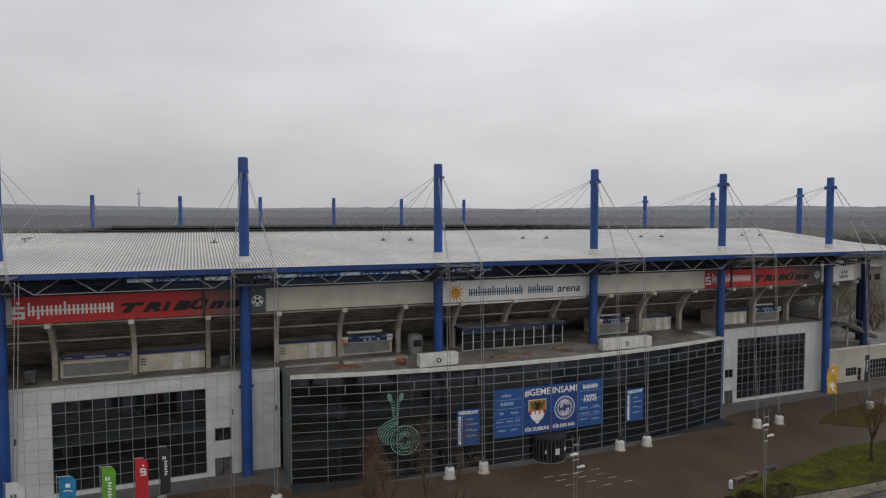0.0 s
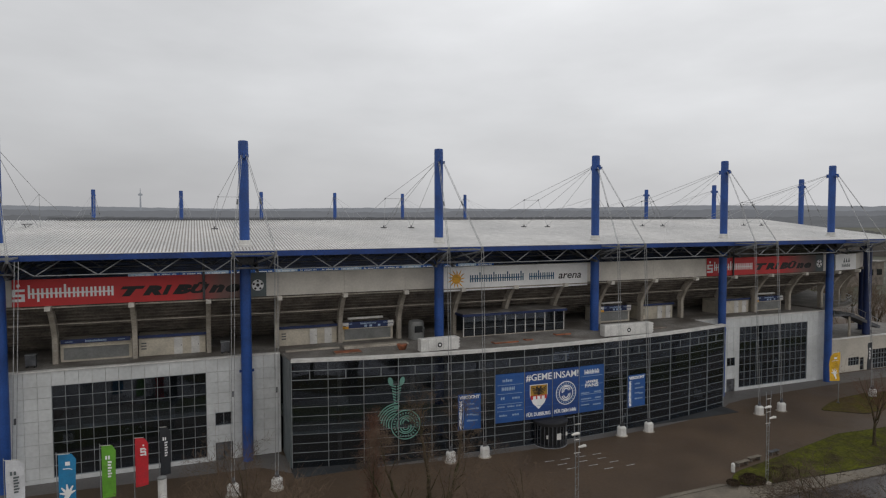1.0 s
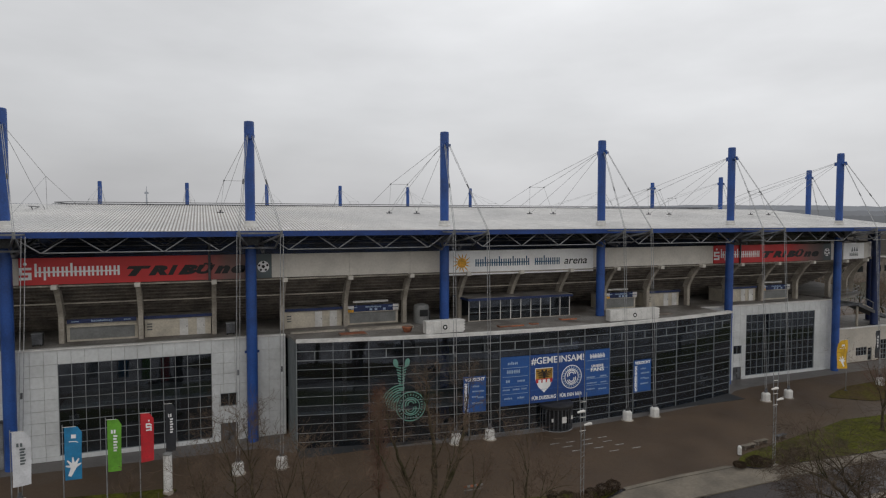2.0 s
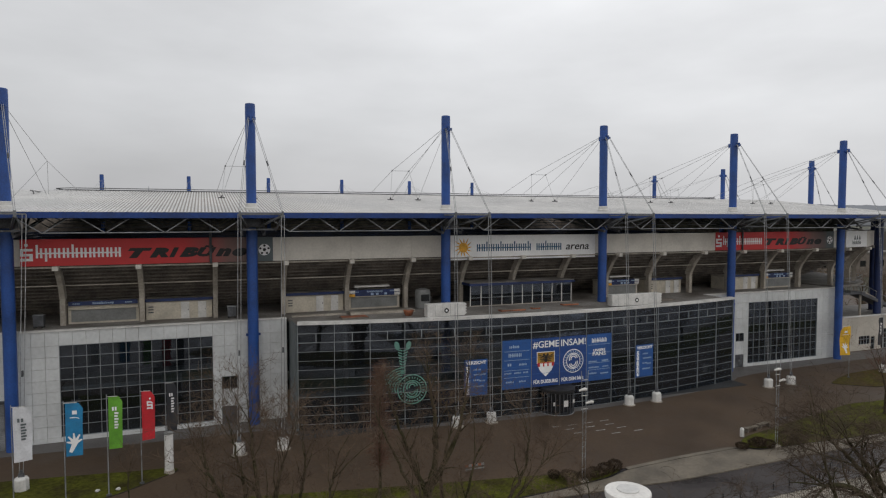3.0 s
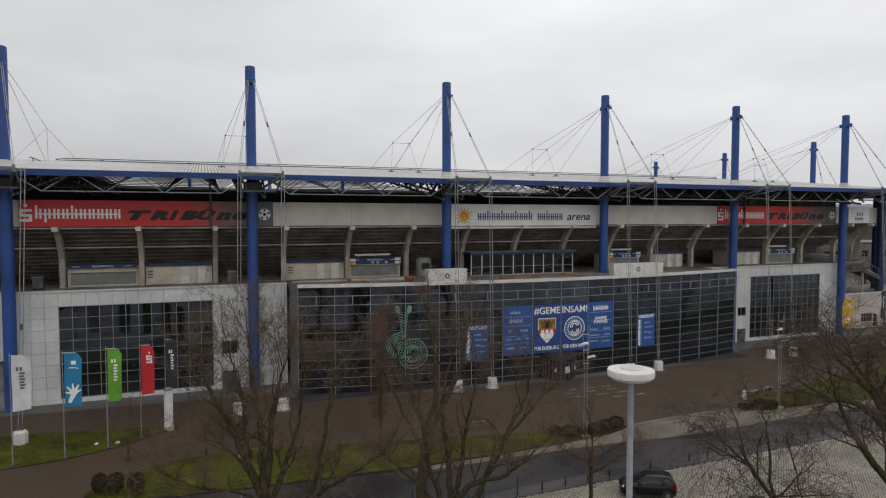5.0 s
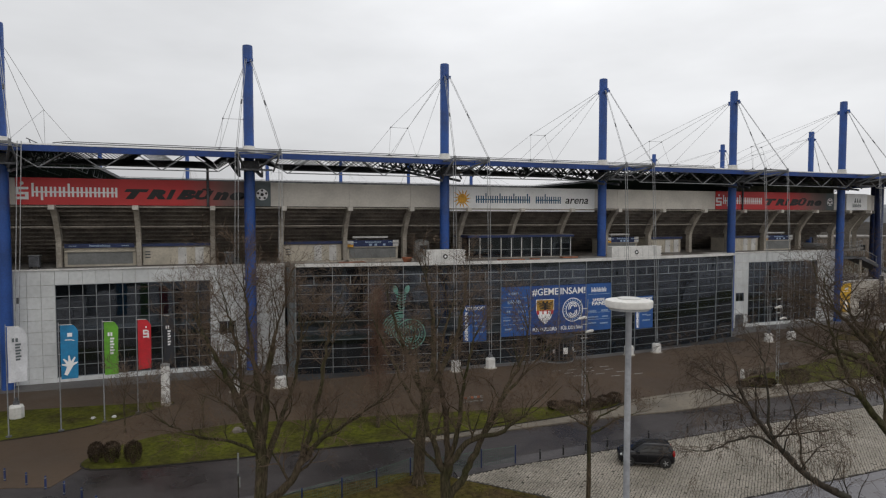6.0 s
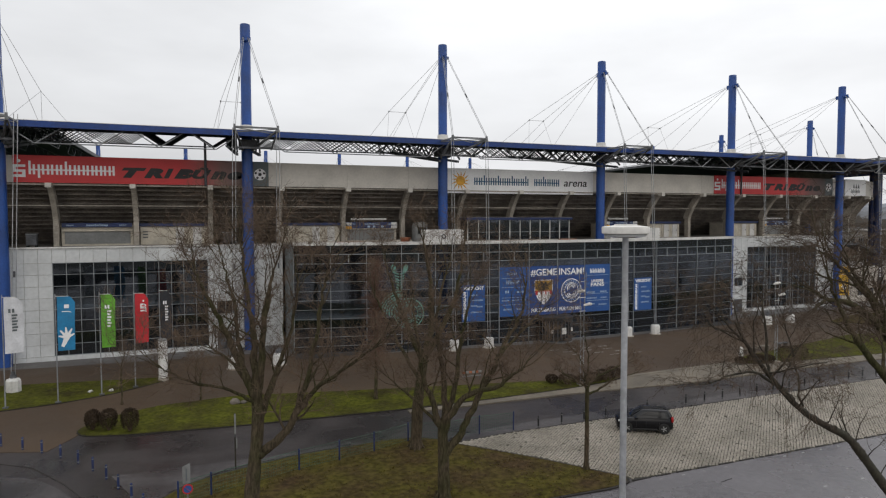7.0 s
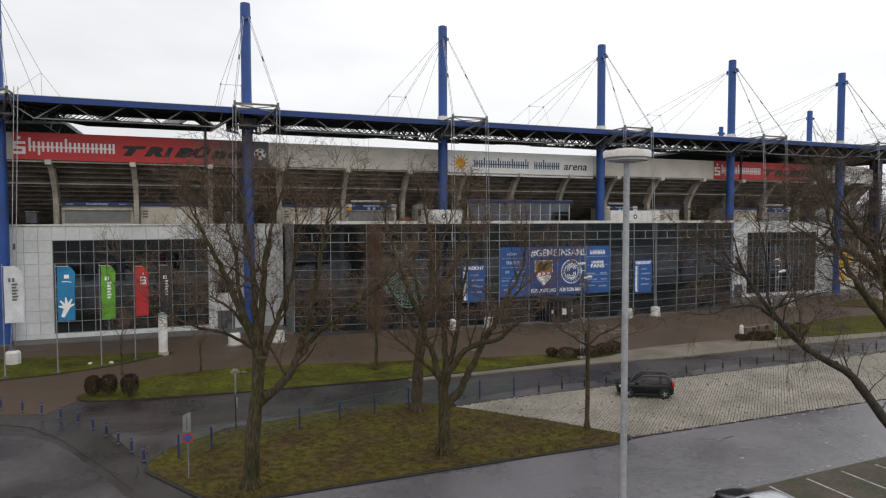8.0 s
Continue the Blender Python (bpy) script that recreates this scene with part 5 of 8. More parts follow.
# ---- terrace: kiosks, pavilion, boxes ----
def kiosk(x0, x1, kind, lamp=False):
    w = x1 - x0
    k = thing("kiosk", {"shop": "cream terrace kiosk with blue sign and closed grey shutter", "plain": "cream panelled terrace kiosk with pale doors"}[kind], "kiosk", "kiosks under the stand", (x0, 4.75, 11.12))
    part("body", Geo().slab(0, w, 0.06, 3.2, 0, 1.95, 0.04), M_CREAM, k)
    part("roof_slab", Geo().slab(-0.1, w + 0.1, -0.15, 3.25, 1.95, 2.12, 0.03), M_CONC, k)
    if kind == "shop":
        sh = part("shutter", Geo().box(0.3, w - 0.3, 0.0, 0.06, 0.2, 1.45), M_SHUTTER, k, "grey roller shutter")
        for j in range(12):
            part("slat", Geo().box(0.32, w - 0.32, -0.02, 0.0, 0.22 + 0.1 * j, 0.29 + 0.1 * j), M_SHUTTER, sh)
        part("counter", Geo().slab(0.1, w - 0.1, -0.25, 0.06, 1.5, 1.62, 0.02), M_CREAM, k)
        z0 = 1.6 if lamp else 1.92
        sg = part("sign", Geo().slab(0.1, w - 0.1, -0.3, -0.2, z0, 2.36, 0.02), M_NAVY, k, "blue sign board")
        part("word", word_bars("txxxtxtxxd", 2.0, 0.24), M_PALE, sg).location = (w / 2 - 1.0, -0.31, 2.03)
        for xx in (0.5, w - 1.3):
            part("word", word_bars("xxxx", 0.7, 0.16), M_PALE, sg).location = (xx, -0.31, 2.06)
        if lamp:
            for xx in (0.4, w * 0.42, w * 0.52, w - 2.0):
                part("picture", Geo().slab(xx, xx + 0.32, -0.315, -0.3, 1.68, 1.94, 0.004), M_PALE, sg)
            for xx, zz, paint in ((0.0, 1.55, M_YELLOW), (0.0, 1.98, M_WHITE), (w - 0.75, 1.62, M_WHITE), (w - 0.75, 2.02, M_WHITE)):
                part("price_board", Geo().slab(xx, xx + 0.72, -0.34, -0.31, zz, zz + 0.32, 0.005), paint, k)
        if lamp:
            part("lamp_box", Geo().slab(0.8, w - 1.2, 0.2, 0.6, 2.6, 2.82, 0.04), M_WHITE, k, "long pale lamp box")
            for xx in (1.2, w - 1.7):
                part("lamp_bracket", Geo().box(xx, xx + 0.08, 0.35, 0.45, 2.1, 2.62), M_STEEL, k)
    else:
        part("fascia", Geo().slab(-0.1, w + 0.1, -0.22, -0.155, 1.98, 2.3, 0.01), M_NAVY, k, "dark blue fascia")
        for j in range(3):
            part("vent", Geo().box(0.25, 0.75, -0.02, 0.02, 0.75 + 0.3 * j, 0.87 + 0.3 * j), M_STEEL_DK, k)
        n = int(w / 0.32)
        for j in range(n):
            part("slat", Geo().slab(0.05 + j * w / n, (j + 1) * w / n - 0.02, 0.02, 0.06, 0.1, 1.9, 0.005), M_CREAM, k)
        for xx in (0.52 * w, 0.78 * w):
            d = part("door", Geo().slab(xx, xx + 0.85, -0.05, 0.02, 0.02, 1.85, 0.01), M_WHITE, k, "pale door")
            part("handle", Geo().box(xx + 0.7, xx + 0.76, -0.1, -0.05, 0.9, 1.05), M_STEEL_DK, d)
    return k


kiosk(-18.0, -11.35, "shop")
kiosk(-10.7, -4.0, "plain")
kiosk(4.0, 10.7, "plain")
kiosk(11.35, 17.7, "shop", True)
kiosk(48.0, 53.4, "shop", True)
kiosk(55.3, 61.2, "plain")
kiosk(70.0, 76.3, "plain")
kiosk(77.35, 83.3, "shop", True)
kiosk(-33.0, -26.4, "shop")

pv = thing("pavilion", "glazed terrace pavilion with blue flat roof and white posts", "pavilion", "", (26.0, 1.9, 11.16))
part("roof_slab", Geo().slab(-0.3, 14.8, -0.4, 4.6, 2.55, 2.85, 0.05), M_NAVY, pv, "dark blue flat roof")
part("roof_felt", Geo().slab(-0.25, 14.75, -0.35, 4.55, 2.85, 2.9, 0.02), M_DECK, pv)
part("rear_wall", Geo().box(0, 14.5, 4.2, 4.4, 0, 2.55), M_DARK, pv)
for k in range(11):
    part("post", Geo().slab(1.45 * k - 0.05, 1.45 * k + 0.05, -0.05, 0.05, 0, 2.55, 0.01), M_WHITE, pv)
    if k < 10:
        ob = part("pane", Geo().box(1.45 * k + 0.06, 1.45 * k + 1.39, 0.0, 0.015, 0.05, 2.5), M_GLASS, pv)
        ob.visible_shadow = False
        part("rail", Geo().box(1.45 * k + 0.05, 1.45 * k + 1.4, -0.02, 0.03, 1.0, 1.05), M_MULL, pv)
part("base", Geo().slab(-0.1, 14.6, -0.12, 4.4, -0.04, 0.05, 0.02), M_CONC, pv)

for x0, w, turn in ((17.9, 4.5, 1.5), (41.95, 7.2, -1.0)):
    b = thing("roof_box", "white panelled box with small dark badge on the flat roof", "box", "white boxes on the flat roof", (x0, -5.1, 11.16), turn)
    part("body", Geo().slab(0, w, 0, 1.0, 0.12, 1.5, 0.03), M_WHITE, b)
    for k in range(4):
        part("end_plate", Geo().beam((w + 0.02, 0.5, 0.3 + 0.32 * k), (w + 0.16, 0.5, 0.46 + 0.32 * k), 0.9, 0.2), M_WHITE, b)
    for k in (0.3, w - 0.5):
        part("skid", Geo().slab(k, k + 0.2, -0.05, 1.05, 0, 0.12, 0.01), M_STEEL_DK, b)
    part("badge", disc(0.28, 12), M_BLACK, b, "small dark badge").location = (0.5 * w, -0.01, 0.75)
    part("badge_face", disc(0.13, 10, 0, 0.02), M_SIGNW, b).location = (0.5 * w, -0.01, 0.75)
    for k in range(1, int(w / 0.9)):
        part("seam", Geo().box(0.9 * k, 0.9 * k + 0.02, -0.008, 0, 0.15, 1.46), M_SHUTTER, b)
for x, y, sx, sy in ((27.6, -3.6, 3.2, 0.9), (32.0, -3.2, 1.0, 0.7), (37.2, -1.6, 2.2, 0.8), (49.8, -2.6, 4.0, 1.3), (9.0, -2.6, 3.0, 1.5)):
    t = thing("roof_tray", "shallow rusty tray of gravel on the flat roof", "tray", "trays on the flat roof", (x, y, 11.165))
    part("tray", Geo().slab(0, sx, 0, sy, 0, 0.16, 0.03), M_TERRA if x < 40 and x > 12 else M_CONC_DK, t)
    part("fill", Geo().slab(0.08, sx - 0.08, 0.08, sy - 0.08, 0.1, 0.19, 0.03), M_CONC_DK if x > 20 else M_TERRA, t)
pot = thing("clay_pot", "squat terracotta pot standing on the flat roof", "pot", "", (16.6, -2.4, 11.165))
part("bowl", Geo().turned([(0.34, 0.0), (0.5, 0.25), (0.56, 0.5), (0.6, 0.52), (0.6, 0.62), (0.5, 0.63)], n=18), M_TERRA, pot, smooth=True)
part("soil", Geo().turned([(0.5, 0.55), (0.48, 0.6), (0.2, 0.64)], n=14), M_CONC_DK, pot)
structure("trim_ledge", Geo().slab(10.6, 18.2, 0.1, 1.3, 11.14, 11.42, 0.03).slab(4.2, 10.2, 0.8, 1.4, 11.14, 11.34, 0.03), M_CONC, "pale concrete ledges at the back of the flat roof", "ledge")
bo = thing("ticket_booth", "small grey rounded booth on the terrace", "booth", "", (20.2, 3.2, 11.16))
part("body", Geo().turned([(0.95, 0.0), (0.95, 1.9), (0.85, 2.2), (0.4, 2.35)], n=16), M_SHUTTER, bo, smooth=True)
part("hatch", Geo().slab(-0.5, 0.5, -1.02, -0.9, 0.9, 1.7, 0.02), M_DARK, bo)
for x in (-20.3, -2.0, 20.8):
    c = thing("service_trolley", "dark wheeled trolley parked on the terrace", "trolley", "trolleys on the terrace", (x, 3.4, 11.12))
    part("body", Geo().slab(-0.45, 0.45, -0.35, 0.35, 0.2, 1.25, 0.05), M_STEEL_DK, c)
    part("top", Geo().slab(-0.5, 0.5, -0.4, 0.4, 1.25, 1.33, 0.02), M_STEEL, c)
    for a in (-0.35, 0.35):
        for bb in (-0.25, 0.25):
            part("wheel", Geo().turned([(0.08, 0.0), (0.1, 0.05), (0.1, 0.12), (0.08, 0.2)], (a, bb, 0), 8), M_TYRE, c)

# ---- on the glass front ----
def on_glass(x, z, off=0.11):
    return (x, arc(x, off), z), math.degrees(math.asin((x - AC[0]) / AR))


ban = thing("main_banner", "large blue banner with white slogan across the glass front", "banner")
for k in range(4):
    x0, x1 = GX[6 + k] + 0.05, GX[7 + k] - 0.05
    g = Geo()
    n = 4
    for i in range(n):
        a, b = x0 + (x1 - x0) * i / n, x0 + (x1 - x0) * (i + 1) / n
        g.add([(a, arc(a, 0.09), 3.0), (b, arc(b, 0.09), 3.0), (b, arc(b, 0.09), 8.5), (a, arc(a, 0.09), 8.5), (a, arc(a, 0.06), 3.0), (b, arc(b, 0.06), 3.0), (b, arc(b, 0.06), 8.5), (a, arc(a, 0.06), 8.5)],
              [(0, 1, 2, 3), (7, 6, 5, 4), (3, 2, 6, 7), (1, 0, 4, 5)])
    pn = part("panel", g, M_BAN if k in (0, 3) else M_BAN2, ban)
for txt, x, z, sz, wd in (("#GEME", GX[7] + 0.15, 7.45, 0.78, 3.35), ("INSAM!", GX[8] + 0.15, 7.45, 0.78, 3.35), ("FÜR DUISBURG", GX[7] + 0.25, 3.35, 0.42, 3.1), ("FÜR DEN", GX[8] + 0.25, 3.35, 0.42, 1.9), ("UNSERE", GX[9] + 0.95, 6.45, 0.3, 1.7), ("FANS", GX[9] + 0.85, 5.95, 0.45, 1.9)):
    at, turn = on_glass(x + wd / 2, z, 0.12)
    a = math.radians(turn)
    lettering(txt, sz, M_SIGNW, ban, (at[0] - wd / 2 * math.cos(a), at[1] - wd / 2 * math.sin(a), z), turn, wd, bold=0.012)


def bars_on(pattern, x, z, w, h, parent, material=None, name="word"):
    at, turn = on_glass(x + w / 2, z, 0.10)
    a = math.radians(turn)
    ob = part(name, word_bars(pattern, w, h), material or M_SIGNW, parent)
    ob.matrix_basis = pose(at[0] - w / 2 * math.cos(a), at[1] - w / 2 * math.sin(a), z, 0, 0, turn)
    return ob


bars_on("ttt", GX[8] + 2.35, 3.35, 0.95, 0.42, ban)
bars_on("tttttt", GX[9] + 0.75, 7.5, 2.2, 0.55, ban)
for x, z, w, h, pt in ((GX[6] + 0.9, 7.6, 1.3, 0.35, "xtx"), (GX[6] + 0.8, 6.6, 1.7, 0.55, "xxxx"), (GX[6] + 0.7, 5.6, 0.6, 0.4, "x"), (GX[6] + 2.1, 5.6, 1.0, 0.3, "xxx"), (GX[6] + 0.3, 4.7, 0.9, 0.22, "xxxx"), (GX[6] + 1.5, 4.7, 0.9, 0.22, "xxtx"), (GX[6] + 2.6, 4.7, 0.7, 0.25, "xx"),
                       (GX[6] + 0.5, 3.7, 1.0, 0.25, "xxtx"), (GX[6] + 2.1, 3.7, 0.9, 0.25, "xtx"), (GX[9] + 0.3, 5.2, 1.2, 0.2, "xtxxx"), (GX[9] + 2.2, 5.2, 1.0, 0.25, "xxx"), (GX[9] + 0.3, 4.5, 1.5, 0.2, "xxtxxx"), (GX[9] + 2.3, 4.5, 0.9, 0.2, "xxx"), (GX[9] + 0.3, 3.8, 1.2, 0.2, "xxtxx"), (GX[9] + 2.0, 3.7, 1.2, 0.22, "xxxx")):
    bars_on(pt, x, z, w, h, ban, M_PALE)
for k in (0, 3):
    for z in (7.25, 6.25, 5.1, 4.3):
        at, turn = on_glass((GX[6 + k] + GX[7 + k]) / 2, z, 0.10)
        part("rule", Geo().box(-1.55, 1.55, -0.012, 0, -0.02, 0.02), M_PALE, ban).matrix_basis = pose(*at, 0, 0, turn)
# two round and shield marks as plain shapes
at, turn = on_glass((GX[7] + GX[8]) / 2, 5.6, 0.105)
sh = part("shield", Geo().add([(-1.15, 0, 1.35), (1.15, 0, 1.35), (1.15, 0, 0.1), (0.75, 0, -0.8), (0.0, 0, -1.5), (-0.75, 0, -0.8), (-1.15, 0, 0.1), (-1.15, 0.02, 1.35), (1.15, 0.02, 1.35)], [(0, 6, 5, 4, 3, 2, 1), (0, 1, 8, 7)]), M_SIGNW, ban, "white and red shield mark")
sh.matrix_basis = pose(*at, 0, 0, turn)
part("field", Geo().box(-1.08, 1.08, -0.012, 0, 0.12, 1.28), M_GOLD, sh)
for k in (-1, 1):
    for i in range(4):
        x, z = k * (0.98 - 0.10 * i), 1.10 - 0.24 * i
        part("feather", plate([(k * 0.12, 0.78 - 0.14 * i), (k * 0.12, 0.66 - 0.14 * i), (x, z - 0.10), (x, z)][::k], 0.022), M_BLACK, sh)
    part("feather", plate([(k * 0.05, 0.9), (k * 0.30, 0.82), (k * 0.42, 1.08), (k * 0.2, 1.18)][::k], 0.024), M_BLACK, sh)
part("field", Geo().box(-0.14, 0.14, -0.023, -0.013, 0.16, 0.95), M_BLACK, sh)
part("field", Geo().add([(-1.10, -0.010, 0.12), (1.10, -0.010, 0.12), (1.02, -0.010, -0.34), (-1.02, -0.010, -0.34)], [(0, 3, 2, 1)]), M_RED, sh)
for k in range(3):
    x = -0.75 + 0.56 * k
    part("tower", Geo().box(x, x + 0.38, -0.02, -0.011, -0.34, -0.05), M_SIGNW, sh)
    for j in range(3):
        part("merlon", Geo().box(x + 0.14 * j, x + 0.14 * j + 0.09, -0.02, -0.011, -0.05, 0.05), M_SIGNW, sh)
at, turn = on_glass((GX[8] + GX[9]) / 2, 5.6, 0.105)
rg = part("ring_mark", disc(1.38, 36, 1.29), M_SIGNW, ban, "white ring mark")
rg.matrix_basis = pose(*at, 0, 0, turn)
for k in range(22):
    part("letter_bar", Geo().box(-0.055, 0.055, -0.012, 0, 1.02, 1.22), M_PALE, rg).matrix_basis = pose(0, 0, 0, 0, 16.36 * k, 0)
part("ring", disc(0.95, 32, 0.86), M_SIGNW, rg)
for r0, r1 in ((0.26, 0.38), (0.48, 0.60)):
    part("curve", band_arc(r0, r1, 10, 200, 18), M_SIGNW, rg).location = (0, 0, 0.22)
    part("curve", band_arc(r0, r1, 190, 380, 18), M_SIGNW, rg).location = (0, 0, -0.22)
# seams where the banner lies over the transoms
for z in GZ[4:10]:
    for k in range(4):
        at, turn = on_glass((GX[6 + k] + GX[7 + k]) / 2, z, 0.094)
        part("seam", Geo().box(-1.74, 1.74, -0.012, 0, -0.018, 0.018), M_FOLD, ban).matrix_basis = pose(*at, 0, 0, turn)

for x0, x1 in ((21.5, 24.15), (44.05, 46.85)):
    at, turn = on_glass((x0 + x1) / 2, 2.7, 0.16)
    w = x1 - x0
    b = thing("side_banner", "narrow blue banner with white print hung on the glass front", "banner", "side banners", at, turn)
    part("sheet", Geo().slab(-w / 2, w / 2, 0, 0.04, 0, 3.95, 0.01), M_BAN, b)
    lettering("VERZICHT", 0.34, M_SIGNW, b, (-w / 2 + 0.15, -0.01, 3.45), 0, w - 0.3, bold=0.02)
    vt = lettering("#GEMEINSAM", 0.32, M_SIGNW, b, (-w / 2 + 0.45, -0.01, 0.15), 0, 3.1, bold=0.02)
    vt.matrix_basis = Matrix.Translation((-w / 2 + 0.46, -0.012, 0.12)) @ Matrix.Rotation(radians(-90), 4, "Y") @ Matrix.Rotation(radians(90), 4, "X")
    for j, (pt, xx, z, ww) in enumerate((("xtx", -0.3, 2.75, 0.9), ("xxx", -0.25, 2.2, 0.7), ("xxtx", 0.45, 2.2, 0.7), ("xx", -0.3, 1.6, 0.8), ("xxx", 0.4, 1.5, 0.7), ("xtxx", -0.3, 0.9, 0.8), ("xx", 0.5, 0.9, 0.5))):
        part("word", word_bars(pt, ww, 0.22), M_PALE, b).location = (xx, -0.01, z)
    part("rule", Geo().box(-w / 2 + 0.6, -w / 2 + 0.64, -0.012, 0, 0.1, 3.3), M_PALE, b)

at, turn = on_glass(15.75, 3.85, 0.03)
em = thing("glass_emblem", "mint green ring emblem film on the dark glass", "emblem", "", at, turn)
part("ring", disc(1.62, 40, 1.50), M_MINT, em)
for k in range(26):
    part("letter_bar", Geo().box(-0.055, 0.055, -0.012, 0, 1.14, 1.36), M_MINT, em).matrix_basis = pose(0, 0, 0, 0, 13.85 * k, 0)
part("ring", disc(1.0, 36, 0.90), M_MINT, em)
for r0, r1 in ((0.26, 0.38), (0.50, 0.64)):
    part("curve", band_arc(r0, r1, 10, 200, 18), M_MINT, em).location = (0, 0, 0.22)
    part("curve", band_arc(r0, r1, 190, 380, 18), M_MINT, em).location = (0, 0, -0.22)
for k in (-1, 1):
    ear = part("leaf_mark", Geo().add([(0.27 * math.cos(a), -0.012, 0.48 * math.sin(a)) for a in [6.283 * j / 14 for j in range(14)]], [tuple(range(14))]), M_MINT, em)
    ear.matrix_basis = pose(-1.0 + 0.62 * k, 0, 4.75, 0, 16 * k, 0)
for k in range(7):
    z, w = 4.25 - 0.30 * k, 0.56 - 0.045 * k
    for sd in (-1, 1):
        part("stripe", plate([(-1.0 + sd * 0.05, z), (-1.0 + sd * 0.05, z - 0.14), (-1.0 + sd * w, z + 0.02), (-1.0 + sd * w, z + 0.18)][::sd]), M_MINT, em)
part("muzzle", plate([(-1.36, 2.15), (-1.22, 1.72), (-0.78, 1.72), (-0.64, 2.15)]), M_MINT, em)
for k in range(6):
    part("stripe", band_arc(0.85 + 0.26 * k, 0.98 + 0.26 * k, 100 - 3 * k, 205 - 10 * k, 14), M_MINT, em).location = (-0.95, 0, 0.15)

EDGE = [(-60, -1.6), (-22, -1.6), (1.0, -2.6)] + [(x, arc(x) - 1.3) for x in range(4, 62, 2)] + [(64.0, -3.4), (67.5, -2.7), (75.6, -2.1), (84.0, -1.75), (118.0, -1.5), (118.0, 2.5), (64.0, 2.5), (61.0, arc(61) + 1.0)] + [(x, arc(x) + 1.0) for x in range(58, 4, -4)] + [(2.0, 2.5), (-60, 2.5)]
structure("pavement_apron", Geo().prism(EDGE, -0.1, 0.032), M_APRON, "grey slab paving along the foot of the facade", "pavement")
dr = thing("entrance_drum", "dark round glazed entrance drum at the glass front", "entrance", "", (32.75, arc(32.75) - 0.2, 0.024))
part("roof_cap", Geo().turned([(1.95, 2.45), (2.05, 2.5), (2.05, 2.8), (1.9, 2.88)], n=28), M_BLACK, dr, smooth=True)
part("floor_ring", Geo().turned([(2.0, 0.0), (2.0, 0.05), (1.9, 0.06)], n=28), M_STEEL, dr)
for k in range(14):
    a = math.pi + math.pi * k / 13
    part("post", Geo().tube([(1.92 * math.cos(a), 1.92 * math.sin(a), 0.03), (1.92 * math.cos(a), 1.92 * math.sin(a), 2.48)], 0.045, 6), M_STEEL_DK, dr)
g = Geo()
for k in range(26):
    a, b = math.pi + math.pi * k / 26, math.pi + math.pi * (k + 1) / 26
    g.add([(1.9 * math.cos(a), 1.9 * math.sin(a), 0.06), (1.9 * math.cos(b), 1.9 * math.sin(b), 0.06), (1.9 * math.cos(b), 1.9 * math.sin(b), 2.45), (1.9 * math.cos(a), 1.9 * math.sin(a), 2.45)], [(0, 1, 2, 3)])
part("drum_glass", g, M_GLASS, dr)
part("inner_wall", Geo().turned([(1.2, 0.05), (1.2, 2.4)], n=16), M_DARK, dr)
for x, z, sx, sz in ((-0.25, 1.0, 0.55, 0.7), (-1.35, 1.1, 0.25, 0.4), (1.1, 1.2, 0.3, 0.4)):
    part("notice", Geo().box(x, x + sx, -1.94 * math.sqrt(1 - ((x + sx / 2) / 1.95) ** 2) - 0.04, -1.94 * math.sqrt(1 - ((x + sx / 2) / 1.95) ** 2) - 0.02, z, z + sz), M_WHITE, dr)

# ---- low block beyond the last mast ----
BX0, BX1 = 89.2, 119.0
lowh = [(97.0, 99.7, 1.0, 2.4), (102.4, 107.5, 0.05, 3.4), (99.9, 100.9, 0.05, 2.2)]
g = Geo()
rects = [(BX0, BX1, 0.0, 5.7)]
for h in lowh:
    rects = cut(rects, h)
for x0, x1, z0, z1 in rects:
    g.box(x0, x1, 3.0, 3.4, z0, z1)
lb = structure("wall_low", g, M_PLASTER, "low white wall beyond the last mast", "wall")
part("coping", Geo().slab(BX0, BX1, 2.9, 3.5, 5.7, 5.85, 0.03), M_WHITE, lb)
structure("roof_low", Geo().box(BX0, BX1, 3.4, 14, 5.3, 5.62), M_DECK, "flat roof of the low block", "roof")
for i, (x0, x1, z0, z1) in enumerate(lowh):
    wdw = structure("window_%d" % (5 + i), None, None, "dark window opening in the low white wall", "window")
    n = max(1, round((x1 - x0) / 0.7))
    part("backing", Geo().box(x0, x1, 3.5, 3.6, z0, z1), M_DARK, wdw)
    for k in range(n + 1):
        xx = x0 + (x1 - x0) * k / n
        part("mullion", Geo().box(xx - 0.04, xx + 0.04, 3.1, 3.2, z0, z1), M_MULL, wdw)
    for k in range(n):
        ob = part("pane", Geo().box(x0 + (x1 - x0) * k / n + 0.05, x0 + (x1 - x0) * (k + 1) / n - 0.05, 3.14, 3.155, z0 + 0.03, z1 - 0.03), M_GLASS, wdw)
    for z in [z0 + 0.85 * j for j in range(int((z1 - z0) / 0.85) + 1)]:
        part("transom", Geo().box(x0, x1, 3.1, 3.2, z - 0.03, z + 0.03), M_MULL, wdw)
st = thing("outside_stair", "steel and concrete outside stair with grey railings", "stair", "", (95.5, 4.0, 1.0))
part("landing", Geo().slab(-2.4, 4.2, 0, 6, 8.35, 8.65, 0.02), M_STEEL_DK, st)
part("flight", Geo().beam((3.2, 1.4, 8.45), (10.6, 1.4, 5.9), 2.9, 0.5), M_STEEL_DK, st)
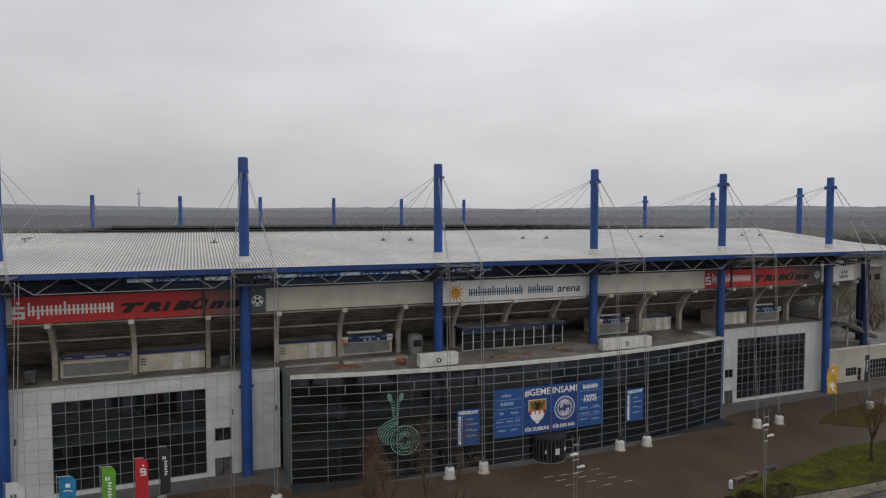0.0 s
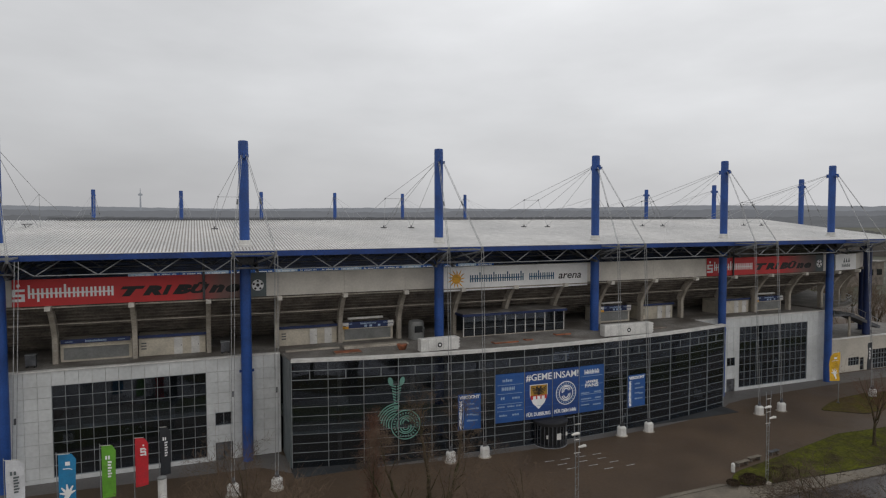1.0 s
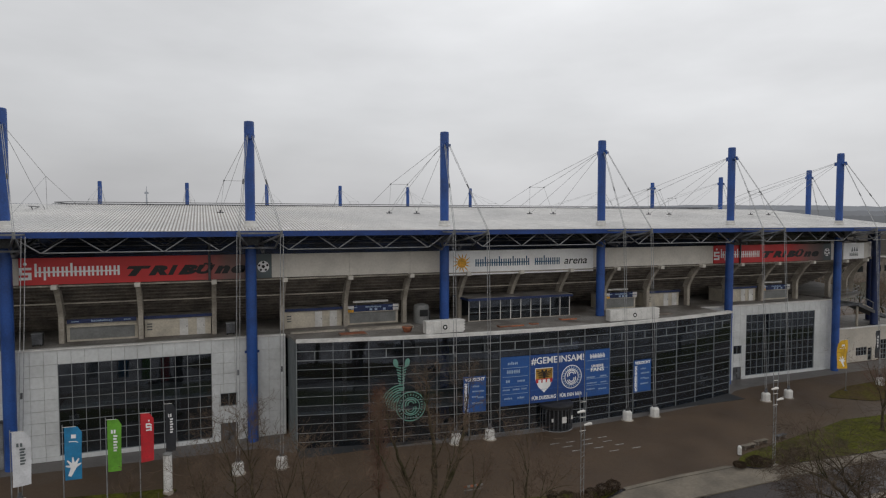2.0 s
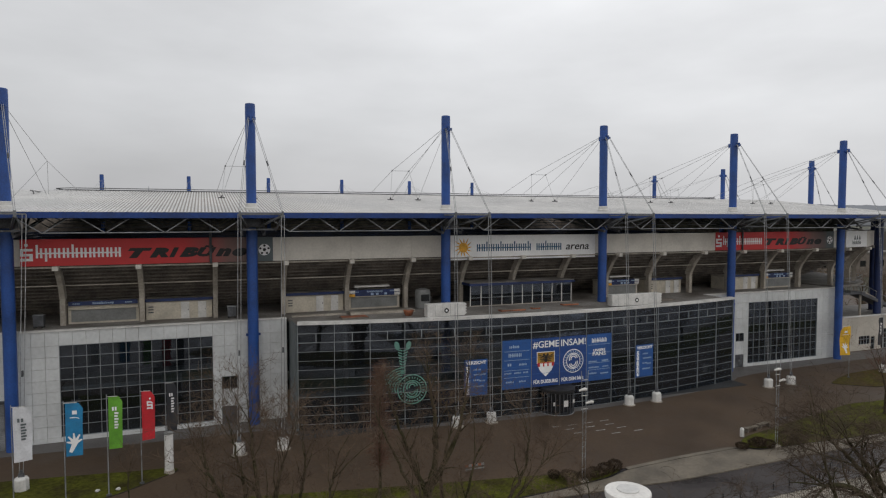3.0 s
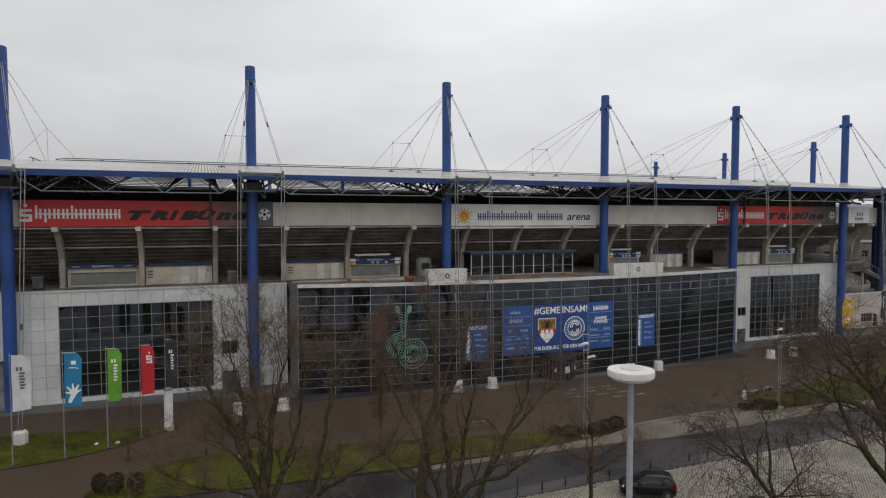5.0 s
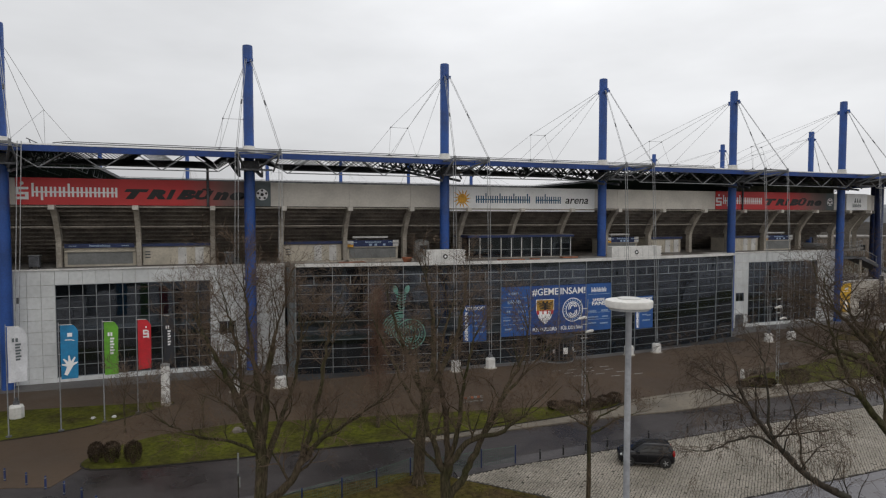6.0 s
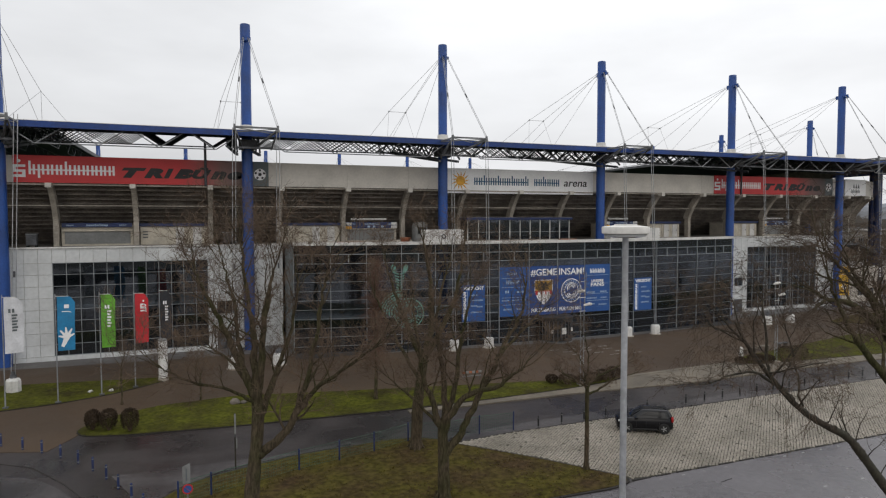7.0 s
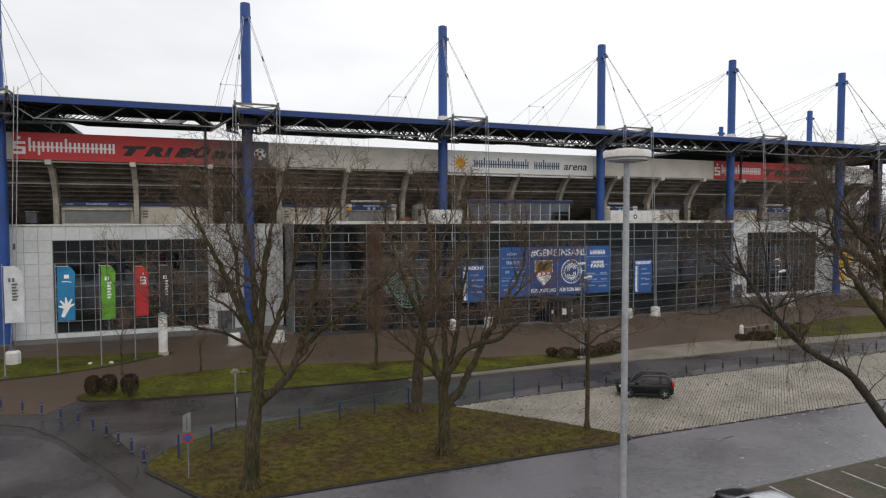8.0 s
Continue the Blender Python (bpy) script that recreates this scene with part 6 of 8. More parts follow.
for k in range(16):
    part("step", Geo().slab(4.2 + 0.4 * k, 4.65 + 0.4 * k, 0.25, 2.55, 8.42 - 0.16 * k, 8.62 - 0.16 * k, 0.01), M_CONC, st)
for k in range(5):
    part("rail_post", Geo().tube([(-2.2 + 1.55 * k, 0.1, 8.65), (-2.2 + 1.55 * k, 0.1, 9.75)], 0.035, 6), M_STEEL, st)
part("handrail", Geo().tube([(-2.3, 0.1, 9.75), (4.2, 0.1, 9.75), (10.6, 0.15, 7.2)], 0.04, 6), M_STEEL, st)
for k in range(14):
    part("baluster", Geo().box(-2.1 + 0.45 * k, -2.06 + 0.45 * k, 0.08, 0.11, 8.7, 9.7), M_STEEL, st)
for k in range(4):
    part("rail_post", Geo().tube([(5.4 + 1.6 * k, 0.15, 8.0 - 0.64 * k), (5.4 + 1.6 * k, 0.15, 9.25 - 0.64 * k)], 0.035, 6), M_STEEL, st)
for x in (-2.0, 3.6):
    part("column", Geo().turned([(0.2, 4.6), (0.2, 8.4)], (x, 0.5, 0), 10), M_CONC, st)
for x, y in ((103.2, 4.4), (107.8, 8.4)):
    c = thing("corner_column", "round dark blue steel column under the roof corner", "column", "corner columns", (x, y, 0))
    part("shaft", Geo().turned([(0.62, 0.0), (0.62, 22.0)], n=18), M_NAVY, c, smooth=True)
    part("base_plate", Geo().turned([(0.85, 5.62), (0.85, 5.72), (0.66, 5.75)], n=18), M_STEEL_DK, c)
gate = thing("side_gate", "pale ribbed roller gate beside the stadium base", "gate", "", (-25.6, 0.4, 0.024))
for k in range(22):
    part("slat", Geo().slab(0, 2.9, -0.05, 0.05, 0.02 + 0.2 * k, 0.2 + 0.2 * k, 0.02), M_STEEL, gate)
part("frame", Geo().box(-0.15, 0, -0.1, 0.3, 0, 4.7).box(2.9, 3.05, -0.1, 0.3, 0, 4.7).box(0, 2.9, -0.1, 0.3, 4.45, 4.7), M_STEEL_DK, gate)


# ---- forecourt and street things ----
def flag(x, y, h, colour, label, w=1.75, drop=4.1, marks="word"):
    f = thing("flag", label, "flag", "flags before the stadium", (x, y, 0.1))
    part("pole", Geo().turned([(0.05, 0), (0.046, 2), (0.03, h), (0.02, h + 0.06)], n=10), M_STEEL, f, smooth=True)
    part("base", Geo().turned([(0.2, 0), (0.2, 0.08), (0.1, 0.12)], n=12), M_STEEL_DK, f)
    part("arm", Geo().tube([(0, 0, h - 0.12), (w * 0.75, -0.04, h - 0.14)], 0.02, 6), M_LAMPW, f)
    rnd = random.Random(int(x * 10))
    g = Geo()
    nx, nz = 8, 14
    ph = rnd.uniform(0, 6)

    def at(i, j):
        u, v = i / nx, j / nz
        sag = 0.38 * max(0, u - 0.72) / 0.28
        z = h - 0.16 - sag * (1 - v) ** 2 * 1.2 - v * drop * (1 - 0.015 * u)
        yy = 0.10 * math.sin(3.1 * u + 2.2 * v + ph) * (0.3 + u) + 0.05 * math.sin(7 * v + ph + 2 * u)
        return (0.1 + w * u * (1 - 0.05 * v * u), yy, z)

    for j in range(nz):
        for i in range(nx):
            g.add([at(i, j + 1), at(i + 1, j + 1), at(i + 1, j), at(i, j)], [(0, 1, 2, 3)])
    cl = part("cloth", g, M_FLAG[colour], f, colour + " printed cloth", smooth=True)
    ink = M_SIGNGR if colour == "white" else M_SIGNW

    def patch(u0, u1, v0, v1, name):
        q = Geo()
        n = 3
        for a in range(n):
            for b in range(n):
                def pt(s, t):
                    px = at((u0 + (u1 - u0) * s) * nx, (v0 + (v1 - v0) * t) * nz)
                    return (px[0], px[1] - 0.02, px[2])
                q.add([pt(a / n, (b + 1) / n), pt((a + 1) / n, (b + 1) / n), pt((a + 1) / n, b / n), pt(a / n, b / n)], [(0, 1, 2, 3)])
        part(name, q, ink, cl)

    if marks == "word":
        for k in range(6):
            patch(0.42, 0.66 if k % 2 else 0.72, 0.30 + 0.055 * k, 0.335 + 0.055 * k, "letter_bar")
        for k in range(2):
            patch(0.25 + 0.2 * k, 0.38 + 0.2 * k, 0.2, 0.27, "mark")
    elif marks == "hand":
        def ray(a, r0, r1, w0, w1):
            q = Geo()
            ca, sa = math.cos(math.radians(a)), math.sin(math.radians(a))
            for i in range(4):
                ends = []
                for t in (i / 4, (i + 1) / 4):
                    r, wd = r0 + (r1 - r0) * t, w0 + (w1 - w0) * t
                    for sd in (-1, 1):
                        px, pz = 0.52 * abs(w) + ca * r - sa * wd * sd, sa * r + ca * wd * sd
                        uu, vv = min(0.97, max(0.03, px / abs(w))), min(0.985, 0.76 - pz / drop)
                        c = at(uu * nx, vv * nz)
                        ends.append((c[0], c[1] - 0.02, c[2]))
                q.add([ends[0], ends[2], ends[3], ends[1]], [(0, 1, 2, 3)])
            part("ray", q, ink, cl)
        for a, r1 in ((28, 0.62), (62, 0.78), (95, 0.80), (128, 0.72), (165, 0.58)):
            ray(a, 0.05, r1, 0.13, 0.05)
        ray(245, -0.05, 0.75, 0.2, 0.12)
        patch(0.38, 0.66, 0.15, 0.22, "mark")
        patch(0.25, 0.8, 0.27, 0.285, "letter_bar")
    else:
        for a, b, c, d in ((0.4, 0.85, 0.26, 0.30), (0.4, 0.85, 0.2, 0.235), (0.4, 0.5, 0.2, 0.3), (0.72, 0.85, 0.25, 0.34), (0.4, 0.85, 0.33, 0.36), (0.58, 0.7, 0.13, 0.165)):
            patch(a, b, c, d, "mark")
    return f


flag(-18.2, -15.6, 8.25, "white", "white flag with dark lettering on a pole", 1.2, 4.1)
flag(-14.9, -15.4, 8.15, "blue", "bright blue flag with white hand mark on a pole", 1.2, 4.1, "hand")
flag(-12.15, -14.2, 8.05, "green", "green flag with white print on a pole", 1.02, 4.2)
flag(-9.9, -12.6, 7.85, "red", "red flag with white mark on a pole", 1.0, 4.1, "mark")
flag(-8.15, -9.9, 7.7, "black", "charcoal flag with white vertical lettering on a pole", 0.85, 4.3)
flag(78.3, -9.0, 7.3, "yellow", "yellow flag with white hand mark on a pole", -1.9, 4.0, "hand")
flag(86.0, -8.3, 8.0, "black", "charcoal flag with white vertical lettering on a pole", -1.2, 4.0)

col = thing("advert_column", "tall white round column standing at the lawn edge", "column", "", (-7.9, -10.9, 0.02))
part("shaft", Geo().turned([(0.36, 0.3), (0.36, 3.4), (0.33, 3.5)], n=20), M_WHITE, col, smooth=True)
part("base", Geo().turned([(0.42, 0.0), (0.42, 0.28), (0.36, 0.32)], n=20), M_CONC, col)
part("cap", Geo().turned([(0.38, 3.47), (0.38, 3.58), (0.2, 3.66)], n=20), M_SHUTTER, col)


def spot_mast(x, y, h):
    s = thing("spot_mast", "slim twin-pole lattice mast with white spotlights", "lamp mast", "spotlight masts on the forecourt", (x, y, 0.02))
    for k in (-1, 1):
        part("pole", Geo().tube([(0.14 * k, 0, 0), (0.16 * k, 0, 0.62 * h), (0.34 * k, 0, h)], 0.035, 6), M_STEEL, s)
    for j in range(12):
        z = 0.5 + j * 0.62 * h / 12
        part("rung", Geo().tube([(-0.15, 0, z), (0.15, 0, z + (0.25 if j % 2 else -0.0))], 0.018, 5), M_STEEL, s)
    for z in (0.66 * h, 0.78 * h, 0.92 * h):
        part("rung", Geo().tube([(-0.3, 0, z), (0.3, 0, z)], 0.03, 5), M_LAMPW, s)
    for z, dx in ((0.70 * h, 0.35), (0.82 * h, -0.32)):
        hd = part("lamp_head", Geo().tube([(dx - 0.28, -0.1, z + 0.12), (dx + 0.2, -0.2, z + 0.22), (dx + 0.35, -0.25, z + 0.2)], [0.08, 0.13, 0.11], 10), M_LAMPW, s, "off-white spotlight head")
        part("bracket", Geo().tube([(0.16 * (1 if dx > 0 else -1), 0, z), (dx, -0.15, z + 0.1)], 0.03, 5), M_STEEL, hd)
    part("base", Geo().slab(-0.35, 0.35, -0.25, 0.25, 0, 0.25, 0.03), M_CONC, s)


spot_mast(24.6, -25.3, 9.4)
spot_mast(46.35, -25.2, 9.15)

lamp = thing("street_lamp", "tall grey street lamp with flat off-white disc head", "street lamp", "", (7.4, -53.45, 0))
part("pole", Geo().turned([(0.12, 0.0), (0.108, 3), (0.092, 12.9), (0.092, 13.34)], n=16), M_POLE, lamp, smooth=True)
part("foot", Geo().turned([(0.28, 0.0), (0.28, 0.06), (0.15, 0.1), (0.15, 0.6)], n=16), M_LAMPW, lamp)
hd = part("head", Geo().turned([(0.12, 13.36), (0.665, 13.38), (0.70, 13.40), (0.71, 13.56), (0.695, 13.60), (0.36, 13.64), (0.34, 13.64)], n=40), M_LAMPW, lamp, "flat off-white disc head", smooth=True)
part("glass_bowl", Geo().turned([(0.35, 13.27), (0.6, 13.31), (0.62, 13.375)], n=32), M_HEAD, hd)
part("top_plate", Geo().turned([(0.345, 13.63), (0.34, 13.67), (0.3, 13.675)], n=32), M_WHITE, hd)


def bollard(at, paint, label):
    b = thing("bollard", label, "bollard", "bollards along the road", at)
    part("post", Geo().turned([(0.06, 0), (0.06, 0.72), (0.05, 0.77), (0.02, 0.79)], n=10), paint, b, smooth=True)
    for z in (0.07, 0.64):
        part("band", Geo().turned([(0.064, z), (0.064, z + 0.05)], n=10), M_SHUTTER, b, "pale band")
    return b


LEFT_B = [(-16.3, -24.3), (-14.9, -25.5), (-13.7, -26.5), (-12.5, -27.8), (-11.4, -29.1), (-10.45, -30.6), (-9.6, -32.1), (-8.85, -33.7), (-8.1, -35.2), (-7.45, -36.7)]
b0 = bollard((*LEFT_B[0], 0.02), M_NAVY, "blue steel bollard with pale bands beside the drive")
for x, y in LEFT_B[1:]:
    copy_thing(b0, pose(x, y, 0.01))
b0 = bollard((16.0, -33.2, 0.0), M_BLACK, "dark steel bollard with pale bands beside the cobbles")
for k in range(1, 20):
    x = 16.0 + 1.83 * k
    if not 22.6 < x < 27.0 or k in (4, 5):
        copy_thing(b0, pose(x, -33.2 + 0.042 * (x - 16.0), 0.0))

fence = thing("fence", "low green wire mesh fence on blue posts round the near lawn", "fence")
FP = [(-5.9, -37.0), (-4.4, -36.4), (-2.1, -35.6), (0.15, -34.8), (2.5, -34.2), (4.7, -33.6), (7.1, -32.7), (9.4, -33.3), (11.8, -33.0), (14.2, -33.1)]
for i, (x, y) in enumerate(FP):
    part("post", Geo().turned([(0.045, 0.05), (0.045, 1.25), (0.02, 1.28)], (x, y, 0), 8), M_NAVY, fence)
    if i + 1 < len(FP):
        x1, y1 = FP[i + 1]
        part("top_wire", Geo().tube([(x, y, 1.18), (x1, y1, 1.18)], 0.014, 5), M_MESHW, fence)
        g = Geo()
        n = 16
        for k in range(1, n):
            u = k / n
            g.beam((x + (x1 - x) * u, y + (y1 - y) * u, 0.16), (x + (x1 - x) * u, y + (y1 - y) * u, 1.17), 0.009)
        for j in range(6):
            g.beam((x, y, 0.18 + 0.17 * j), (x1, y1, 0.18 + 0.17 * j), 0.009)
        part("mesh", g, M_MESHW, fence)["kind"] = "stuff"

sg = thing("no_parking_sign", "round red and blue road sign on a thin grey post", "road sign", "", (-5.4, -39.7, 0.1))
part("post", Geo().turned([(0.028, 0), (0.028, 2.9)], n=8), M_STEEL, sg)
dsc = part("disc", disc(0.23, 24), M_RED, sg, "red rimmed round sign")
dsc.location = (0, -0.05, 1.82)
part("face", disc(0.165, 20, 0, 0.02), M_BAN, dsc)
part("bar", Geo().beam((-0.12, -0.026, 0.12), (0.12, -0.026, -0.12), 0.045, 0.01), M_RED, dsc)
part("arrow_plate", Geo().add([(-0.2, -0.05, 2.08), (0.12, -0.05, 2.08), (0.12, -0.05, 2.98), (-0.2, -0.05, 2.84), (-0.2, -0.02, 2.08), (0.12, -0.02, 2.08), (0.12, -0.02, 2.98), (-0.2, -0.02, 2.84)], [(0, 1, 2, 3), (7, 6, 5, 4), (0, 4, 5, 1), (1, 5, 6, 2), (2, 6, 7, 3), (3, 7, 4, 0)]), M_SHUTTER, sg, "weathered pale plate")
part("plate_bar", Geo().box(-0.07, -0.01, -0.06, -0.05, 2.2, 2.75), M_SIGNGR, sg)
sg = thing("lane_sign", "slender dark sign post with narrow plate", "road sign", "", (-3.1, -33.4, 0.1))
part("post", Geo().turned([(0.042, 0), (0.042, 1.75), (0.032, 1.77), (0.032, 3.1), (0.015, 3.13)], n=10), M_BARK_DK, sg)
part("plate", Geo().slab(-0.04, 0.05, -0.07, -0.05, 1.95, 3.1, 0.005), M_SHUTTER, sg, "narrow weathered plate")
part("notice", Geo().slab(0.03, 0.11, -0.07, -0.05, 1.15, 1.75, 0.005), M_SHUTTER, sg, "small pale notice")
part("clip", Geo().turned([(0.055, 1.8), (0.06, 1.82), (0.06, 1.88), (0.055, 1.9)], n=10), M_STEEL_DK, sg)


def rounded(a, ex):
    """A point of a rounded oblong with half sides 1."""
    c, n2 = math.cos(a), math.sin(a)
    return math.copysign(abs(c) ** ex, c), math.copysign(abs(n2) ** ex, n2)


def car(name, label, at, turn, paint, L=3.72, W=1.66, H=1.5, roof=None):
    """A small hatchback; its nose points along +x before it is turned."""
    c = thing(name, label, "car", "", at, turn)
    belt = lambda x: 0.94 - 0.02 * x / L - 0.5 * max(0.0, x / L - 0.22) ** 1.5 * 1.8 if x > 0 else 0.94 + 0.03 * min(1, -2 * x / L)
    n = 40
    rings = []
    for z, ins in ((0.2, 0.07), (0.27, 0.015), (0.42, 0.0), (0.6, 0.0), (0.76, 0.02), (-0.07, 0.045), (-0.015, 0.085), (0.0, 0.15), (0.015, 0.45), (0.02, 0.8)):
        row = []
        for j in range(n):
            u, v = rounded(2 * math.pi * j / n, 0.42)
            x, y = u * (L / 2 - ins * (1.0 if u < 0 else 1.2)), v * (W / 2 - ins)
            row.append((x, y, z if z > 0.1 else belt(x) + z))
        rings.append(row)
    g = Geo()
    for row in rings:
        g.v += row
    for i in range(len(rings) - 1):
        for j in range(n):
            k = (j + 1) % n
            g.f.append((i * n + j, i * n + k, (i + 1) * n + k, (i + 1) * n + j))
    g.f.append(tuple(range(n))[::-1])
    g.f.append(tuple((len(rings) - 1) * n + j for j in range(n)))
    part("body", g, paint, c, smooth=True)

    # cabin, told by turn and height; the windows are pieces of the same skin, a little proud
    def skin(a, h, off=0.0):
        u, v = rounded(a, 0.40)
        t = h ** 1.25
        xf, xr = L * (0.27 - 0.20 * t), L * (-0.485 + 0.075 * t)
        hw = W * (0.462 - 0.085 * t)
        x = (xf + xr) / 2 + u * ((xf - xr) / 2 + off)
        return (x, v * (hw + off), 0.90 + (H - 0.06 - 0.90) * h)

    g = Geo()
    hs = (0.0, 0.25, 0.5, 0.75, 1.0)
    for h in hs:
        g.v += [skin(2 * math.pi * j / n, h) for j in range(n)]
    for k2, dz in ((0.93, 0.035), (0.7, 0.055), (0.3, 0.062)):
        top = [skin(2 * math.pi * j / n, 1.0) for j in range(n)]
        cx = sum(p[0] for p in top) / n
        g.v += [(cx + (p[0] - cx) * k2, p[1] * k2, p[2] + dz) for p in top]
    m = len(hs) + 3
    for i in range(m - 1):
        for j in range(n):
            k = (j + 1) % n
            g.f.append((i * n + j, i * n + k, (i + 1) * n + k, (i + 1) * n + j))
    g.f.append(tuple((m - 1) * n + j for j in range(n)))
    part("cabin", g, roof or paint, c, smooth=True)

    def pane(a0, a1, h0, h1, name):
        q = Geo()
        na, nh = 10, 5
        for i in range(nh + 1):
            for j in range(na + 1):
                q.v.append(skin(a0 + (a1 - a0) * j / na, h0 + (h1 - h0) * i / nh, 0.012))
        for i in range(nh):
            for j in range(na):
                k = i * (na + 1) + j
                q.f.append((k, k + 1, k + na + 2, k + na + 1))
        part(name, q, M_CARGL, c, "dark window glass", smooth=True)

    pane(-0.42, 0.42, 0.14, 0.93, "windscreen")
    pane(math.pi - 0.42, math.pi + 0.42, 0.16, 0.90, "rear_window")
    for s in (-1, 1):
        pane(s * 0.86, s * 1.60, 0.14, 0.90, "side_window")
        pane(s * 1.68, s * 2.20, 0.14, 0.90, "side_window")
        pane(s * 2.30, s * 2.52, 0.18, 0.86, "quarter_window")
        part("mirror", Geo().slab(0.17 * L - 0.1, 0.17 * L + 0.08, s * 0.54 * W - 0.1, s * 0.54 * W + 0.1, 0.92, 1.05, 0.04), paint, c)
        part("headlight", Geo().tube([(0.455 * L, s * 0.33 * W, 0.66), (0.425 * L, s * 0.385 * W, 0.72)], [0.1, 0.09], 10), M_HEAD, c, "clear headlight")
        tl = Geo().turned([(0.04, 0), (0.085, 0.06), (0.09, 0.2), (0.07, 0.34), (0.03, 0.38)], (-0.463 * L, s * 0.40 * W, 0.70), 10)
        part("tail_light", tl, M_TAIL, c, "red tail light", smooth=True)
        part("sill", Geo().slab(-0.2 * L, 0.22 * L, s * W / 2 - 0.03, s * W / 2 + 0.01, 0.2, 0.3, 0.01), M_TYRE, c)
        for x in (0.165 * L, -0.02, -0.235 * L):
            part("door_line", Geo().box(x, x + 0.012, s * W / 2 - 0.004, s * W / 2 + 0.003, 0.34, 0.78), M_BLACK, c)
        part("door_handle", Geo().slab(0.03, 0.16, s * (W / 2 - 0.01) - 0.015, s * (W / 2 - 0.01) + 0.015, 0.72, 0.75, 0.005), paint, c)
        for x in (-0.315 * L, 0.325 * L):
            wheel = part("wheel", Geo(), None, c)
            wheel.matrix_basis = pose(x, s * (W / 2 - 0.075), 0.30, 90, 0, 0)
            part("tyre", Geo().turned([(0.19, -0.09), (0.27, -0.1), (0.3, -0.07), (0.3, 0.07), (0.27, 0.1), (0.19, 0.09)], n=22), M_TYRE, wheel, smooth=True)
            rim = Geo().turned([(0.2, -0.06), (0.2, 0.06)], n=18)
            for k in range(5):
                a = 2 * math.pi * k / 5
                rim.beam((0, 0, -s * 0.085), (0.18 * math.cos(a), 0.18 * math.sin(a), -s * 0.085), 0.05, 0.03)
            part("rim", rim, M_RIM, wheel)
            arch = part("wheel_arch", Geo().turned([(0.35, -0.02), (0.35, 0.02)], n=22), M_TYRE, c)
            arch.matrix_basis = pose(x, s * (W / 2 - 0.012), 0.31, 90, 0, 0)
    part("plate", Geo().slab(-0.512 * L, -0.50 * L, -0.25, 0.25, 0.50, 0.62, 0.003), M_WHITE, c, "plain pale plate")
    part("wiper", Geo().beam((-0.474 * L, -0.1, 1.02), (-0.463 * L, 0.3, 1.06), 0.02), M_BLACK, c)
    return c


car("parked_car", "small black hatchback parked on the cobbles", (22.25, -36.05, 0.05), 150.8, M_CAR, 3.6, 1.64, 1.44)
car("silver_car", "dark car with silver roof parked in a bay", (14.5, -52.5, 0.03), 88, M_CAR, 4.2, 1.75, 1.46, M_CARW)


def bush(x, y, r, h, seed, name="clipped_bush", label="brown clipped round bush at the lawn tip", group="clipped bushes", n=4200, z=0.1):
    b = thing(name, label, "bush", group, (x, y, z))
    rnd = random.Random(seed)
    g, tw = Geo(), Geo()
    for _ in range(n):
        a, u = rnd.uniform(0, 6.283), rnd.uniform(0, 1)
        t = u ** 0.7
        rr = r * (0.55 + 0.45 * math.sin(math.pi * min(1, 0.12 + 0.75 * t))) * rnd.uniform(0.75, 1.06)
        p = Vector((rr * math.cos(a), rr * math.sin(a), 0.12 * h + 0.88 * h * t))
        if t > 0.85:
            p.x *= rnd.uniform(0.0, 1.0)
            p.y *= rnd.uniform(0.0, 1.0)
        s = rnd.uniform(0.02, 0.042)
        d1 = Vector((rnd.uniform(-1, 1), rnd.uniform(-1, 1), rnd.uniform(-1, 1))).normalized() * s
        d2 = d1.cross(Vector((rnd.uniform(-1, 1), rnd.uniform(-1, 1), rnd.uniform(-1, 1)))).normalized() * s * 0.6
        g.add([p - d1, p + d2, p + d1, p - d2], [(0, 1, 2, 3)])
    for _ in range(26):
        a = rnd.uniform(0, 6.283)
        tw.tube([(0.1 * r * math.cos(a), 0.1 * r * math.sin(a), -0.04), (0.6 * r * math.cos(a), 0.6 * r * math.sin(a), 0.5 * h), (0.85 * r * math.cos(a + 0.3), 0.85 * r * math.sin(a + 0.3), h * rnd.uniform(0.8, 1.08))], [0.02, 0.012, 0.005], 4)
    part("stem", tw, M_TWIG, b)["kind"] = "stuff"
    part("leaves", g, M_BUSH, b)["kind"] = "stuff"
    return b


for i, (x, y, r, h) in enumerate(((-11.5, -23.2, 0.47, 1.3), (-10.5, -23.7, 0.52, 1.4), (-9.2, -24.3, 0.54, 1.45))):
    bush(x, y, r, h, 3 + i)
for i, (x, y, r, h) in enumerate(((22.5, -24.0, 0.5, 0.75), (23.5, -24.8, 0.75, 0.85), (24.8, -25.1, 0.65, 0.7), (26.0, -25.0, 0.8, 0.8), (27.2, -24.8, 0.75, 0.95), (28.3, -24.5, 0.65, 1.0), (42.9, -24.4, 0.6, 0.6), (44.6, -24.5, 0.8, 0.7), (45.5, -25.1, 0.6, 0.8), (47.4, -25.3, 0.8, 1.5), (49.0, -25.5, 0.8, 1.5), (45.6, -23.9, 0.6, 0.6))):
    bush(x, y, r, h, 20 + i, "low_shrub", "low untidy brown shrub beside the pavement", "low shrubs", 2600, 0.09)
st = thing("marker_stone", "small white marker stone beside the shrubs", "marker", "", (45.6, -21.8, 0.09))
part("stone", Geo().turned([(0.2, 0), (0.2, 0.75), (0.12, 0.9)], n=8), M_WHITE, st)


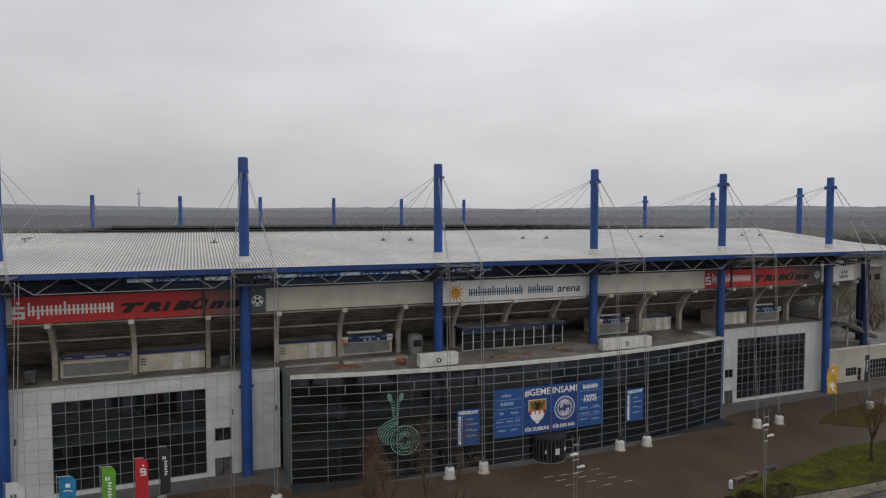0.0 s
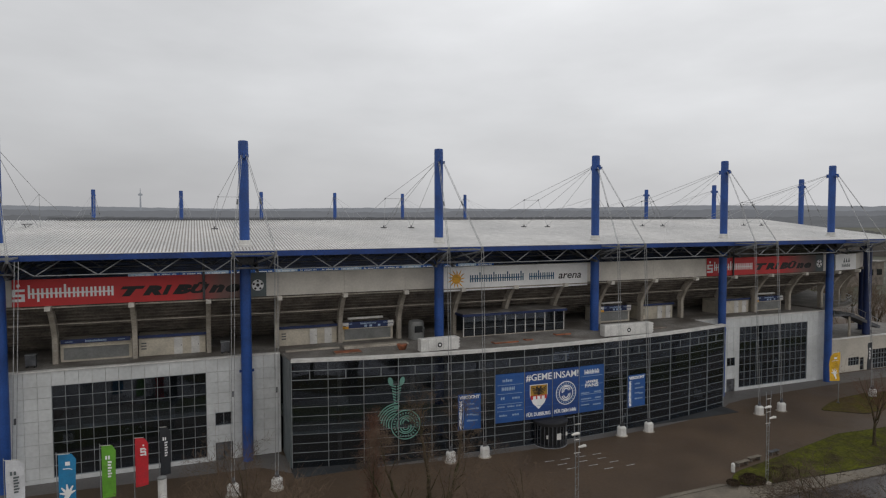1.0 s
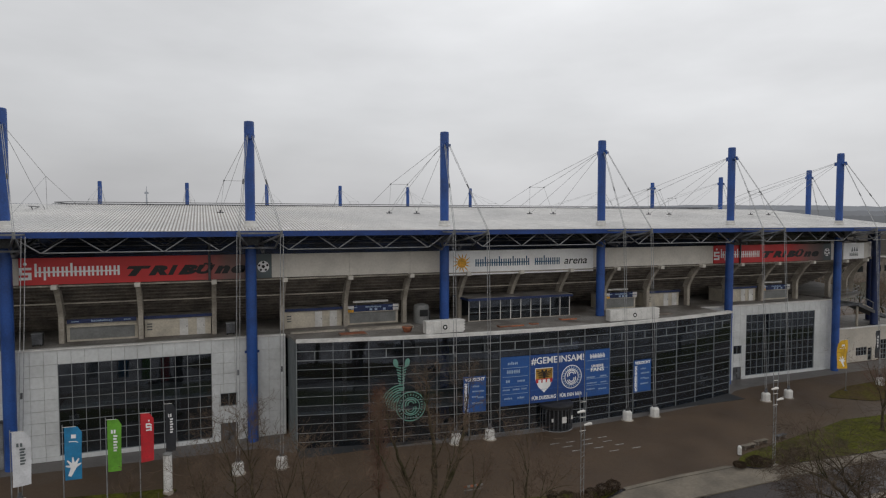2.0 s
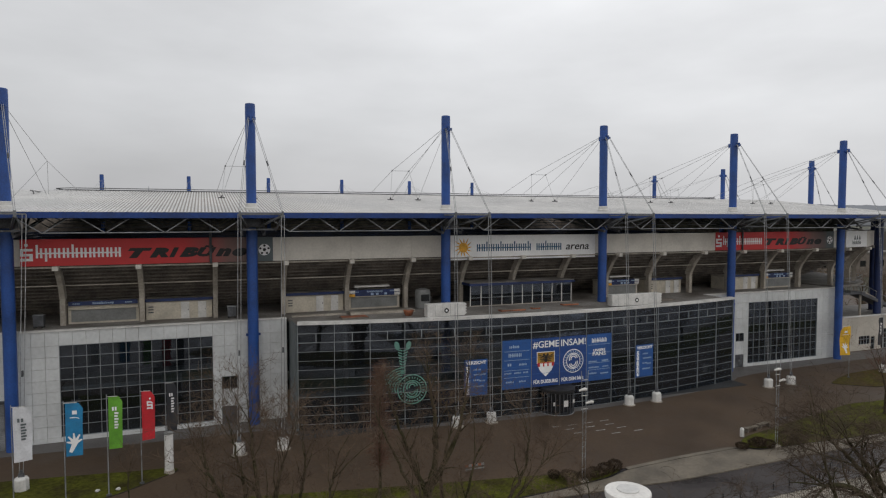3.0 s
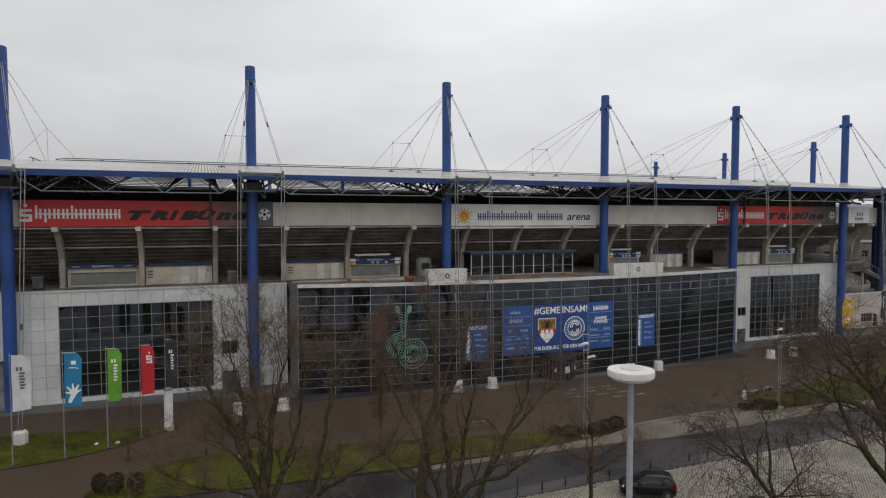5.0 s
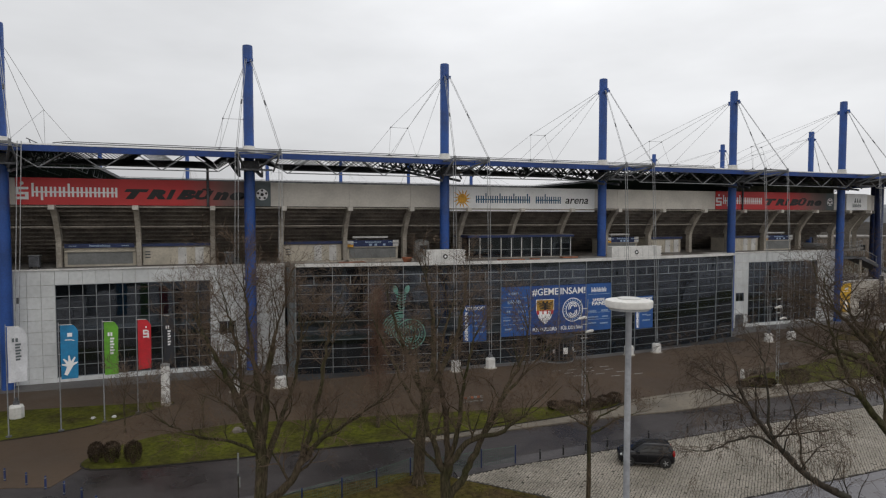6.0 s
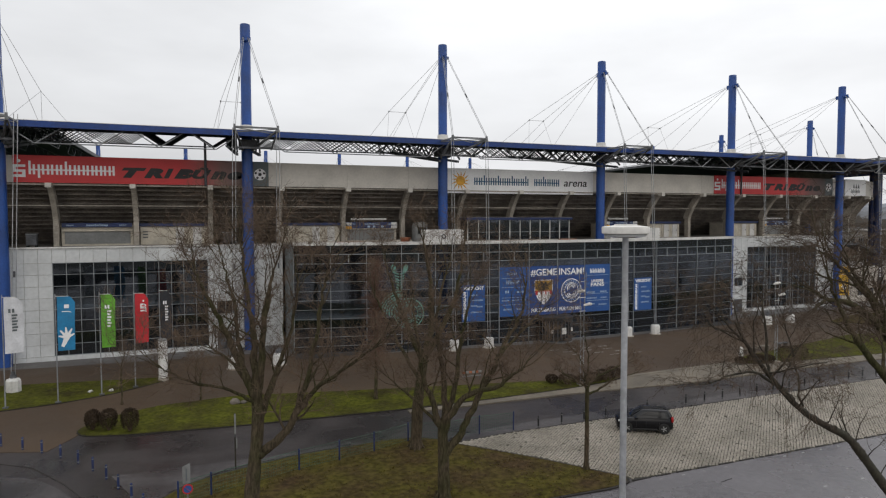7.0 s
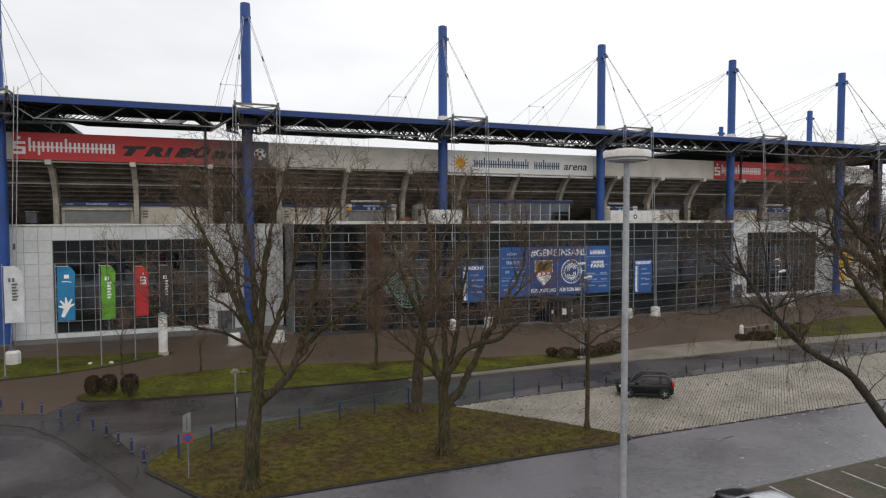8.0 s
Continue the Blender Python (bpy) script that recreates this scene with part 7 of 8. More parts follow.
def bench(x, y, turn, ln, top, label):
    b = thing("bench", label, "bench", "benches at the forecourt edge", (x, y, 0.024), turn)
    for k in range(3):
        part("slat", Geo().slab(-ln / 2, ln / 2, -0.24 + 0.17 * k, -0.1 + 0.17 * k, 0.41, 0.46, 0.01), top, b)
    for s in (-1, 1):
        part("leg", Geo().slab(s * ln * 0.36 - 0.06, s * ln * 0.36 + 0.06, -0.22, 0.22, 0, 0.41, 0.02), M_CONC_DK, b)


for x, y, turn, ln, top, label in ((47.9, -20.75, 6, 1.9, M_SIDE, "weathered slatted bench at the lawn edge"), (50.2, -20.25, 4, 1.8, M_SIDE, "weathered slatted bench at the lawn edge"), (53.6, -19.75, 8, 1.6, M_STEEL_DK, "dark slatted bench at the lawn edge")):
    bench(x, y, turn, ln, top, label)
rk2 = thing("boulder", "grey rounded boulder lying on the lawn", "boulder", "", (-2.5, -20.4, 0.08))
for dx, dy, r in ((0, 0, 0.34), (0.6, -0.1, 0.2)):
    g = Geo().turned([(r * 1.0, -0.03), (r * 1.15, r * 0.3), (r * 0.95, r * 0.75), (r * 0.5, r * 1.0), (r * 0.1, r * 1.06)], (dx, dy, 0), 9)
    rr = random.Random(int(r * 100))
    g.v = [(x + rr.uniform(-0.05, 0.05), y + rr.uniform(-0.05, 0.05), z + rr.uniform(-0.03, 0.03)) for x, y, z in g.v]
    part("stone", g, M_CONC_DK, rk2, smooth=True)
for x, y in ((-13.1, -13.1), (-11.6, -13.3)):
    lt = thing("paper_scrap", "crumpled pale paper lying on the flag lawn", "litter", "paper scraps", (x, y, 0.1))
    g = Geo().turned([(0.10, 0.0), (0.2, 0.06), (0.14, 0.15), (0.03, 0.17)], n=7)
    rr = random.Random(int(-x * 10))
    g.v = [(a + rr.uniform(-0.06, 0.06), b + rr.uniform(-0.06, 0.06), max(0.0, c + rr.uniform(-0.04, 0.04))) for a, b, c in g.v]
    part("sheet", g, M_WHITE, lt)
bn = thing("barrier", "low red and white striped barrier board at the lawn edge", "barrier", "", (16.0, -20.2, 0.02))
for k in range(6):
    part("stripe", Geo().slab(0.3 * k, 0.3 * k + 0.3, -0.02, 0.02, 0.55, 0.75, 0.005), M_SHUTTER if k % 2 else M_TERRA, bn)
for x in (0.15, 1.65):
    part("foot", Geo().beam((x, 0.03, 0), (x, 0.03, 0.75), 0.05), M_STEEL_DK, bn)
part("rail", Geo().slab(0, 1.8, -0.02, 0.02, 0.28, 0.36, 0.005), M_SHUTTER, bn)


# ---- trees ----
def grow(g, twg, p, d, length, r, level, rnd, top, up, kids, wob=0.22):
    n = 5 if level < 2 else 4 if level < 3 else 3
    pts, rad = [p.copy()], [r]
    q, dd = p.copy(), d.normalized()
    for i in range(n):
        dd = (dd + Vector((rnd.uniform(-wob, wob), rnd.uniform(-wob, wob), rnd.uniform(-wob, wob) + up[min(level, len(up) - 1)]))).normalized()
        q = q + dd * (length / n)
        pts.append(q.copy())
        rad.append(max(0.0045, r * (1 - 0.66 * (i + 1) / n)))
    (g if level < 2 else twg).tube(pts, rad, (9, 6, 5, 3, 3)[level], level < 2)
    if level >= top:
        return
    for k in range(kids[level]):
        u = rnd.uniform(0.25, 1.0)
        i = min(n - 1, int(u * n))
        base = pts[i].lerp(pts[i + 1], u * n - i)
        axis = (pts[i + 1] - pts[i]).normalized()
        side = Vector((rnd.uniform(-1, 1), rnd.uniform(-1, 1), rnd.uniform(-0.4, 0.9)))
        side = (side - axis * side.dot(axis)).normalized()
        nd = axis * rnd.uniform(0.4, 0.85) + side * rnd.uniform(0.45, 0.95)
        grow(g, twg, base, nd, length * rnd.uniform(0.42, 0.7), max(0.0066, rad[i] * rnd.uniform(0.4, 0.6)), level + 1, rnd, top, up, kids, wob)


def smooth_path(pts, rounds=2):
    """Corners of a limb's line cut off, so that it bends."""
    for _ in range(rounds):
        out = [pts[0]]
        for p, q in zip(pts, pts[1:]):
            out += [p.lerp(q, 0.25), p.lerp(q, 0.75)]
        pts = out + [pts[-1]]
    return pts


def limb(g, tw, pts, r0, r1, rnd, boughs, bough_len, kids=(0, 6, 6, 5), up=(0, 0.06, 0.02, -0.05)):
    """A heavy limb along a bent line, knobbly, with boughs along its outer part and a spray of twigs at its end."""
    line = smooth_path([Vector(p) for p in pts])
    n = len(line)
    line = [p + Vector((rnd.uniform(-1, 1), rnd.uniform(-1, 1), 0)) * 0.06 * (0 < i < n - 1) for i, p in enumerate(line)]
    rad = [r0 + (r1 - r0) * (i / (n - 1)) ** 0.95 for i in range(n)]
    rad = [max(0.02, r * rnd.uniform(0.93, 1.08)) for r in rad]
    g.tube(line, rad, 9)
    for k in range(boughs):
        u = 0.3 + 0.7 * (k + rnd.random()) / boughs
        i = min(n - 2, int(u * (n - 1)))
        p = line[i].lerp(line[i + 1], u * (n - 1) - i)
        axis = (line[i + 1] - line[i]).normalized()
        side = Vector((rnd.uniform(-1, 1), rnd.uniform(-1, 1), rnd.uniform(-0.2, 1.0))).normalized()
        grow(g, tw, p, axis * rnd.uniform(0.3, 0.9) + side * 0.9, bough_len * rnd.uniform(0.6, 1.2) * (1.15 - 0.4 * u), max(0.018, rad[i] * rnd.uniform(0.3, 0.5)), 1, rnd, 4, up, kids, 0.34)
    for k in range(3):
        d = (line[-1] - line[-3]).normalized() + Vector((rnd.uniform(-0.5, 0.5), rnd.uniform(-0.5, 0.5), rnd.uniform(-0.2, 0.5)))
        grow(g, tw, line[-1], d, bough_len * rnd.uniform(0.8, 1.2), r1 * 0.8, 1, rnd, 4, up, kids, 0.24)


def trunk_of(g, path, radii, rnd, r):
    """A trunk with furrows and swellings, and its root flare."""
    path = [Vector(p) for p in path]
    n, rows = 22, []
    for i, (p, q) in enumerate(zip(path, path[1:])):
        m = max(1, int((q - p).length / 0.22))
        rows += [(p.lerp(q, k / m), radii[i] + (radii[i + 1] - radii[i]) * k / m) for k in range(m)]
    rows.append((path[-1], radii[-1]))
    off, k0 = rnd.uniform(0, 50), len(g.v)
    for p, rad in rows:
        for j in range(n):
            a = 2 * math.pi * j / n
            c, s = math.cos(a), math.sin(a)
            f = 1 + 0.14 * noise.noise((c * 1.3 + off, s * 1.3, p.z * 0.7)) + 0.13 * noise.noise((c * 4.5, s * 4.5 + off, p.z * 0.9)) + 0.05 * noise.noise((c * 9, s * 9, p.z * 4 + off))
            g.v.append((p.x + c * rad * f, p.y + s * rad * f, p.z))
    for i in range(len(rows) - 1):
        for j in range(n):
            a, b = k0 + i * n + j, k0 + i * n + (j + 1) % n
            g.f.append((a, b, b + n, a + n))
    for k in range(9):
        a = 6.283 * k / 9 + rnd.uniform(-0.2, 0.2)
        g.tube([(r * 0.9 * math.cos(a), r * 0.9 * math.sin(a), 0.4), (r * 1.4 * math.cos(a), r * 1.4 * math.sin(a), 0.06), (r * 2.1 * math.cos(a), r * 2.1 * math.sin(a), -0.06)], [r * 0.22, r * 0.22, r * 0.1], 5)


def forked_tree(label, x, y, seed, r, trunk, limbs, boughs=6, bough_len=2.2, name="bare_tree", z=0.1, kids=(0, 6, 6, 5), up=(0, 0.06, 0.02, -0.05), twig=None):
    """A bare tree told by its trunk line and its heavy limbs, each (line, first radius, last radius)."""
    t = thing(name, label, "tree", "bare trees", (x, y, z))
    rnd = random.Random(seed)
    g, tw = Geo(), Geo()
    trunk_of(g, trunk, [r * 1.5, r * 1.12] + [r * (1 - 0.1 * i) for i in range(len(trunk) - 2)], rnd, r)
    for pts, r0, r1 in limbs:
        limb(g, tw, pts, r0 * 1.4, r1 * 1.25, rnd, boughs, bough_len, kids, up)
    part("trunk", g, M_BARK, t, "mossy furrowed bark", smooth=True)
    part("crown", tw, twig or M_TWIG, t, "bare brown twigs")
    return t


def tree(label, x, y, seed, trunk, r, limbs, limb_len, spread, kids=(0, 5, 5, 3), up=(0.05, 0.09, 0.03, -0.03), twig=None, z=0.1, name="bare_tree", wob=0.22, top=4):
    t = thing(name, label, "tree", "bare trees", (x, y, z))
    rnd = random.Random(seed)
    g, tw = Geo(), Geo()
    path = [Vector((0, 0, -0.15)), Vector((0, 0, 0.25)), Vector((0.02, 0.05, trunk * 0.4)), Vector((-0.04, 0, trunk * 0.75)), Vector((0, 0, trunk))]
    trunk_of(g, path, [r * 1.6, r * 1.15, r, r * 0.92, r * 0.8], rnd, r)
    for k in range(limbs):
        a = 6.283 * k / limbs + rnd.uniform(-0.4, 0.4)
        base = path[3].lerp(path[4], 1.0 if k < 3 else rnd.uniform(0.0, 1.0))
        s = spread * rnd.uniform(0.6, 1.3)
        d = Vector((math.cos(a) * s, math.sin(a) * s, 1.0))
        grow(g, tw, base - d.normalized() * r * 0.3, d, limb_len * rnd.uniform(0.75, 1.15), r * rnd.uniform(0.34, 0.52), 1, rnd, top, up, kids, wob)
    part("trunk", g, M_BARK, t, "furrowed grey bark", smooth=True)
    part("crown", tw, twig or M_TWIG, t, "bare twigs", smooth=False)
    return t


BIG = "large bare tree with forked mossy limbs on the near lawn"
forked_tree(BIG, -2.9, -41.6, 11, 0.3, [(0, 0, -0.15), (0, 0, 0.3), (0.1, -0.1, 2.2), (0.3, -0.1, 4.0), (0.4, 0, 5.4), (0.35, 0, 6.9)], [
    ([(0.3, -0.05, 3.6), (1.0, -0.5, 4.2), (1.6, -1.0, 4.9), (1.9, -1.2, 5.9), (2.2, -1.6, 6.9), (2.6, -2.0, 9.1), (2.9, -2.3, 11.2)], 0.17, 0.035),
    ([(1.9, -1.2, 5.6), (2.5, -1.5, 6.6), (3.3, -2.4, 7.4), (4.5, -3.4, 8.5)], 0.1, 0.03),
    ([(0.4, -0.05, 5.0), (1.0, 0.2, 6.5), (1.4, 0.5, 7.4), (1.9, 0.7, 8.5), (2.3, 1.1, 10.9)], 0.13, 0.03),
    ([(0.4, 0, 6.2), (0.65, -0.3, 8.2), (0.6, -0.6, 9.7), (1.1, -1.1, 11.8)], 0.15, 0.03),
    ([(0.35, 0, 6.3), (0.3, 0.5, 8.6), (0.2, 1.0, 9.8), (-0.1, 1.6, 12.7)], 0.15, 0.03),
    ([(0.3, 0.05, 6.2), (-0.4, 0.2, 8.0), (-0.9, 0.1, 9.2), (-1.4, 0.1, 10.2), (-2.0, 0.1, 11.5)], 0.14, 0.03),
    ([(0.1, 0.1, 6.6), (-0.6, 1.0, 7.6), (-1.4, 1.9, 8.0)], 0.07, 0.025),
    ([(-0.2, 0.2, 7.4), (-0.4, 1.6, 10.2), (-0.8, 2.9, 11.6)], 0.08, 0.025),
    ([(0.2, -0.1, 6.0), (-0.9, -0.5, 6.8), (-2.2, -0.9, 7.2), (-3.2, -1.1, 7.9)], 0.06, 0.02)], 9, 2.1, kids=(0, 5, 5, 4), up=(0, 0.10, 0.05, 0.0))
forked_tree(BIG, 6.2, -41.0, 13, 0.27, [(0.1, 0, -0.15), (0.1, 0, 0.3), (0.05, 0, 2.0), (0, 0, 3.2), (0, 0, 3.9)], [
    ([(0, 0, 3.3), (-0.5, 0, 4.9), (-1.0, 0, 6.0), (-1.2, -0.1, 7.4), (-1.5, -0.2, 9.3)], 0.14, 0.03),
    ([(0, 0, 3.3), (0.3, 0.3, 5.3), (0.2, 0.6, 6.6), (0, 1.1, 8.4), (0.7, 1.2, 11.1)], 0.14, 0.03),
    ([(0, 0, 3.2), (0.4, -0.4, 4.6), (1.1, -1.0, 5.5), (2.2, -1.7, 5.7), (2.5, -2.1, 6.3), (3.0, -2.6, 6.8)], 0.14, 0.03),
    ([(0.05, 0, 2.1), (0.7, -0.1, 2.9), (1.3, -0.1, 3.8), (2.1, 0, 5.2), (3.0, 0.1, 6.6), (3.5, 0.3, 7.4), (4.5, 0.3, 8.7), (4.9, 0.6, 10.2)], 0.16, 0.035),
    ([(0, 0, 3.5), (-1.2, 0.8, 4.9), (-2.2, 1.6, 5.8)], 0.08, 0.02),
    ([(0, 0, 3.4), (0.7, -0.1, 5.9), (0.9, -0.1, 7.8), (1.4, -0.2, 10.0)], 0.12, 0.03),
    ([(3.1, 0.15, 6.8), (4.5, 0.2, 8.0), (6.1, 0.9, 8.9)], 0.07, 0.02)], 8, 2.1, kids=(0, 5, 5, 4), up=(0, 0.08, 0.03, -0.04))
forked_tree(BIG, 7.2, -33.9, 14, 0.31, [(0, 0, -0.15), (0, 0, 0.3), (0.1, -0.1, 2.6), (0.35, -0.1, 4.6), (0.55, -0.1, 5.9)], [
    ([(0.5, -0.1, 5.2), (1.1, -0.2, 7.9), (0.9, 0, 10.2), (0.6, 0.2, 12.4)], 0.18, 0.035),
    ([(0.5, -0.1, 4.9), (-0.4, 0, 7.2), (-1.2, 0.1, 9.3), (-1.8, 0, 11.1)], 0.15, 0.03),
    ([(0.5, -0.1, 5.3), (1.9, -0.1, 7.5), (2.8, 0, 9.6), (3.3, 0.3, 12.1)], 0.16, 0.03),
    ([(0.3, -0.1, 4.0), (-0.4, 1.1, 5.5), (-1.0, 2.2, 7.2), (-1.8, 2.6, 9.0)], 0.11, 0.03)], 6, 2.0, kids=(0, 5, 5, 4))
forked_tree("young bare tree with thin straight trunk at the lawn edge", 14.9, -40.4, 15, 0.115, [(0, 0, -0.15), (0, 0, 0.3), (0.03, 0, 2.0), (0, 0, 4.0), (0.02, 0, 5.2)], [
    ([(0, 0, 4.5), (0.6, 0, 5.1), (1.5, -0.1, 5.35), (2.3, -0.2, 5.7)], 0.052, 0.014),
    ([(0, 0, 4.1), (0.8, -0.2, 4.5), (1.6, -0.3, 4.95), (2.8, -0.4, 5.15)], 0.056, 0.014),
    ([(0, 0, 4.5), (-0.7, 0.1, 5.0), (-1.6, 0.2, 5.5)], 0.052, 0.014),
    ([(0.02, 0, 5.0), (0.1, 0, 6.2), (-0.1, 0.1, 7.3)], 0.05, 0.014),
    ([(0, 0, 4.6), (-0.6, -0.7, 4.9), (-1.1, -1.4, 5.4)], 0.035, 0.014),
    ([(0, 0, 4.9), (0.3, 0.8, 5.5), (0.5, 1.8, 6.0)], 0.035, 0.014)], 5, 0.9, kids=(0, 4, 4, 3), up=(0, 0.02, 0.0, -0.03))
tree("small thin bare tree on the lawn", -10.4, -17.4, 16, 2.4, 0.06, 5, 2.2, 0.35, kids=(0, 4, 4, 3))


def column_tree(label, x, y, seed, h, w):
    """A narrow tree: one leader, and many short steep branches with fine hanging twigs."""
    t = thing("bare_tree", label, "tree", "bare trees", (x, y, 0.08))
    rnd = random.Random(seed)
    g, tw = Geo(), Geo()
    trunk_of(g, [(0, 0, -0.1), (0, 0, 0.3), (0.05, 0, 2.0), (0, 0, h * 0.5), (0.05, 0, h)], [0.17, 0.13, 0.11, 0.08, 0.02], rnd, 0.11)
    for k in range(170):
        u = rnd.uniform(0.2, 0.97)
        a = rnd.uniform(0, 6.283)
        wide = w * (0.35 + 0.65 * math.sin(math.pi * min(1.0, 0.15 + 0.85 * (1 - u))))
        d = Vector((math.cos(a) * 0.45, math.sin(a) * 0.45, 1.0))
        grow(g, tw, Vector((0.03, 0, u * h)), d, 2.2 * wide, 0.022, 2, rnd, 4, (0, 0, 0.12, -0.12, -0.3), (0, 0, 5, 3), 0.2)
    part("trunk", g, M_BARK, t, "thin grey trunk", smooth=True)
    part("crown", tw, M_TWIG_RED, t, "dense reddish twigs")
    return t


column_tree("narrow upright bare tree with dense reddish twigs", 7.6, -23.1, 17, 10.2, 0.75)
tree("small bare tree beside the drive", -4.9, -18.6, 27, 1.9, 0.06, 5, 2.0, 0.5, kids=(0, 4, 3, 3))
tree("bare reddish tree on the lawn beyond the forecourt", 66.5, -22.0, 19, 2.6, 0.16, 8, 4.6, 0.4, twig=M_TWIG_RED)
tree("bare reddish tree on the lawn beyond the forecourt", 78.0, -21.5, 20, 2.8, 0.18, 8, 5.0, 0.4, twig=M_TWIG_RED)
forked_tree("large bare tree with drooping limbs beside the parking bays", 27.8, -51.0, 18, 0.36, [(0, 0, -0.15), (0, 0, 0.3), (0.05, 0, 2.0), (0, 0, 3.8), (-0.2, 0.1, 5.0)], [
    ([(-0.1, 0, 4.4), (-1.6, 0.3, 6.4), (-3.2, 0.6, 8.0), (-4.4, 0.8, 9.2), (-6.0, 0.9, 10.2), (-7.3, 1.0, 10.3)], 0.22, 0.06),
    ([(-3.0, 0.6, 7.8), (-4.2, 1.0, 10.0), (-5.4, 1.3, 11.2), (-6.3, 1.5, 12.0)], 0.13, 0.04),
    ([(-0.1, 0, 4.6), (-1.3, -0.3, 8.0), (-2.6, -0.6, 10.0), (-3.8, -0.8, 11.6)], 0.2, 0.04),
    ([(0.1, 0, 4.6), (0.6, 0.4, 8.0), (0.4, 0.8, 12.0)], 0.18, 0.04),
    ([(-0.2, 0, 4.8), (-2.0, 1.0, 8.2), (-3.4, 1.8, 10.2), (-4.3, 2.2, 11.6)], 0.17, 0.04),
    ([(-0.3, 0, 4.2), (-3.2, -0.6, 5.3), (-6.1, -0.86, 7.2), (-7.0, -0.5, 8.4), (-7.6, -0.2, 9.4), (-8.0, 0.0, 10.4), (-8.3, 0.2, 11.6)], 0.17, 0.03)], 8, 2.5, "bare_tree", 0.02, (0, 5, 5, 5), (0, 0.04, -0.06, -0.2), M_TWIG_DK)

# leaning tree at the near road, with hanging twigs
t = thing("leaning_tree", "leaning bare tree with drooping twigs over the road", "tree", "bare trees", (19.4, -55.7, 0.02))
rnd = random.Random(31)
g, tw = Geo(), Geo()
LEAN = [Vector(p) for p in ((1.05, -0.2, -0.2), (0.6, 0.0, 0.6), (-0.5, 0.4, 2.6), (-1.85, 1.0, 4.4), (-2.3, 1.5, 5.4), (-2.75, 1.78, 6.1), (-3.6, 1.95, 6.5), (-4.5, 2.3, 7.1), (-5.4, 2.7, 8.2), (-6.2, 3.0, 9.3), (-6.6, 3.2, 10.2))]
g.tube(smooth_path(LEAN[1:], 1), [0.2, 0.195, 0.175, 0.185, 0.16, 0.165, 0.145, 0.155, 0.13, 0.135, 0.12, 0.115, 0.1, 0.095, 0.088, 0.08, 0.07, 0.06, 0.05, 0.04], 10)
g.tube(LEAN[:3], [0.36, 0.24, 0.19], 10)
HEAD = [([(-5.3, 2.65, 8.0), (-6.2, 2.6, 8.55), (-7.3, 2.5, 8.6), (-8.4, 2.4, 8.4)], 0.06, 0.02),
        ([(-5.5, 2.75, 8.3), (-5.3, 3.0, 9.6), (-5.5, 3.2, 11.2)], 0.07, 0.02),
        ([(-6.0, 2.95, 9.0), (-6.9, 3.0, 10.0), (-7.6, 3.0, 10.6)], 0.05, 0.018),
        ([(-4.4, 2.25, 7.0), (-4.3, 2.6, 8.4), (-4.5, 2.9, 9.8)], 0.05, 0.018)]
for pts, r0, r1 in HEAD:
    limb(g, tw, pts, r0, r1, rnd, 5, 1.3, (0, 4, 4, 3), (0, 0.05, -0.08, -0.3))
for k in range(9):
    i = 7 + k % 3
    p = LEAN[i].lerp(LEAN[i + 1], rnd.random())
    d = Vector((rnd.uniform(-1.0, 0.4), rnd.uniform(-0.8, 0.8), rnd.uniform(0.2, 1.3)))
    grow(g, tw, p, d, rnd.uniform(1.6, 2.6), rnd.uniform(0.025, 0.04), 1, rnd, 4, (0, 0.06, -0.10, -0.35), (0, 6, 5, 4), 0.28)
for k in range(26):
    i = 6 + k % 4
    p = LEAN[i].lerp(LEAN[i + 1], rnd.random()) + Vector((rnd.uniform(-1.0, 0.6), rnd.uniform(-0.6, 0.6), rnd.uniform(0.1, 0.9)))
    grow(g, tw, p, Vector((rnd.uniform(-0.5, 0.3), rnd.uniform(-0.4, 0.4), -0.5)), rnd.uniform(0.7, 1.5), 0.008, 3, rnd, 4, (0, 0, 0, -0.35, -0.3), (0, 0, 0, 4), 0.18)
for k in range(7):
    p = LEAN[3 + k % 4].lerp(LEAN[4 + k % 4], rnd.random())
    d = Vector((rnd.uniform(-0.4, 0.6), rnd.uniform(-0.6, 0.6), rnd.uniform(0.5, 1.4)))
    grow(g, tw, p, d, rnd.uniform(0.7, 1.5), 0.022, 1, rnd, 3, (0, 0.10, 0.0, -0.1), (0, 4, 3, 3), 0.25)
for k in range(26):
    p = LEAN[2 + k % 6].lerp(LEAN[3 + k % 6], rnd.random())
    o = Vector((rnd.uniform(-1, 1), rnd.uniform(-1, 1), rnd.uniform(0, 1))).normalized()
    g.tube([p, p + o * 0.08, p + o * 0.13, p + o * rnd.uniform(0.15, 0.18)], [0.13, 0.11, 0.085, 0.04], 9)
part("trunk", g, M_BARK_DK, t, "dark leaning trunk", smooth=True)
part("crown", tw, M_TWIG_DK, t, "drooping brown twigs")

# far bare trees and sheds at the right of the stadium
rnd = random.Random(77)
for k in range(9):
    x, y = 126 + 9 * k + rnd.uniform(-3, 3), 8 + 11 * k + rnd.uniform(-6, 6)
    tree("distant bare tree beyond the stadium", x, y, 50 + k, 3.0, 0.2, 7, 5.2, 0.5, kids=(0, 5, 4, 3), z=-0.05, name="distant_tree")
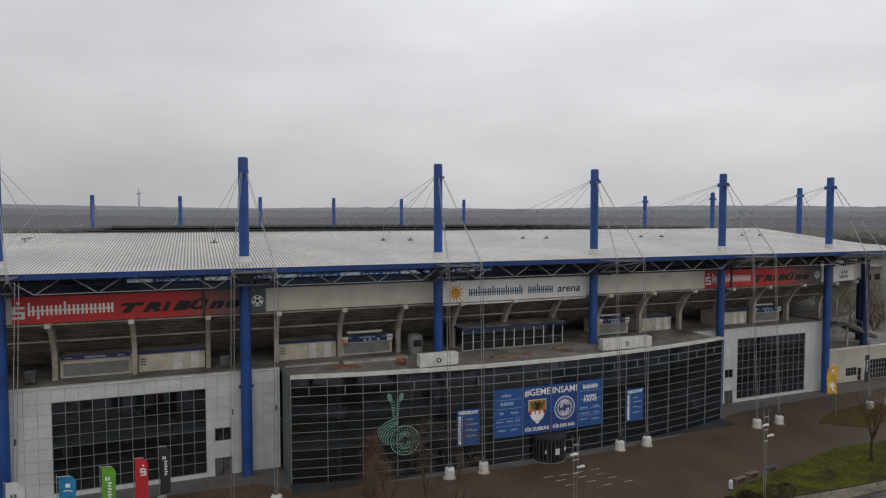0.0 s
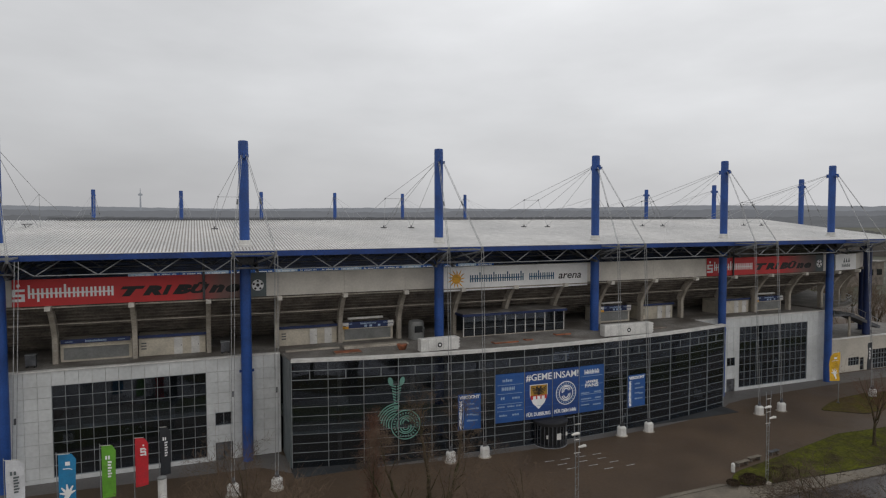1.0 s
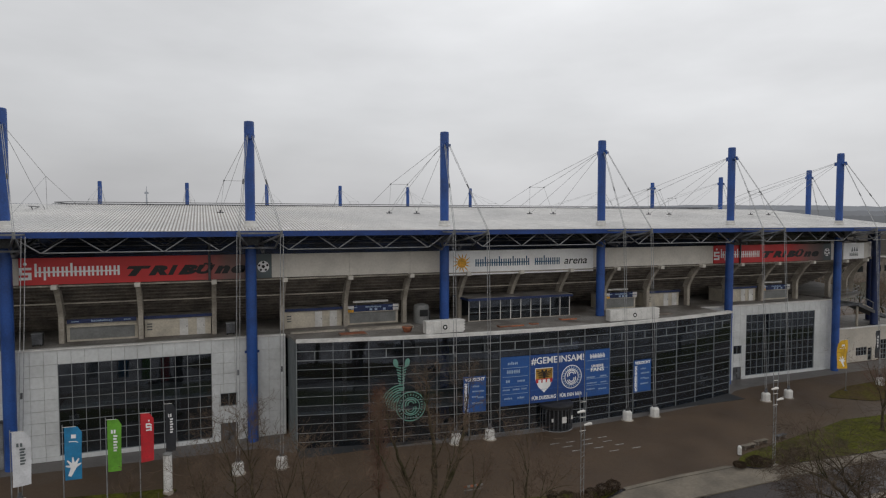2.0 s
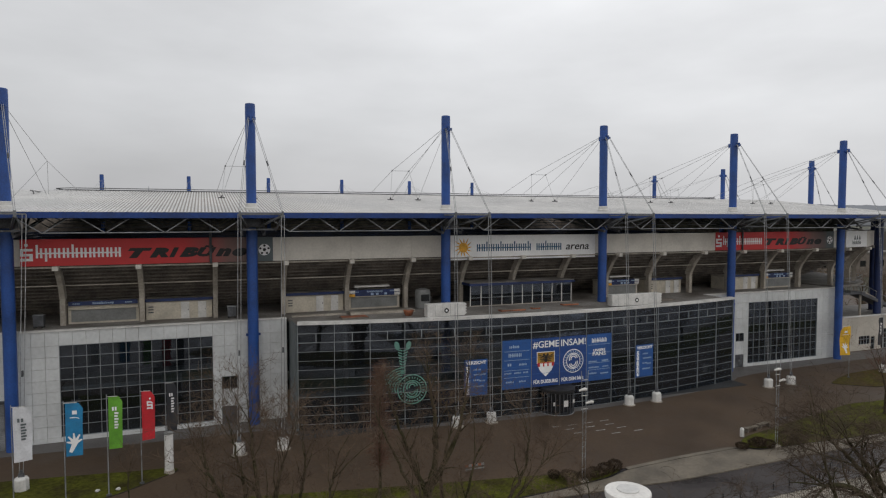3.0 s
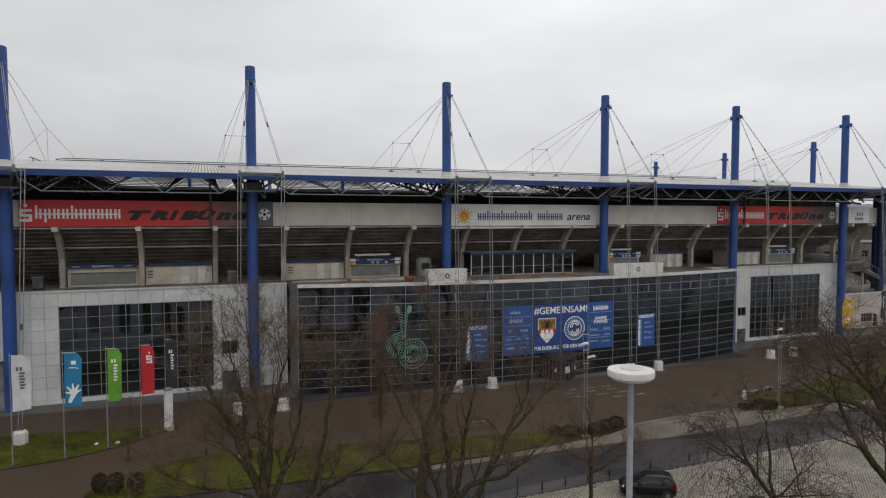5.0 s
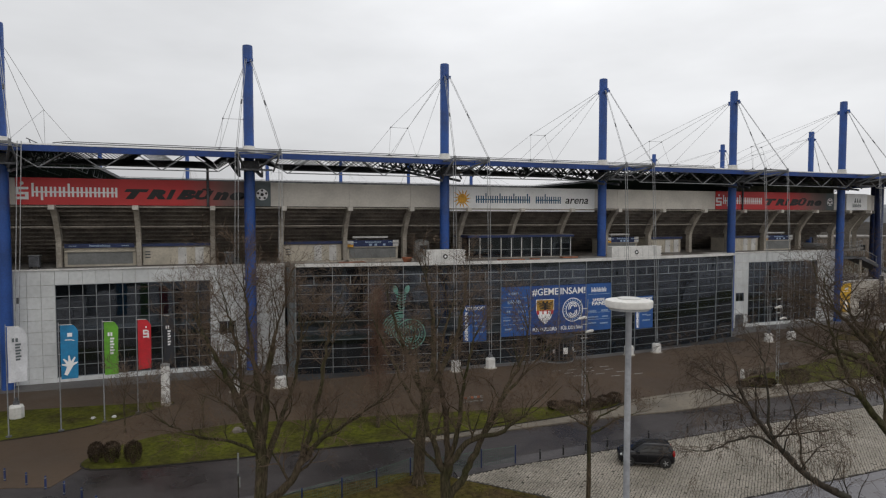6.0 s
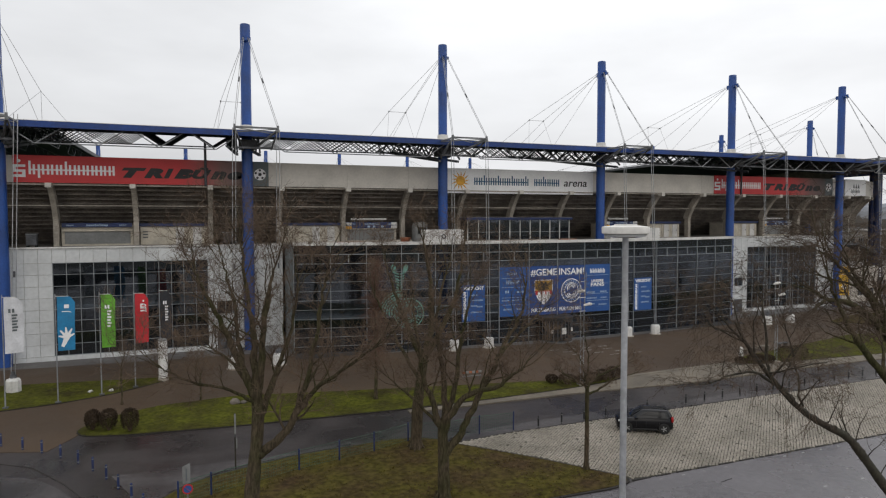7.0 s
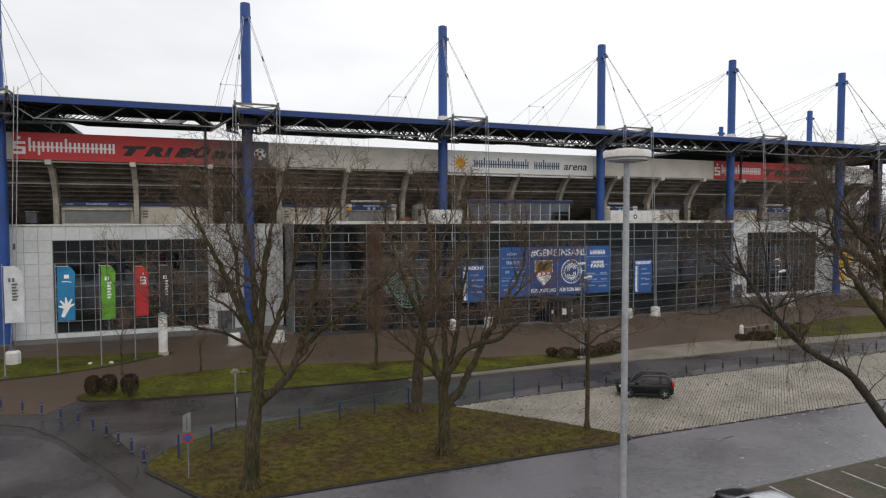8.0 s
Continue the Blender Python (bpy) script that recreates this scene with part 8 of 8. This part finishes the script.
# brown thicket on the open ground beyond, far too fine to count
rnd = random.Random(78)
tw = Geo()
for k in range(230):
    x, y = rnd.uniform(122, 215), rnd.uniform(0, 150)
    for j in range(7):
        grow(tw, tw, Vector((x + rnd.uniform(-1.5, 1.5), y + rnd.uniform(-1.5, 1.5), -0.1)), Vector((rnd.uniform(-0.5, 0.5), rnd.uniform(-0.5, 0.5), 1)), rnd.uniform(2.5, 5.5), 0.07, 2, rnd, 3, (0, 0, 0.05, 0.05), (0, 0, 6), 0.2)
tagged(new("far_thicket", tw.mesh("far_thicket", M_TWIG)), "brown leafless thicket beyond the stadium", "thicket", kind="stuff")
b = thing("far_shed", "low brown shed far beyond the stadium", "building", "", (205, 95, -0.08))
part("wall", Geo().box(0, 40, 0, 16, 0, 9), M_CONC_DK, b)
part("roof", Geo().slab(-0.4, 40.4, -0.4, 16.4, 9, 9.6, 0.2), M_DECK, b)
for k in range(8):
    part("window", Geo().box(1 + 5 * k, 4 + 5 * k, -0.06, 0, 4, 6.3), M_CARGL, b)

# ---- cobbles: the nearest stand alone, the rest are joined ----
ca, sa = math.cos(math.radians(41)), math.sin(math.radians(41))
SETT = Geo().add([(-0.105, -0.066, -0.03), (0.105, -0.066, -0.03), (0.105, 0.066, -0.03), (-0.105, 0.066, -0.03), (-0.105, -0.066, 0.016), (0.105, -0.066, 0.016), (0.105, 0.066, 0.016), (-0.105, 0.066, 0.016),
                  (-0.088, -0.05, 0.03), (0.088, -0.05, 0.03), (0.088, 0.05, 0.03), (-0.088, 0.05, 0.03)],
                 [(0, 1, 5, 4), (1, 2, 6, 5), (2, 3, 7, 6), (3, 0, 4, 7), (4, 5, 9, 8), (5, 6, 10, 9), (6, 7, 11, 10), (7, 4, 8, 11), (8, 9, 10, 11)])
sett = SETT.mesh("cobble", M_COB)
rnd = random.Random(9)
inner = inset(LOT, 0.05)
rest, count = Geo(), 0
for i in range(-120, 130):
    for j in range(-160, 160):
        u, v = i * 0.222 + (0.11 if j % 2 else 0) + rnd.uniform(-0.012, 0.012), j * 0.165 + rnd.uniform(-0.016, 0.016)
        x, y = 30 + ca * u - sa * v, -38 + sa * u + ca * v
        if not (8 < x < 52 and -43 < y < -32 and inside(x, y, inner)):
            continue
        tilt = rnd.uniform(-0.012, 0.010)
        if rnd.random() < 0.012:
            continue
        if count < 300 and 17 < x < 23 and y < -40.6:
            ob = part("cobble", sett, None, lot)
            ob.matrix_basis = pose(x, y, 0.016 + tilt * 0.5, rnd.uniform(-2, 2), rnd.uniform(-2, 2), 41 + rnd.uniform(-2, 2))
            count += 1
        else:
            dz = 0.016 + tilt
            rest.add([(x + ca * a - sa * b, y + sa * a + ca * b, c + dz) for a, b, c in SETT.v], SETT.f)
part("cobbles", rest, M_COB, lot)["kind"] = "stuff"
